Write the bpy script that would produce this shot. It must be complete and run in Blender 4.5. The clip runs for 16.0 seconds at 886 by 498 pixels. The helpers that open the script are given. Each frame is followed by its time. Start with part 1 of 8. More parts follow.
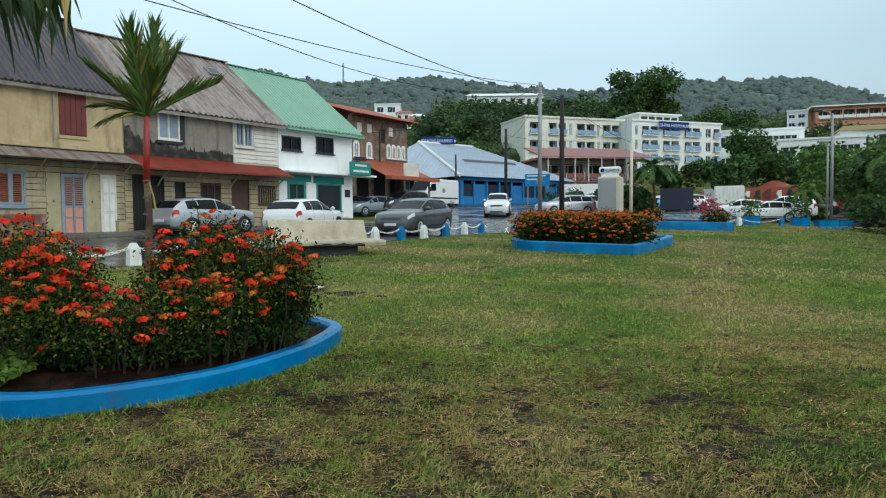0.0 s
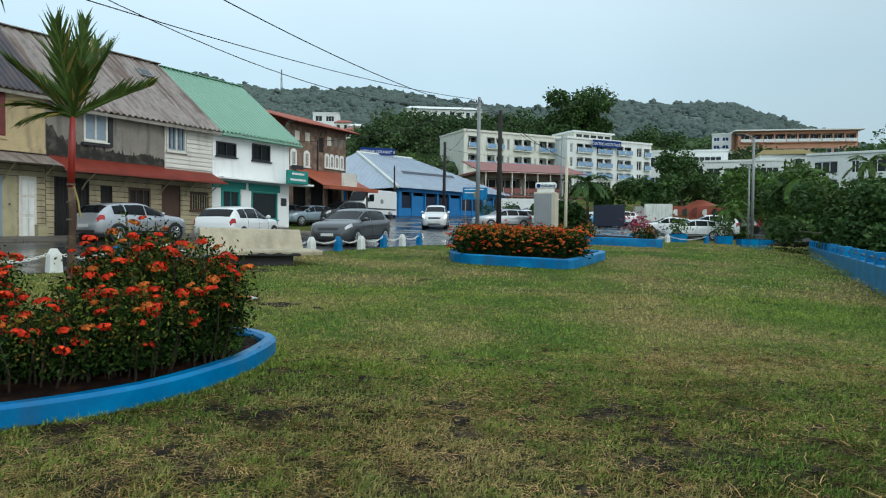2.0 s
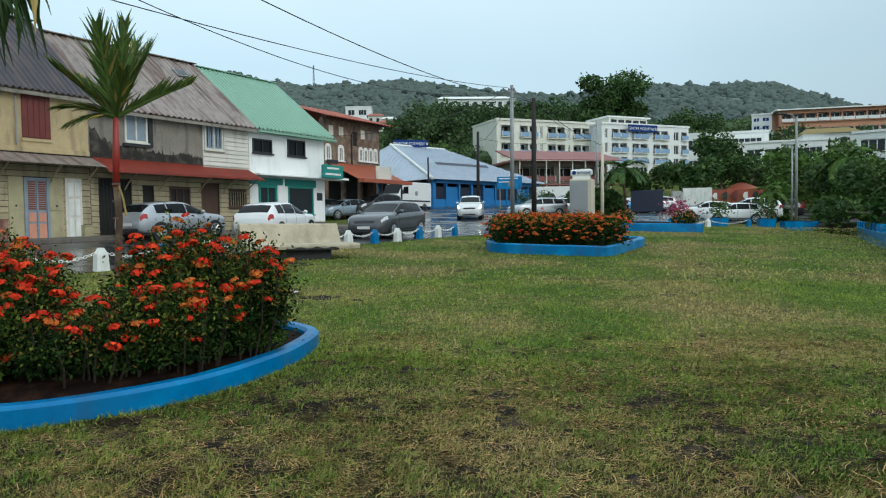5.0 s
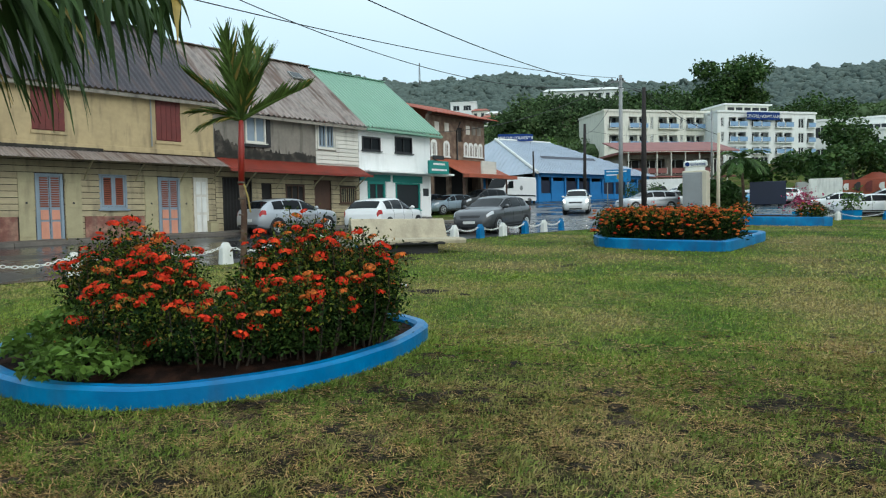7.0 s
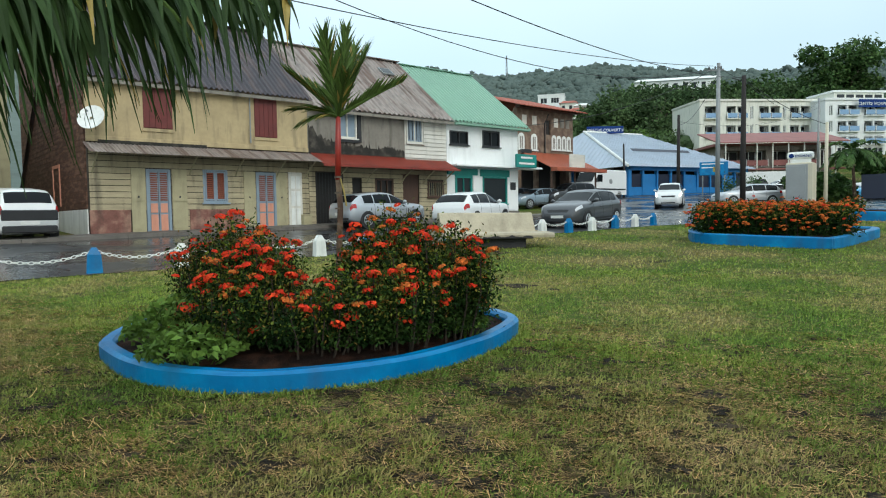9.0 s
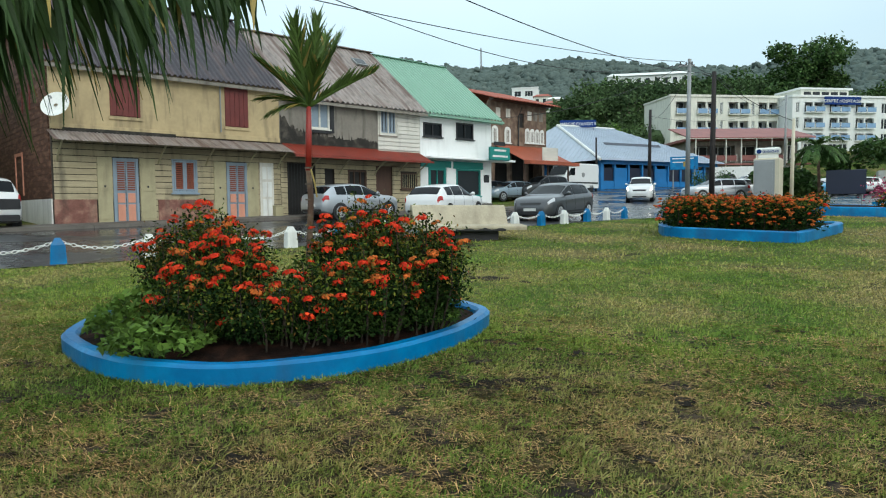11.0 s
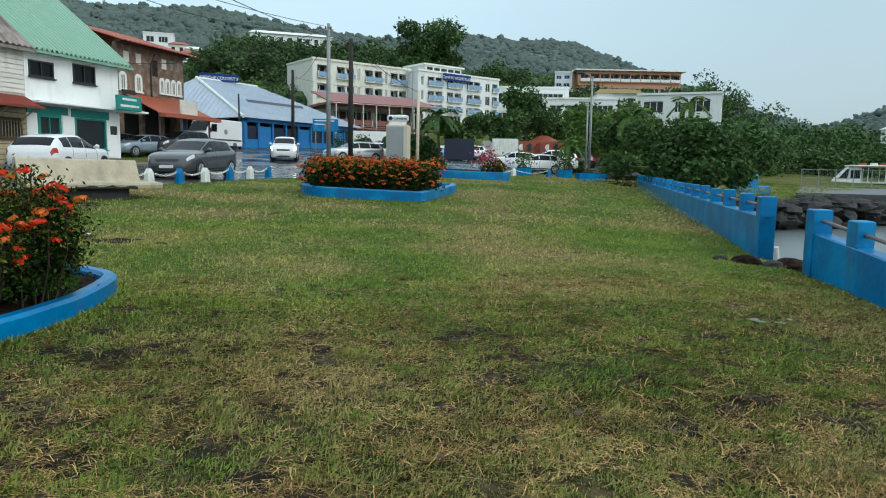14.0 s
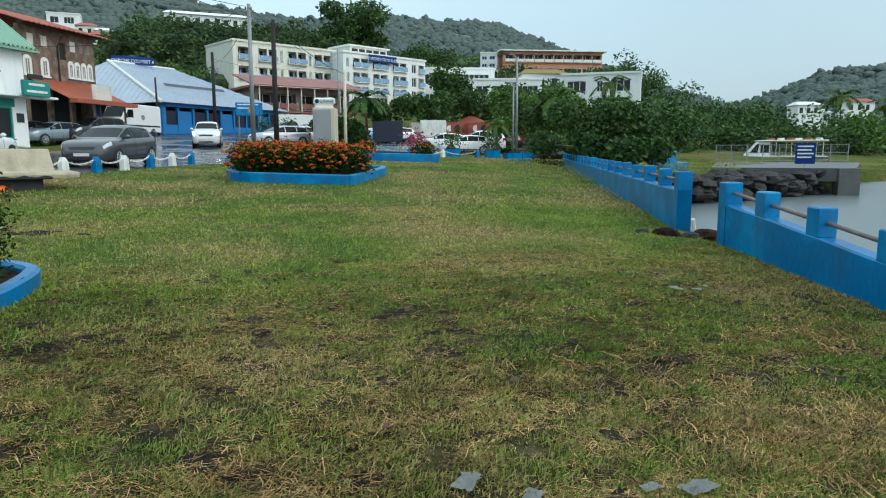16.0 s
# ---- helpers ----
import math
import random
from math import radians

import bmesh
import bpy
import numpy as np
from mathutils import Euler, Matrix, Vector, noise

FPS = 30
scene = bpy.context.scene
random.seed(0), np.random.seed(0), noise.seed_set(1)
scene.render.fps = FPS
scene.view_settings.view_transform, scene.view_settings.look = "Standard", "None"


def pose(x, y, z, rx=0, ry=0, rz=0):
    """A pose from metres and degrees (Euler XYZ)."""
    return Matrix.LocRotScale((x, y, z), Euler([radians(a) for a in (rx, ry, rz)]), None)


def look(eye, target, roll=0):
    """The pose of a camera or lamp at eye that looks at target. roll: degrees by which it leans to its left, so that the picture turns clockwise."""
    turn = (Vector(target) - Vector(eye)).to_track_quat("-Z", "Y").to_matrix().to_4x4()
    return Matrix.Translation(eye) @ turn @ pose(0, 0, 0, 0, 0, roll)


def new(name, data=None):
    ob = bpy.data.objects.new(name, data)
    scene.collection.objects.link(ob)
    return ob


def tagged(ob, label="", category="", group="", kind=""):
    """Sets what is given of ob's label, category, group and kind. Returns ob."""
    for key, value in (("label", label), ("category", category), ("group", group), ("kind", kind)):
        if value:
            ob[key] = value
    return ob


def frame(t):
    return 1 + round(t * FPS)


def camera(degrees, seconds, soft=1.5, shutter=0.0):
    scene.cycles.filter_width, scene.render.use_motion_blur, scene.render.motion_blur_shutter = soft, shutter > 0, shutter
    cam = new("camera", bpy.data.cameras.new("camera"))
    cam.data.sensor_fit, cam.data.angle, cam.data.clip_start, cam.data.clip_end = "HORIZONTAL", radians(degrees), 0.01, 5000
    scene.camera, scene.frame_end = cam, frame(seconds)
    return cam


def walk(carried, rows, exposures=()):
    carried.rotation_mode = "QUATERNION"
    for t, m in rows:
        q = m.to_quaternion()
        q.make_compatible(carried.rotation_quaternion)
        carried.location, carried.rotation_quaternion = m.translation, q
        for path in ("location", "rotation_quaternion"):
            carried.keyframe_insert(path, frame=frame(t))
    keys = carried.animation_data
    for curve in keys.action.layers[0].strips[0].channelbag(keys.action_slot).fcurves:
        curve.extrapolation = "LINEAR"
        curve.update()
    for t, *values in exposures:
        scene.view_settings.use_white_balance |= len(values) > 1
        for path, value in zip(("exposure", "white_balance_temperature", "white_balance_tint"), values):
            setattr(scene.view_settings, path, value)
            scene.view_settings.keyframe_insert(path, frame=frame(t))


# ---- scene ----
cam = camera(66.9, 16.0, soft=1.1, shutter=0.3)
# seconds, eye, then yaw to the left of +y, pitch upwards and roll in degrees
PATH = [
    (0.0, 0.000, 0.000, 1.600, 0.00, -2.39, -0.61),
    (0.5, -0.014, 0.003, 1.608, -2.07, -2.38, -0.28),
    (1.0, -0.008, 0.015, 1.610, -4.05, -2.04, 0.08),
    (1.5, -0.016, 0.018, 1.610, -4.41, -1.68, 0.49),
    (2.0, -0.019, 0.016, 1.611, -5.38, -1.40, 0.59),
    (2.5, -0.015, 0.018, 1.608, -6.67, -1.46, 0.21),
    (3.0, -0.027, 0.021, 1.609, -5.78, -2.50, -0.08),
    (5.5, -0.076, 0.059, 1.599, 0.01, -2.09, -1.04),
    (6.0, -0.090, 0.048, 1.599, 3.19, -2.05, -1.10),
    (6.5, -0.085, 0.024, 1.600, 4.76, -2.10, -1.09),
    (7.0, -0.100, 0.024, 1.600, 6.53, -2.46, -1.18),
    (7.5, -0.130, 0.011, 1.603, 8.68, -2.68, -0.91),
    (8.0, -0.147, 0.015, 1.599, 11.63, -2.40, -0.99),
    (8.5, -0.161, -0.003, 1.605, 13.82, -2.69, -0.96),
    (11.0, -0.144, 0.024, 1.602, 11.56, -3.54, -0.57),
    (11.5, -0.107, 0.034, 1.613, 6.31, -4.02, -0.27),
    (12.0, -0.102, 0.039, 1.610, 0.12, -4.00, 0.20),
    (12.5, -0.069, 0.037, 1.609, -6.65, -3.95, 0.06),
    (13.0, -0.041, -0.002, 1.605, -13.26, -4.15, -0.17),
    (13.5, -0.090, 0.004, 1.593, -17.56, -6.03, -0.04),
    (14.0, -0.073, -0.007, 1.579, -18.06, -6.88, 0.90),
    (14.5, -0.048, -0.066, 1.568, -16.59, -7.39, 0.51),
    (15.0, -0.042, -0.109, 1.573, -17.90, -8.51, 0.01),
    (15.5, -0.109, -0.123, 1.586, -21.93, -7.89, -0.21),
    (16.0, -0.150, -0.127, 1.572, -23.94, -8.35, -0.25),
]


def aim(yaw, pitch, roll):
    y, p = radians(yaw), radians(pitch)
    return Vector((-math.sin(y) * math.cos(p), math.cos(y) * math.cos(p), math.sin(p)))


walk(cam, [(t, look((x, y, z), Vector((x, y, z)) + aim(a, b, c), c)) for t, x, y, z, a, b, c in PATH],
     [(0.0, -0.1, 6080, 4.0), (3.0, -0.2, 6020, 4.0), (5.5, -0.14, 6060, 4.0), (7.0, -0.06, 6120, 4.0), (8.5, 0.04, 6200, 4.0), (11.0, 0.06, 6200, 4.0), (13.0, -0.03, 6080, 4.0), (14.5, -0.02, 6060, 4.0), (16.0, 0.08, 5980, 4.0)])

# ---- world and light: a bright overcast sky, soft sun behind cloud ----
world = bpy.data.worlds.new("world")
scene.world = world
world.use_nodes = True
wn, wl = world.node_tree.nodes, world.node_tree.links
for nd in list(wn):
    wn.remove(nd)
w_out = wn.new("ShaderNodeOutputWorld")
w_bg = wn.new("ShaderNodeBackground")
w_sky = wn.new("ShaderNodeTexSky")
w_sky.sky_type, w_sky.sun_disc = "NISHITA", False
w_sky.sun_elevation, w_sky.sun_rotation = radians(36), radians(141)
w_sky.dust_density, w_sky.air_density = 4.0, 1.0
w_sky_bg = wn.new("ShaderNodeBackground")
w_sky_bg.inputs["Strength"].default_value = 0.05
w_add = wn.new("ShaderNodeAddShader")
w_geo, w_sep = wn.new("ShaderNodeTexCoord"), wn.new("ShaderNodeSeparateXYZ")
w_ramp = wn.new("ShaderNodeValToRGB")
w_ramp.color_ramp.elements[0].position, w_ramp.color_ramp.elements[0].color = 0.0, (0.56, 0.67, 0.72, 1)
w_ramp.color_ramp.elements[1].position, w_ramp.color_ramp.elements[1].color = 1.0, (1.05, 1.17, 1.2, 1)
el = w_ramp.color_ramp.elements.new(0.22)
el.color = (0.62, 0.76, 0.81, 1)
el = w_ramp.color_ramp.elements.new(0.40)
el.color = (0.85, 0.95, 0.98, 1)
w_cloud = wn.new("ShaderNodeTexNoise")
w_cloud.inputs["Scale"].default_value, w_cloud.inputs["Detail"].default_value = 2.2, 3
w_cmap = wn.new("ShaderNodeMapRange")
w_cmap.inputs["To Min"].default_value, w_cmap.inputs["To Max"].default_value = 0.88, 1.12
w_mul = wn.new("ShaderNodeVectorMath")
w_mul.operation = "MULTIPLY"
wl.new(w_geo.outputs["Generated"], w_sep.inputs[0])
wl.new(w_geo.outputs["Generated"], w_cloud.inputs["Vector"])
wl.new(w_sep.outputs["Z"], w_ramp.inputs["Fac"])
wl.new(w_cloud.outputs["Fac"], w_cmap.inputs["Value"])
wl.new(w_ramp.outputs["Color"], w_mul.inputs[0])
wl.new(w_cmap.outputs["Result"], w_mul.inputs[1])
w_side = wn.new("ShaderNodeVectorMath")
w_side.operation = "DOT_PRODUCT"
w_side.inputs[1].default_value = (0.92, 0.39, 0.0)
w_srange = wn.new("ShaderNodeMapRange")
w_srange.interpolation_type = "SMOOTHSTEP"
w_srange.inputs["From Min"].default_value, w_srange.inputs["From Max"].default_value = 0.45, 1.0
w_srange.inputs["To Min"].default_value, w_srange.inputs["To Max"].default_value = 1.0, 0.74
w_mul2 = wn.new("ShaderNodeVectorMath")
w_mul2.operation = "MULTIPLY"
wl.new(w_geo.outputs["Generated"], w_side.inputs[0])
wl.new(w_side.outputs["Value"], w_srange.inputs["Value"])
wl.new(w_mul.outputs["Vector"], w_mul2.inputs[0])
wl.new(w_srange.outputs["Result"], w_mul2.inputs[1])
wl.new(w_mul2.outputs["Vector"], w_bg.inputs["Color"])
wl.new(w_sky.outputs["Color"], w_sky_bg.inputs["Color"])
wl.new(w_bg.outputs[0], w_add.inputs[0])
wl.new(w_sky_bg.outputs[0], w_add.inputs[1])
wl.new(w_add.outputs[0], w_out.inputs["Surface"])
w_bg.inputs["Strength"].default_value = 1.0
sun_data = bpy.data.lights.new("sun", "SUN")
sun_data.energy, sun_data.angle, sun_data.color = 0.6, radians(25), (1.0, 0.98, 0.94)
sun = new("sun", sun_data)
sun.matrix_basis = look((50, -62, 58), (0, 0, 0))
scene.view_settings.exposure = 0.0


# ---- materials ----
def mat(name, color, rough=0.6, metal=0.0, vary=0.15, scale=3.0, bump=0.0, bscale=None, color2=None, dirt=0.0, stretch=(1, 1, 1),
        trans=0.0, spec=0.5, coat=0.0, rnd=0.0):
    """A surface with variation at two scales, optional second colour in patches, drip dirt and relief."""
    m = bpy.data.materials.new(name)
    m.use_nodes = True
    nt = m.node_tree
    n, l = nt.nodes, nt.links
    b = n["Principled BSDF"]
    b.inputs["Roughness"].default_value = rough
    b.inputs["Metallic"].default_value = metal
    b.inputs["Specular IOR Level"].default_value = spec
    b.inputs["Coat Weight"].default_value = coat
    tc = n.new("ShaderNodeTexCoord")
    mp = n.new("ShaderNodeMapping")
    mp.inputs["Scale"].default_value = stretch
    l.new(tc.outputs["Object"], mp.inputs["Vector"])
    big, fine = n.new("ShaderNodeTexNoise"), n.new("ShaderNodeTexNoise")
    big.inputs["Scale"].default_value, big.inputs["Detail"].default_value = scale, 5
    fine.inputs["Scale"].default_value, fine.inputs["Detail"].default_value = scale * 9, 3
    l.new(mp.outputs[0], big.inputs["Vector"])
    l.new(mp.outputs[0], fine.inputs["Vector"])
    add = n.new("ShaderNodeMath")
    add.operation = "MULTIPLY_ADD"
    add.inputs[1].default_value = 0.5
    l.new(fine.outputs["Fac"], add.inputs[0])
    l.new(big.outputs["Fac"], add.inputs[2])
    mr = n.new("ShaderNodeMapRange")
    mr.inputs["From Min"].default_value, mr.inputs["From Max"].default_value = 0.45, 1.05
    mr.inputs["To Min"].default_value, mr.inputs["To Max"].default_value = 1 - vary, 1 + vary
    l.new(add.outputs[0], mr.inputs["Value"])
    last = None
    base = n.new("ShaderNodeMixRGB")
    base.inputs["Color1"].default_value = (*color, 1)
    base.inputs["Color2"].default_value = (*(color2 or color), 1)
    pr = n.new("ShaderNodeMapRange")
    pr.inputs["From Min"].default_value, pr.inputs["From Max"].default_value = 0.48, 0.62
    l.new(big.outputs["Fac"], pr.inputs["Value"])
    l.new(pr.outputs["Result"], base.inputs["Fac"])
    last = base.outputs["Color"]
    if dirt:
        dn = n.new("ShaderNodeTexNoise")
        dm = n.new("ShaderNodeMapping")
        dm.inputs["Scale"].default_value = (2.2, 2.2, 0.35)
        l.new(tc.outputs["Object"], dm.inputs["Vector"])
        l.new(dm.outputs[0], dn.inputs["Vector"])
        dn.inputs["Scale"].default_value, dn.inputs["Detail"].default_value = 1.6, 8
        dr = n.new("ShaderNodeMapRange")
        dr.inputs["From Min"].default_value, dr.inputs["From Max"].default_value = 0.52, 0.72
        dr.inputs["To Max"].default_value = dirt
        l.new(dn.outputs["Fac"], dr.inputs["Value"])
        dx = n.new("ShaderNodeMixRGB")
        dx.inputs["Color2"].default_value = (0.05, 0.045, 0.035, 1)
        l.new(dr.outputs["Result"], dx.inputs["Fac"])
        l.new(last, dx.inputs["Color1"])
        last = dx.outputs["Color"]
    if rnd:
        oi, gi = n.new("ShaderNodeObjectInfo"), n.new("ShaderNodeNewGeometry")
        ad = n.new("ShaderNodeMath")
        ad.operation = "ADD"
        l.new(oi.outputs["Random"], ad.inputs[0])
        l.new(gi.outputs["Random Per Island"], ad.inputs[1])
        fr = n.new("ShaderNodeMath")
        fr.operation = "FRACT"
        l.new(ad.outputs[0], fr.inputs[0])
        r2 = n.new("ShaderNodeMapRange")
        r2.inputs["To Min"].default_value, r2.inputs["To Max"].default_value = 1 - rnd, 1 + rnd
        l.new(fr.outputs[0], r2.inputs["Value"])
        mm = n.new("ShaderNodeMath")
        mm.operation = "MULTIPLY"
        l.new(r2.outputs[0], mm.inputs[0])
        l.new(mr.outputs[0], mm.inputs[1])
        fac = mm.outputs[0]
    else:
        fac = mr.outputs[0]
    vm = n.new("ShaderNodeVectorMath")
    vm.operation = "MULTIPLY"
    l.new(last, vm.inputs[0])
    l.new(fac, vm.inputs[1])
    l.new(vm.outputs["Vector"], b.inputs["Base Color"])
    if bump:
        bn = n.new("ShaderNodeTexNoise")
        bn.inputs["Scale"].default_value, bn.inputs["Detail"].default_value = bscale or scale * 12, 6
        l.new(mp.outputs[0], bn.inputs["Vector"])
        bp = n.new("ShaderNodeBump")
        bp.inputs["Strength"].default_value, bp.inputs["Distance"].default_value = bump, 0.02
        l.new(bn.outputs["Fac"], bp.inputs["Height"])
        l.new(bp.outputs["Normal"], b.inputs["Normal"])
    if trans:
        tl = n.new("ShaderNodeBsdfTranslucent")
        mx = n.new("ShaderNodeMixShader")
        mx.inputs["Fac"].default_value = trans
        l.new(vm.outputs["Vector"], tl.inputs["Color"])
        l.new(b.outputs[0], mx.inputs[1])
        l.new(tl.outputs[0], mx.inputs[2])
        l.new(mx.outputs[0], n["Material Output"].inputs["Surface"])
    return m


def lawn_material(name, lift=1.0, is_blade=False, dark=0.8):
    """Patchy mown grass: fresh green, straw and bare wet earth, mixed by noise in world places. The ground also has
    shade flecks painted in.
    """
    m = bpy.data.materials.new(name)
    m.use_nodes = True
    n, l = m.node_tree.nodes, m.node_tree.links
    b = n["Principled BSDF"]
    b.inputs["Roughness"].default_value = 0.75
    b.inputs["Specular IOR Level"].default_value = 0.02
    tc = n.new("ShaderNodeTexCoord")

    def noise_at(sc, det=4, sx=(1, 1, 1)):
        mp = n.new("ShaderNodeMapping")
        mp.inputs["Scale"].default_value = sx
        l.new(tc.outputs["Object"], mp.inputs["Vector"])
        t = n.new("ShaderNodeTexNoise")
        t.inputs["Scale"].default_value, t.inputs["Detail"].default_value = sc, det
        l.new(mp.outputs[0], t.inputs["Vector"])
        return t.outputs["Fac"]

    def ranged(v, a, c, lo=0.0, hi=1.0):
        r = n.new("ShaderNodeMapRange")
        for k, x in zip(("From Min", "From Max", "To Min", "To Max"), (a, c, lo, hi)):
            r.inputs[k].default_value = x
        l.new(v, r.inputs["Value"])
        return r.outputs["Result"]

    def mixed(f, c1, c2):
        x = n.new("ShaderNodeMixRGB")
        l.new(f, x.inputs["Fac"])
        for i, c in ((1, c1), (2, c2)):
            if isinstance(c, tuple):
                x.inputs[i].default_value = (*[k * lift for k in c], 1)
            else:
                l.new(c, x.inputs[i])
        return x.outputs["Color"]
    green = mixed(ranged(noise_at(0.9), 0.4, 0.62), (0.070, 0.118, 0.022), (0.115, 0.158, 0.03))
    straw = mixed(ranged(noise_at(14), 0.4, 0.65), (0.19, 0.15, 0.06), (0.29, 0.22, 0.105))
    both = n.new("ShaderNodeMath")
    both.operation = "MULTIPLY_ADD"
    both.inputs[1].default_value = 0.55
    l.new(noise_at(7, 6, (1, 1.8, 1)), both.inputs[0])
    l.new(noise_at(0.33, 3), both.inputs[2])
    col = mixed(ranged(both.outputs[0], 0.72, 0.92, 0.0, 0.85), green, straw)
    if not is_blade:
        earth = n.new("ShaderNodeMath")
        earth.operation = "MULTIPLY_ADD"
        earth.inputs[1].default_value = 0.35
        l.new(noise_at(5, 6), earth.inputs[0])
        l.new(noise_at(0.75, 4, (1, 1.5, 1)), earth.inputs[2])
        col = mixed(ranged(earth.outputs[0], 0.79, 0.87, 0.0, 0.8), col, (0.045, 0.036, 0.026))
        # fine near-black flecks put the shade between blades into the ground colour
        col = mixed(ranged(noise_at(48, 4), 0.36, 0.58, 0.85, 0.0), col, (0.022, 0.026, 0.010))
    else:
        gi = n.new("ShaderNodeNewGeometry")
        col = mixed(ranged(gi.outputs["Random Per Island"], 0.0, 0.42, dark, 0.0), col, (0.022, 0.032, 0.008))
        col = mixed(ranged(gi.outputs["Random Per Island"], 0.6, 1.0, 0.0, 0.4), col, (0.20, 0.19, 0.05))
    l.new(col, b.inputs["Base Color"])
    if not is_blade:
        bp = n.new("ShaderNodeBump")
        bp.inputs["Strength"].default_value, bp.inputs["Distance"].default_value = 0.9, 0.03
        l.new(noise_at(40, 6, (1, 1, 1)), bp.inputs["Height"])
        l.new(bp.outputs["Normal"], b.inputs["Normal"])
    return m


def wet_road(name):
    m = mat(name, (0.03, 0.031, 0.033), 0.45, vary=0.3, scale=0.5, bump=0.1, bscale=60)
    n, l = m.node_tree.nodes, m.node_tree.links
    t = n.new("ShaderNodeTexNoise")
    tc = n.new("ShaderNodeTexCoord")
    l.new(tc.outputs["Object"], t.inputs["Vector"])
    t.inputs["Scale"].default_value, t.inputs["Detail"].default_value = 0.35, 5
    r = n.new("ShaderNodeMapRange")
    r.inputs["From Min"].default_value, r.inputs["From Max"].default_value = 0.42, 0.6
    r.inputs["To Min"].default_value, r.inputs["To Max"].default_value = 0.36, 0.08
    l.new(t.outputs["Fac"], r.inputs["Value"])
    l.new(r.outputs["Result"], n["Principled BSDF"].inputs["Roughness"])
    return m


def glass(name, color=(0.02, 0.025, 0.03), rough=0.06):
    m = mat(name, color, rough, vary=0.1, scale=2, spec=0.25)
    return m


def glow(name, color, power):
    m = bpy.data.materials.new(name)
    m.use_nodes = True
    b = m.node_tree.nodes["Principled BSDF"]
    b.inputs["Base Color"].default_value = (*color, 1)
    b.inputs["Emission Color"].default_value = (*color, 1)
    b.inputs["Emission Strength"].default_value = power
    return m


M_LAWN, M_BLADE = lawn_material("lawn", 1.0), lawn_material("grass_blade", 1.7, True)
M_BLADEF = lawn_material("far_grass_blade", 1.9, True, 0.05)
M_GAP = mat("dark_board_gap", (0.05, 0.04, 0.03), 0.9, vary=0.3, scale=3)
M_ROAD = wet_road("wet_asphalt")
M_PAVE = mat("worn_concrete", (0.13, 0.115, 0.10), 0.7, vary=0.3, scale=1.2, bump=0.3, dirt=0.5)
M_BLUE = mat("blue_paint", (0.001, 0.148, 0.37), 0.36, vary=0.2, scale=1.6, bump=0.25, bscale=14, dirt=0.34, color2=(0.003, 0.20, 0.44), spec=0.35)
M_WHITE = mat("white_paint", (0.72, 0.73, 0.70), 0.5, vary=0.1, scale=2, dirt=0.25)
M_EARTH = mat("planter_earth", (0.013, 0.007, 0.005), 0.9, vary=0.6, scale=6, bump=0.8, color2=(0.028, 0.013, 0.008), spec=0.1)
M_CONC = mat("old_concrete", (0.42, 0.37, 0.27), 0.8, vary=0.22, scale=2.5, bump=0.35, bscale=30, dirt=0.3)
M_DARKC = mat("black_rubber_base", (0.025, 0.025, 0.027), 0.7, vary=0.3, scale=4)
M_YPLANK = mat("cream_plank_paint", (0.36, 0.305, 0.19), 0.7, vary=0.24, scale=2, bump=0.3, dirt=0.6, stretch=(0.4, 1, 3), rnd=0.10)
M_YWALL = mat("yellow_render", (0.43, 0.335, 0.185), 0.75, vary=0.2, scale=0.8, dirt=0.5, bump=0.15)
M_PINKP = mat("worn_red_plinth", (0.20, 0.085, 0.065), 0.8, vary=0.4, scale=2.4, color2=(0.27, 0.15, 0.11), bump=0.3, dirt=0.5)
M_GREYW = mat("stained_grey_render", (0.22, 0.20, 0.17), 0.8, vary=0.25, scale=0.9, dirt=0.75, bump=0.15)
M_BLACKST = mat("black_mould", (0.022, 0.02, 0.016), 0.85, vary=0.5, scale=2.6, color2=(0.06, 0.052, 0.042))
M_WPLANK = mat("white_plank_paint", (0.62, 0.60, 0.54), 0.65, vary=0.14, scale=2, dirt=0.35, stretch=(0.4, 1, 3), rnd=0.06)
M_WHOUSE = mat("white_house_render", (0.82, 0.83, 0.82), 0.6, vary=0.05, scale=0.7, dirt=0.12)
M_TEAL = mat("teal_paint", (0.015, 0.22, 0.19), 0.5, vary=0.12, scale=2)
M_SHRED = mat("dark_red_shutter", (0.13, 0.022, 0.018), 0.55, vary=0.25, scale=3)
M_LOUVRE = mat("brick_red_louvre", (0.22, 0.065, 0.035), 0.6, vary=0.2, scale=4)
M_PEACH = mat("peach_door_panel", (0.60, 0.27, 0.18), 0.6, vary=0.12, scale=3, dirt=0.2)
M_GREYBLUE = mat("grey_blue_frame", (0.22, 0.28, 0.34), 0.55, vary=0.12, scale=4)
M_CREAMSH = mat("pale_cream_shutter", (0.38, 0.34, 0.205), 0.65, vary=0.14, scale=3, dirt=0.35)
M_DARKROOF = mat("dark_violet_tin", (0.045, 0.037, 0.046), 0.5, 0.2, vary=0.4, scale=0.9, color2=(0.065, 0.045, 0.045), stretch=(3, 0.3, 1))
M_RUSTROOF = mat("rusted_tin", (0.31, 0.26, 0.235), 0.55, 0.3, vary=0.45, scale=0.9, color2=(0.12, 0.08, 0.065), stretch=(3.2, 0.22, 0.5), dirt=0.4)
M_GREENROOF = mat("mint_green_tin", (0.22, 0.385, 0.285), 0.4, 0.1, vary=0.08, scale=0.7, stretch=(1, 0.3, 1))
M_REDTIN = mat("red_tin", (0.22, 0.032, 0.018), 0.5, 0.1, vary=0.35, scale=1.4, stretch=(3, 0.3, 1), dirt=0.4)
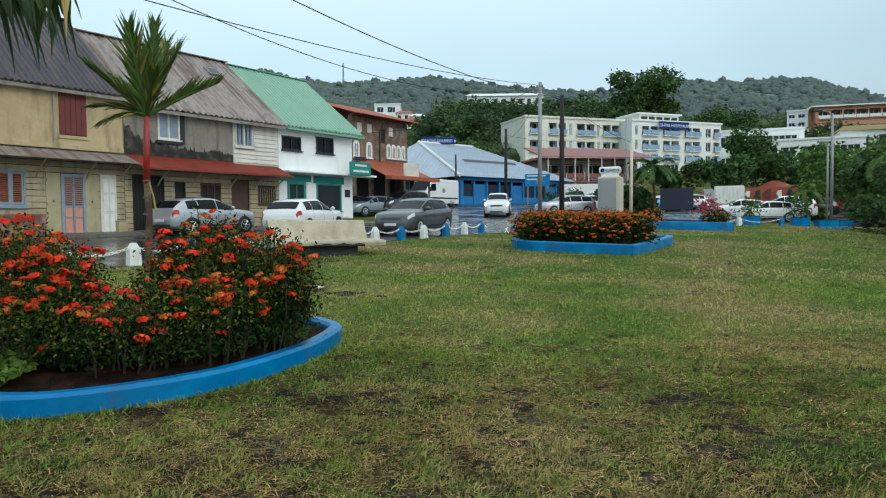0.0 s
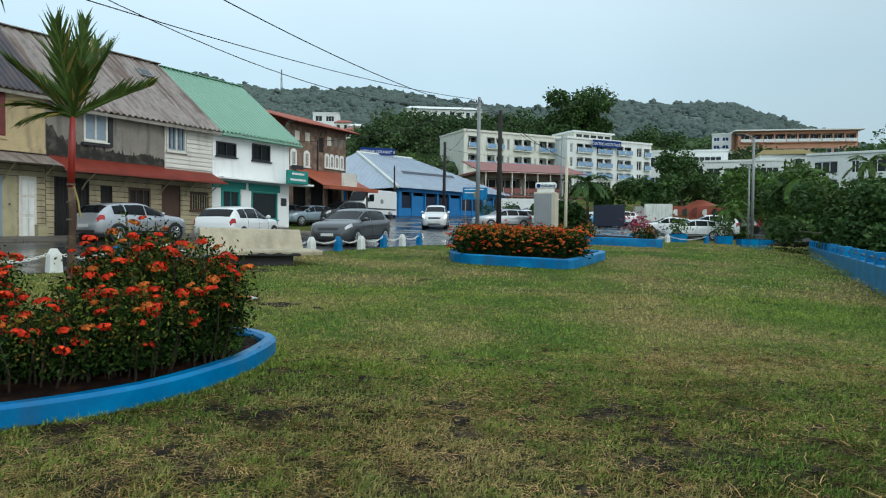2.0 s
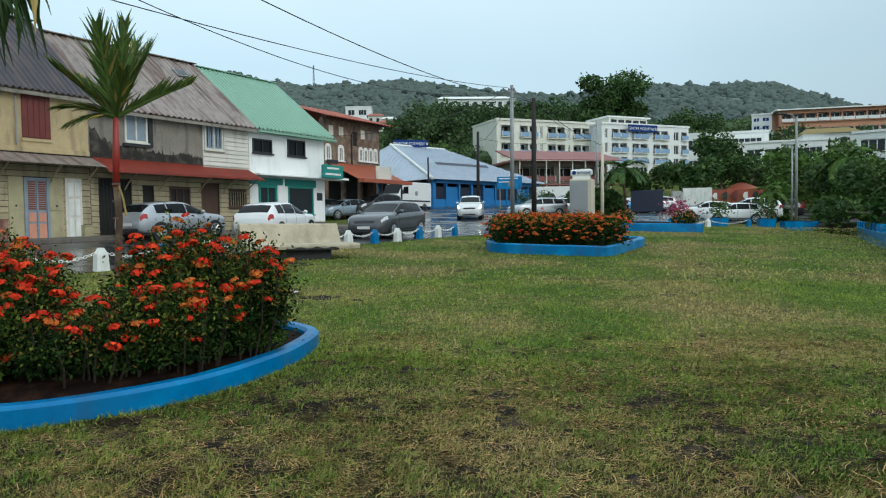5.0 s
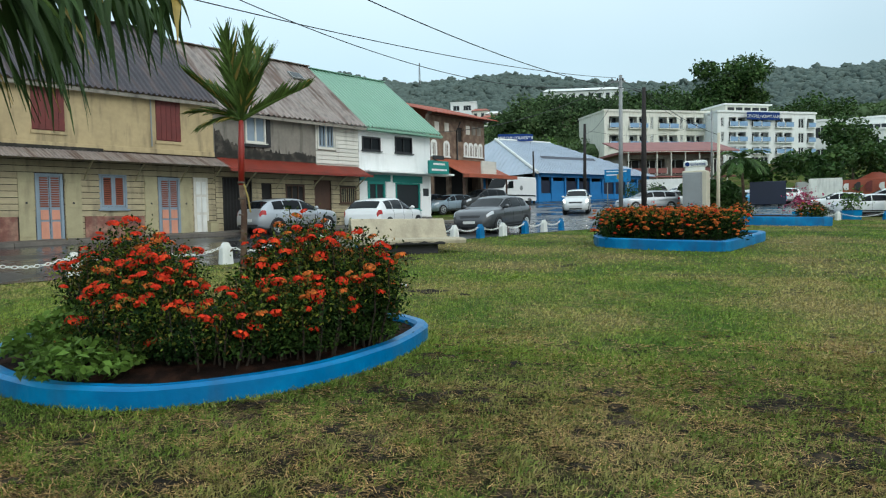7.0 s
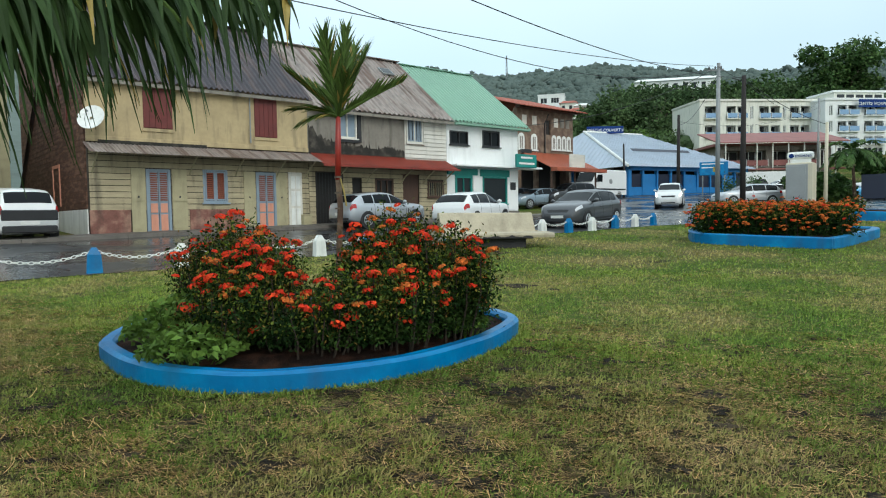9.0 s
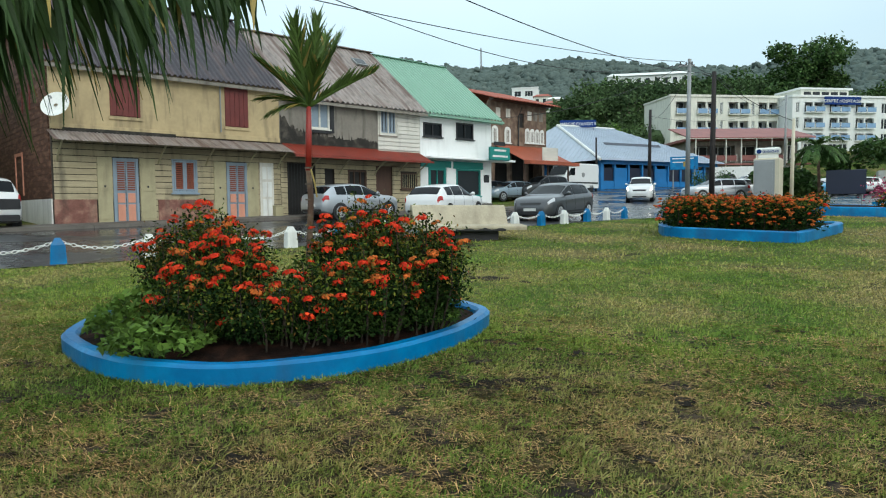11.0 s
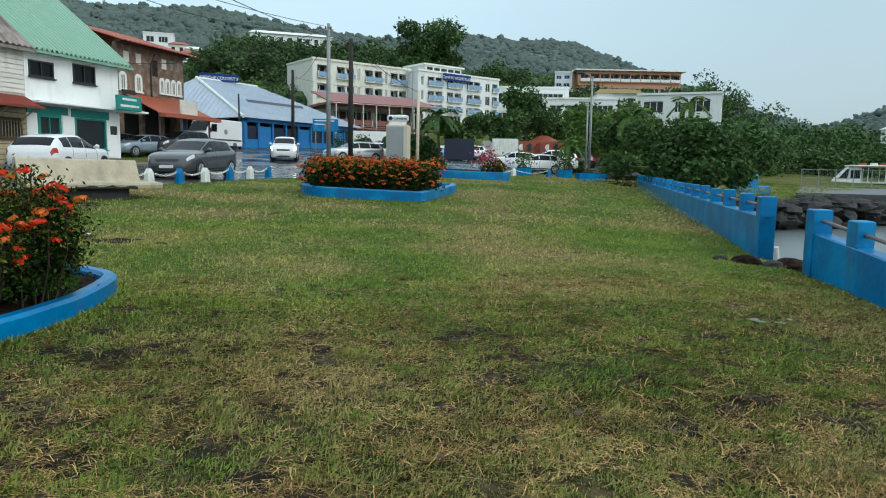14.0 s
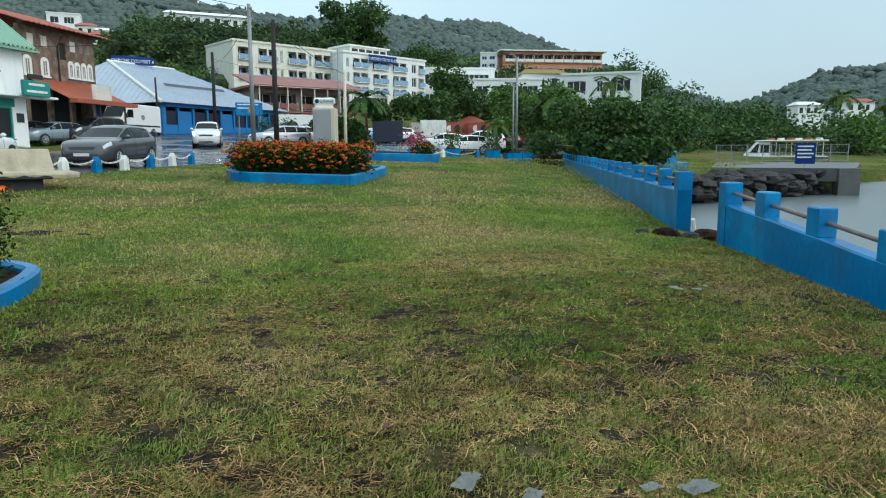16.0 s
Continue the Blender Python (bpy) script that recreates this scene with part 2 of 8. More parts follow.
M_ORTIN = mat("orange_tin", (0.34, 0.085, 0.042), 0.5, 0.1, vary=0.2, scale=1.2, dirt=0.2)
M_BROWNW = mat("brown_brickwork", (0.16, 0.105, 0.075), 0.85, vary=0.45, scale=3, color2=(0.20, 0.145, 0.105), bump=0.4, dirt=0.3)
M_BROWNSIDE = mat("rusty_cladding", (0.085, 0.034, 0.018), 0.75, vary=0.4, scale=2, color2=(0.14, 0.07, 0.045), bump=0.3, stretch=(1, 1, 4))
# near black: the shade of unlit rooms put into the colour
M_ROOMSHADE = mat("unlit_room_shade", (0.018, 0.017, 0.016), 0.8, vary=0.3, scale=2)
M_WOODD = mat("brown_door_wood", (0.07, 0.034, 0.02), 0.6, vary=0.25, scale=3, stretch=(4, 4, 0.5))
M_GLASS = glass("window_glass", (0.025, 0.03, 0.034), 0.15)
M_CARGLASS = mat("car_glass", (0.008, 0.010, 0.012), 0.05, vary=0.1, scale=2, spec=0.14)
M_BLUEROOF = mat("silver_blue_tin", (0.44, 0.50, 0.58), 0.38, 0.3, vary=0.1, scale=0.4, stretch=(1, 1, 1), dirt=0.2)
M_MKBLUE = mat("market_blue_paint", (0.012, 0.16, 0.42), 0.5, vary=0.15, scale=1, dirt=0.15)
M_SIGNBLUE = mat("sign_blue", (0.015, 0.042, 0.17), 0.8, vary=0.08, scale=2, spec=0.1)
M_HOSP = mat("hospital_cream_render", (0.66, 0.66, 0.58), 0.7, vary=0.06, scale=0.3, dirt=0.3)
M_HOSPW = mat("hospital_white_render", (0.72, 0.74, 0.72), 0.7, vary=0.05, scale=0.3, dirt=0.15)
M_BALC = mat("pale_blue_balcony", (0.20, 0.33, 0.50), 0.6, vary=0.1, scale=1)
M_ORANGE = mat("orange_render", (0.50, 0.25, 0.15), 0.7, vary=0.1, scale=0.5)
M_REDROOF = mat("clay_red_roof", (0.32, 0.075, 0.04), 0.6, vary=0.2, scale=1.0, dirt=0.2)
M_MAUVE = mat("faded_red_tin", (0.24, 0.09, 0.08), 0.6, vary=0.25, scale=0.7)
M_POLEG = mat("grey_metal_pole", (0.26, 0.27, 0.27), 0.5, 0.4, vary=0.12, scale=2)
M_POLEB = mat("dark_wood_pole", (0.018, 0.014, 0.013), 0.8, vary=0.3, scale=3, stretch=(3, 3, 0.3), bump=0.3)
M_WIRE = mat("black_cable", (0.012, 0.012, 0.013), 0.6)
M_DECK = mat("wet_dark_concrete", (0.075, 0.075, 0.075), 0.4, vary=0.3, scale=0.8, bump=0.3, dirt=0.3)
M_STELE = mat("cream_panel", (0.55, 0.50, 0.38), 0.55, vary=0.07, scale=1.5, dirt=0.1)
M_STGREY = mat("grey_panel", (0.30, 0.31, 0.31), 0.4, 0.2, vary=0.07, scale=1.5)
M_BARK = mat("bark", (0.12, 0.095, 0.07), 0.9, vary=0.3, scale=5, bump=0.5)
M_STEM = mat("shrub_stem", (0.03, 0.02, 0.012), 0.9, vary=0.3, scale=6)
M_PALMBARK = mat("palm_bark", (0.09, 0.05, 0.03), 0.85, vary=0.35, scale=6, bump=0.5, color2=(0.14, 0.10, 0.06))
M_RED_SHAFT = mat("red_crownshaft", (0.26, 0.022, 0.014), 0.45, vary=0.2, scale=5)
M_IXLEAF = mat("ixora_leaf", (0.011, 0.028, 0.006), 0.6, vary=0.3, scale=4, rnd=0.6, trans=0.05, color2=(0.026, 0.048, 0.009), spec=0.06)
M_IXYOUNG = mat("ixora_young_leaf", (0.105, 0.14, 0.018), 0.6, vary=0.3, scale=4, rnd=0.6, trans=0.1, color2=(0.12, 0.07, 0.016), spec=0.1)
M_FLOWER = mat("ixora_flower", (0.60, 0.035, 0.014), 0.55, vary=0.25, scale=9, rnd=0.3, trans=0.1, color2=(0.66, 0.065, 0.016), spec=0.08)
M_FLOWERO = mat("ixora_flower_orange", (0.50, 0.125, 0.025), 0.55, vary=0.35, scale=9, rnd=0.45, trans=0.1, spec=0.08)
M_WEED = mat("bright_weed_leaf", (0.10, 0.17, 0.03), 0.6, vary=0.3, scale=4, rnd=0.5, trans=0.2, spec=0.12)
M_PALMLEAF = mat("palm_leaflet", (0.075, 0.125, 0.026), 0.6, vary=0.3, scale=5, rnd=0.35, trans=0.25, color2=(0.075, 0.12, 0.03), spec=0.2)
M_PALMY = mat("yellowed_leaflet", (0.30, 0.22, 0.05), 0.55, vary=0.25, scale=5, rnd=0.3, trans=0.2)
M_PALMDARK = mat("dark_frond_leaflet", (0.034, 0.066, 0.018), 0.6, vary=0.3, scale=4, rnd=0.35, trans=0.18, spec=0.2)
M_LEAF = mat("tree_leaf", (0.042, 0.090, 0.022), 0.6, vary=0.3, scale=0.8, rnd=0.45, trans=0.15, color2=(0.06, 0.10, 0.026), spec=0.2)
M_LEAFL = mat("light_tree_leaf", (0.07, 0.13, 0.022), 0.6, vary=0.3, scale=0.8, rnd=0.4, trans=0.18, spec=0.2)
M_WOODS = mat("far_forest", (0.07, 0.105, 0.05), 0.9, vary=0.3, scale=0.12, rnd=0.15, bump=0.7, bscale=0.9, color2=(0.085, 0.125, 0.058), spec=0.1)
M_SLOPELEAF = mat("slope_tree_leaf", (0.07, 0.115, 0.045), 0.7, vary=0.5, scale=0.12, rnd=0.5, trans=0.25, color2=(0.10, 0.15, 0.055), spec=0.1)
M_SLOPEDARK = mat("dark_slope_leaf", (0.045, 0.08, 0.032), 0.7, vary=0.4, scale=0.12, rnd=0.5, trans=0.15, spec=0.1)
# ridge forest and hill scrub: paler, bluer green with haze put into the colour
M_WOODSFAR = mat("haze_tinted_ridge_forest", (0.098, 0.128, 0.115), 0.9, vary=0.2, scale=0.03, rnd=0.06, bump=0.25, bscale=0.6, spec=0.1)
M_HILL = mat("haze_tinted_scrub", (0.085, 0.112, 0.095), 0.9, vary=0.35, scale=0.05, bump=1.0, bscale=0.3)
M_SEA = mat("grey_sea", (0.13, 0.155, 0.16), 0.3, vary=0.06, scale=0.3, bump=0.6, bscale=2.2)
M_ROCK = mat("dark_boulder", (0.016, 0.015, 0.015), 0.75, vary=0.4, scale=2, bump=0.6, rnd=0.3)
M_TYRE = mat("tyre", (0.015, 0.015, 0.016), 0.8, vary=0.2, scale=6)
M_RIM = mat("alloy_rim", (0.45, 0.46, 0.47), 0.35, 0.8, vary=0.1, scale=6)
M_BLACKP = mat("black_plastic", (0.018, 0.018, 0.02), 0.5, vary=0.2, scale=5)
M_PLATE = mat("plate_white", (0.65, 0.65, 0.62), 0.5, vary=0.05, scale=8)
M_LAMPG = mat("lamp_lens", (0.55, 0.57, 0.6), 0.12, vary=0.05, scale=5, spec=0.8)
M_TAIL = mat("tail_lens", (0.35, 0.012, 0.012), 0.2, vary=0.1, scale=5)
M_LIT = glow("lit_headlamp", (1.0, 0.93, 0.78), 7.0)
M_RUSTPIPE = mat("rusty_pipe", (0.19, 0.165, 0.155), 0.7, 0.3, vary=0.3, scale=6)
M_STEEL = mat("galvanised", (0.42, 0.44, 0.45), 0.4, 0.6, vary=0.1, scale=4)
M_SCREEN = mat("dark_blue_screen", (0.010, 0.014, 0.035), 0.3, vary=0.1, scale=1)
M_MAGENTA = mat("bougainvillea", (0.35, 0.03, 0.10), 0.55, vary=0.3, scale=6, rnd=0.3, trans=0.2)
M_PLASTIC = mat("thin_plastic_film", (0.36, 0.38, 0.36), 0.3, vary=0.2, scale=8, trans=0.6)
PAINTS = {k: mat("car_paint_" + k, c, 0.28, mt, vary=0.04, scale=2, coat=0.6) for k, c, mt in (
    ("white", (0.72, 0.73, 0.73), 0.0), ("silver", (0.42, 0.44, 0.47), 0.5), ("grey", (0.075, 0.078, 0.085), 0.4), ("black", (0.018, 0.019, 0.021), 0.2),
    ("bluegrey", (0.22, 0.28, 0.33), 0.4), ("navy", (0.05, 0.065, 0.09), 0.3), ("skyblue", (0.03, 0.25, 0.45), 0.1), ("champagne", (0.34, 0.33, 0.30), 0.4))}


# ---- mesh building ----
rng = random.Random(7)
nrng = np.random.default_rng(7)


class Mesh:
    """Collects faces of one part."""

    def __init__(self):
        self.v, self.f, self.mi = [], [], []

    def face(self, pts):
        k = len(self.v)
        self.v += [tuple(p) for p in pts]
        self.f.append(tuple(range(k, k + len(pts))))
        return self

    def box(self, x0, x1, y0, y1, z0, z1, ch=0.0):
        if not ch:
            k = len(self.v)
            self.v += [(x, y, z) for z in (z0, z1) for y in (y0, y1) for x in (x0, x1)]
            self.f += [tuple(k + i for i in q) for q in ((0, 2, 3, 1), (4, 5, 7, 6), (0, 1, 5, 4), (2, 6, 7, 3), (0, 4, 6, 2), (1, 3, 7, 5))]
            return self
        c = ch
        return self.loft([[(x0 + c, y0 + c), (x1 - c, y0 + c), (x1 - c, y1 - c), (x0 + c, y1 - c)],
                          [(x0, y0), (x1, y0), (x1, y1), (x0, y1)], [(x0, y0), (x1, y0), (x1, y1), (x0, y1)],
                          [(x0 + c, y0 + c), (x1 - c, y0 + c), (x1 - c, y1 - c), (x0 + c, y1 - c)]], [z0, z0 + c, z1 - c, z1])

    def loft(self, rings, zs):
        return self.rings([[(x, y, z) for x, y in r] for r, z in zip(rings, zs)])

    def rings(self, rings, caps=True, closed=True):
        k, n = len(self.v), len(rings[0])
        for r in rings:
            self.v += [tuple(p) for p in r]
        for i in range(len(rings) - 1):
            for j in range(n if closed else n - 1):
                a, b = k + i * n + j, k + i * n + (j + 1) % n
                self.f.append((a, b, b + n, a + n))
        if caps:
            self.f.append(tuple(k + j for j in reversed(range(n))))
            self.f.append(tuple(k + (len(rings) - 1) * n + j for j in range(n)))
        return self

    def tube(self, pts, radii, n=8, caps=True):
        pts = [Vector(p) for p in pts]
        if not isinstance(radii, (list, tuple)):
            radii = [radii] * len(pts)
        rings = []
        for i, p in enumerate(pts):
            d = (pts[min(i + 1, len(pts) - 1)] - pts[max(i - 1, 0)]).normalized()
            a = d.cross(Vector((0, 0, 1)) if abs(d.z) < 0.9 else Vector((1, 0, 0))).normalized()
            b = d.cross(a)
            rings.append([p + (a * math.cos(t) + b * math.sin(t)) * radii[i] for t in [2 * math.pi * j / n for j in range(n)]])
        return self.rings(rings, caps)

    def extrude(self, poly, y0, y1):
        """A polygon in x, z drawn out along y."""
        return self.rings([[(x, y0, z) for x, z in poly], [(x, y1, z) for x, z in poly]])

    def data(self, name, material, smooth=False):
        me = bpy.data.meshes.new(name)
        me.from_pydata(self.v, [], self.f)
        if smooth:
            me.polygons.foreach_set("use_smooth", [True] * len(self.f))
        me.materials.append(material)
        me.update()
        return me


def part(name, mesh, material, parent=None, label="", smooth=False):
    ob = new(name, mesh.data(name, material, smooth) if isinstance(mesh, Mesh) else mesh)
    if parent:
        ob.parent = parent
    return tagged(ob, label)


def thing(name, label, category, m=None, group="", kind=""):
    ob = new(name)
    ob.empty_display_size = 0.2
    if m is not None:
        ob.matrix_basis = m
    return tagged(ob, label, category, group, kind)


def quads_mesh(name, centres, du, dv, material, bend=None):
    """Many loose four-sided leaves: centre, half length and half width vectors (arrays n x 3)."""
    c, u, v = (np.asarray(a, float) for a in (centres, du, dv))
    n = len(c)
    p = np.empty((n, 4, 3))
    p[:, 0], p[:, 1], p[:, 2], p[:, 3] = c - u, c + v, c + u, c - v
    if bend is not None:
        p[:, 2] += bend
        p[:, 0] += bend
    me = bpy.data.meshes.new(name)
    me.vertices.add(4 * n)
    me.vertices.foreach_set("co", p.reshape(-1))
    me.loops.add(4 * n)
    me.loops.foreach_set("vertex_index", np.arange(4 * n, dtype=np.int32))
    me.polygons.add(n)
    me.polygons.foreach_set("loop_start", np.arange(0, 4 * n, 4, dtype=np.int32))
    me.materials.append(material)
    me.update()
    me.validate()
    return me


def unit(a):
    return a / np.maximum(np.linalg.norm(a, axis=1, keepdims=True), 1e-9)


def leaves_at(name, pts, length, width, material, up=0.5, droop=0.0):
    """Leaves of random direction at the given places."""
    n = len(pts)
    d = nrng.normal(size=(n, 3))
    d[:, 2] = d[:, 2] * 0.7 + up
    d = unit(d)
    s = unit(np.cross(d, nrng.normal(size=(n, 3))))
    k = nrng.uniform(0.7, 1.3, (n, 1))
    bend = np.zeros((n, 3))
    bend[:, 2] = -droop * k[:, 0] * length
    return quads_mesh(name, pts, d * length * 0.5 * k, s * width * 0.5 * k, material, bend)


# ---- the lie of the land ----
SEA_Z = -0.95
WALL_A, WALL_B = Vector((25.0, 36.9)), Vector((8.35, 8.75))
WALL_C, WALL_D = Vector((8.0, 7.5)), Vector((5.3, 1.5))


def plane_z(x, y):
    return 0.0384 * y - 0.02 * x + 0.028 * max(0.0, y - 45)


def shore_x(y):
    """The edge of the lawn towards the sea."""
    pts = [(-60, -22.0), (1.5, 5.45), (7.5, 8.15), (8.75, 8.55), (20, 15.3), (23, 17.6), (25.5, 24), (27, 30), (29, 36), (32, 45), (37, 60), (44, 90), (60, 140), (80, 200)]
    for (ya, xa), (yb, xb) in zip(pts, pts[1:]):
        if y <= yb:
            return xa + (xb - xa) * (y - ya) / (yb - ya)
    return 999


def land_z(x, y):
    z = plane_z(x, min(y, 78))
    if y > 78:
        rise = 0.16 * (y - 78) * min(1, (y - 78) / 40)
        z = z + min(rise, 21 + 0.03 * y) * max(0.0, min(1.0, (46 - math.degrees(math.atan2(x, y))) / 6))
    near = max(0.0, 1 - max(0.0, 8.35 + (y - 8.75) * 0.5915 - x) / 6)
    z -= 0.45 * near * min(1, max(0, (y - 10) / 27)) * (y < 42)
    if x > shore_x(y) + 0.12:
        z = min(z, SEA_Z - 1.2)
    return z


def sheet(name, xs, ys, zf, material):
    m = Mesh()
    m.v = [(x, y, zf(x, y)) for y in ys for x in xs]
    w = len(xs)
    m.f = [(j * w + i, j * w + i + 1, (j + 1) * w + i + 1, (j + 1) * w + i) for j in range(len(ys) - 1) for i in range(w - 1)]
    return part(name, m, material)


xs = [-900, -400, -200, -120, -80, -50, -30, -20] + [round(-14 + 0.5 * i, 3) for i in range(90)] + [33, 36, 40, 45, 50, 60, 75, 95, 120, 160, 220, 300, 450, 900]
ys = [-900, -300, -100, -40, -20, -10, -5] + [round(-2 + 0.5 * i, 3) for i in range(95)] + [50, 55, 60, 65, 70, 75, 78, 85, 92, 100, 110, 120, 135, 150, 180, 230, 300, 400, 600, 900]
tagged(sheet("ground", xs, ys, land_z, M_LAWN), "patchy mown lawn with straw and bare wet earth", "lawn", kind="structure")
sea = Mesh().box(-30, 900, -900, 400, SEA_Z - 0.4, SEA_Z)
tagged(part("water", sea, M_SEA), "calm grey harbour water with small ripples", "sea", kind="structure")


def strip(name, left, right, lift, material, label, category, step=1.0):
    """A paved sheet between two lines of the plan, laid on the land."""
    m = Mesh()
    n = len(left)
    for (ax, ay), (bx, by) in zip(left, right):
        for k in range(9):
            x, y = ax + (bx - ax) * k / 8, ay + (by - ay) * k / 8
            m.v.append((x, y, plane_z(x, y) + lift))
    for i in range(n - 1):
        for k in range(8):
            a = i * 9 + k
            m.f.append((a, a + 1, a + 10, a + 9))
    return tagged(part(name, m, material), label, category, kind="structure")


# the street runs along the houses and opens to the market square and car park
HO = Vector((-15.93, 20.5, 0))
HU, HN = Vector((0.586, 0.810, 0)), Vector((-0.810, 0.586, 0))
HOUSE = Matrix(((HU.x, HN.x, 0, HO.x), (HU.y, HN.y, 0, HO.y), (0, 0, 1, 0), (0, 0, 0, 1)))


# the brown house stands further back, at the far end of the row
HOUSE_BACK = Matrix.Translation((0, 0, 1.6)) @ Matrix.Diagonal((1.38, 1.38, 1.38, 1)) @ Matrix.Translation((0, 0, -1.6)) @ HOUSE


def h2w(u, v):
    p = HO + HU * u + HN * v
    return p.x, p.y


kerb_line = [(-22, -4), (-14.5, 4.5), (-10.1, 10.1), (-8.8, 11.5), (-6.9, 14.4), (-4.6, 18.6), (-2.2, 22.7), (-0.4, 25.3), (1.9, 28.4), (5.5, 31.5), (9, 33.5)]
house_line = [h2w(u, -1.2) for u in (-34, -22, -12, -7, -2, 4, 9, 14, 19, 22, 25)]
strip("road", house_line, kerb_line, 0.012, M_ROAD, "wet dark asphalt street with puddles", "road")
strip("road", [(1.3, 38.4), (-2, 45), (-8, 55), (-14, 78)], [(9, 33.5), (13, 45), (16, 55), (20, 78)], 0.014, M_ROAD, "wet dark asphalt square before the market", "road")
strip("road", [(9, 33.5), (13, 45), (16, 55), (20, 78)], [(22, 46), (34, 48), (44, 55), (50, 78)], 0.016, M_ROAD, "wet asphalt car park", "road")
strip("road", [h2w(u, -1.2) for u in (25, 25.5)], [(9, 33.5), (9.5, 34.5)], 0.010, M_ROAD, "wet dark asphalt street", "road")
pm = Mesh()
for a, b in zip(range(-34, 26, 3), range(-31, 29, 3)):
    pts = [h2w(a + 0.01, -1.3), h2w(b - 0.01, -1.3), h2w(b - 0.01, 0.05), h2w(a + 0.01, 0.05)]
    pm.rings([[(x, y, plane_z(x, y) - 0.1) for x, y in pts], [(x, y, plane_z(x, y) + 0.12) for x, y in pts]])
tagged(part("pavement", pm, M_PAVE), "narrow worn concrete pavement along the houses", "pavement", kind="structure")


# ---- houses along the street (in house_frame: x along the street, y into the house, z up) ----
def corrugated(mesh, u0, u1, ya, za, yb, zb, pitch=0.19, depth=0.055, thick=0.03, skew=0.0):
    """A ribbed tin sheet from the eave (ya, za) to the ridge (yb, zb)."""
    n = max(2, int((u1 - u0) / pitch))
    top, run = [], []
    for i in range(n * 4 + 1):
        u = u0 + (u1 - u0) * i / (n * 4)
        run.append((u, depth if i % 4 == 1 else (depth if i % 4 == 2 else 0)))
    k = len(mesh.v)
    for u, d in run:
        mesh.v += [(u, ya, za + d), (u + skew, yb, zb + d), (u, ya, za + d - thick), (u + skew, yb, zb + d - thick)]
    for i in range(len(run) - 1):
        a = k + 4 * i
        mesh.f += [(a, a + 4, a + 5, a + 1), (a + 2, a + 3, a + 7, a + 6), (a, a + 2, a + 6, a + 4), (a + 1, a + 5, a + 7, a + 3)]
    return mesh


def wall_with_holes(mesh, u0, u1, z0, z1, y0, y1, holes):
    """A wall slab from u0 to u1 with rectangular openings (a, b, za, zb), as one closed skin."""
    us = sorted({u for u in (u0, u1, *[h[0] for h in holes], *[h[1] for h in holes]) if u0 <= u <= u1})
    zs = sorted({z for z in (z0, z1, *[h[2] for h in holes], *[h[3] for h in holes]) if z0 <= z <= z1})
    nu, nz = len(us) - 1, len(zs) - 1
    solid = {(i, j) for i in range(nu) for j in range(nz)
             if not any(h[0] < (us[i] + us[i + 1]) / 2 < h[1] and h[2] < (zs[j] + zs[j + 1]) / 2 < h[3] for h in holes)}
    k, seen = len(mesh.v), {}

    def at(i, j, y):
        key = (i, j, y)
        if key not in seen:
            seen[key] = len(mesh.v)
            mesh.v.append((us[i], y, zs[j]))
        return seen[key]
    for i, j in sorted(solid):
        for y, turn in ((y0, 1), (y1, -1)):
            q = [at(i, j, y), at(i + 1, j, y), at(i + 1, j + 1, y), at(i, j + 1, y)]
            mesh.f.append(tuple(q[::turn]))
        for di, dj, (a, b), (c, d) in ((-1, 0, (0, 0), (0, 1)), (1, 0, (1, 1), (1, 0)), (0, -1, (1, 0), (0, 0)), (0, 1, (0, 1), (1, 1))):
            if (i + di, j + dj) not in solid:
                mesh.f.append((at(i + a, j + b, y0), at(i + c, j + d, y0), at(i + c, j + d, y1), at(i + a, j + b, y1)))
    return mesh


def planks(parent, u0, u1, z0, z1, holes, material, y0=-0.03, h=0.21, name="plank"):
    """Horizontal boards, each its own piece, broken by the openings."""
    z, r = z0, random.Random(int(u0 * 100))
    while z < z1 - 0.03:
        top = min(z + h, z1)
        cuts = [(a, b) for a, b, c, d in holes if c < (z + top) / 2 < d]
        u = u0
        for a, b in sorted(cuts) + [(u1, u1)]:
            if a - u > 0.05:
                o = r.uniform(-0.008, 0.008)
                m = Mesh()
                m.rings([[(u, y0 + o - 0.012, z + 0.012), (a, y0 + o - 0.012, z + 0.012), (a, 0, z + 0.012), (u, 0, z + 0.012)],
                         [(u, y0 + o + 0.01, top - 0.010), (a, y0 + o + 0.01, top - 0.010), (a, 0, top - 0.010), (u, 0, top - 0.010)]])
                part(name, m, material, parent)
            u = b
        z = top


def frame_ring(u0, u1, z0, z1, t, ya, yb):
    """One closed rectangular frame of width t."""
    out, inn = [(u0, z0), (u1, z0), (u1, z1), (u0, z1)], [(u0 + t, z0 + t), (u1 - t, z0 + t), (u1 - t, z1 - t), (u0 + t, z1 - t)]
    return Mesh().rings([[(u, y, z) for u, z in lp] for lp, y in ((out, ya), (inn, ya), (inn, yb), (out, yb), (out, ya))], False)


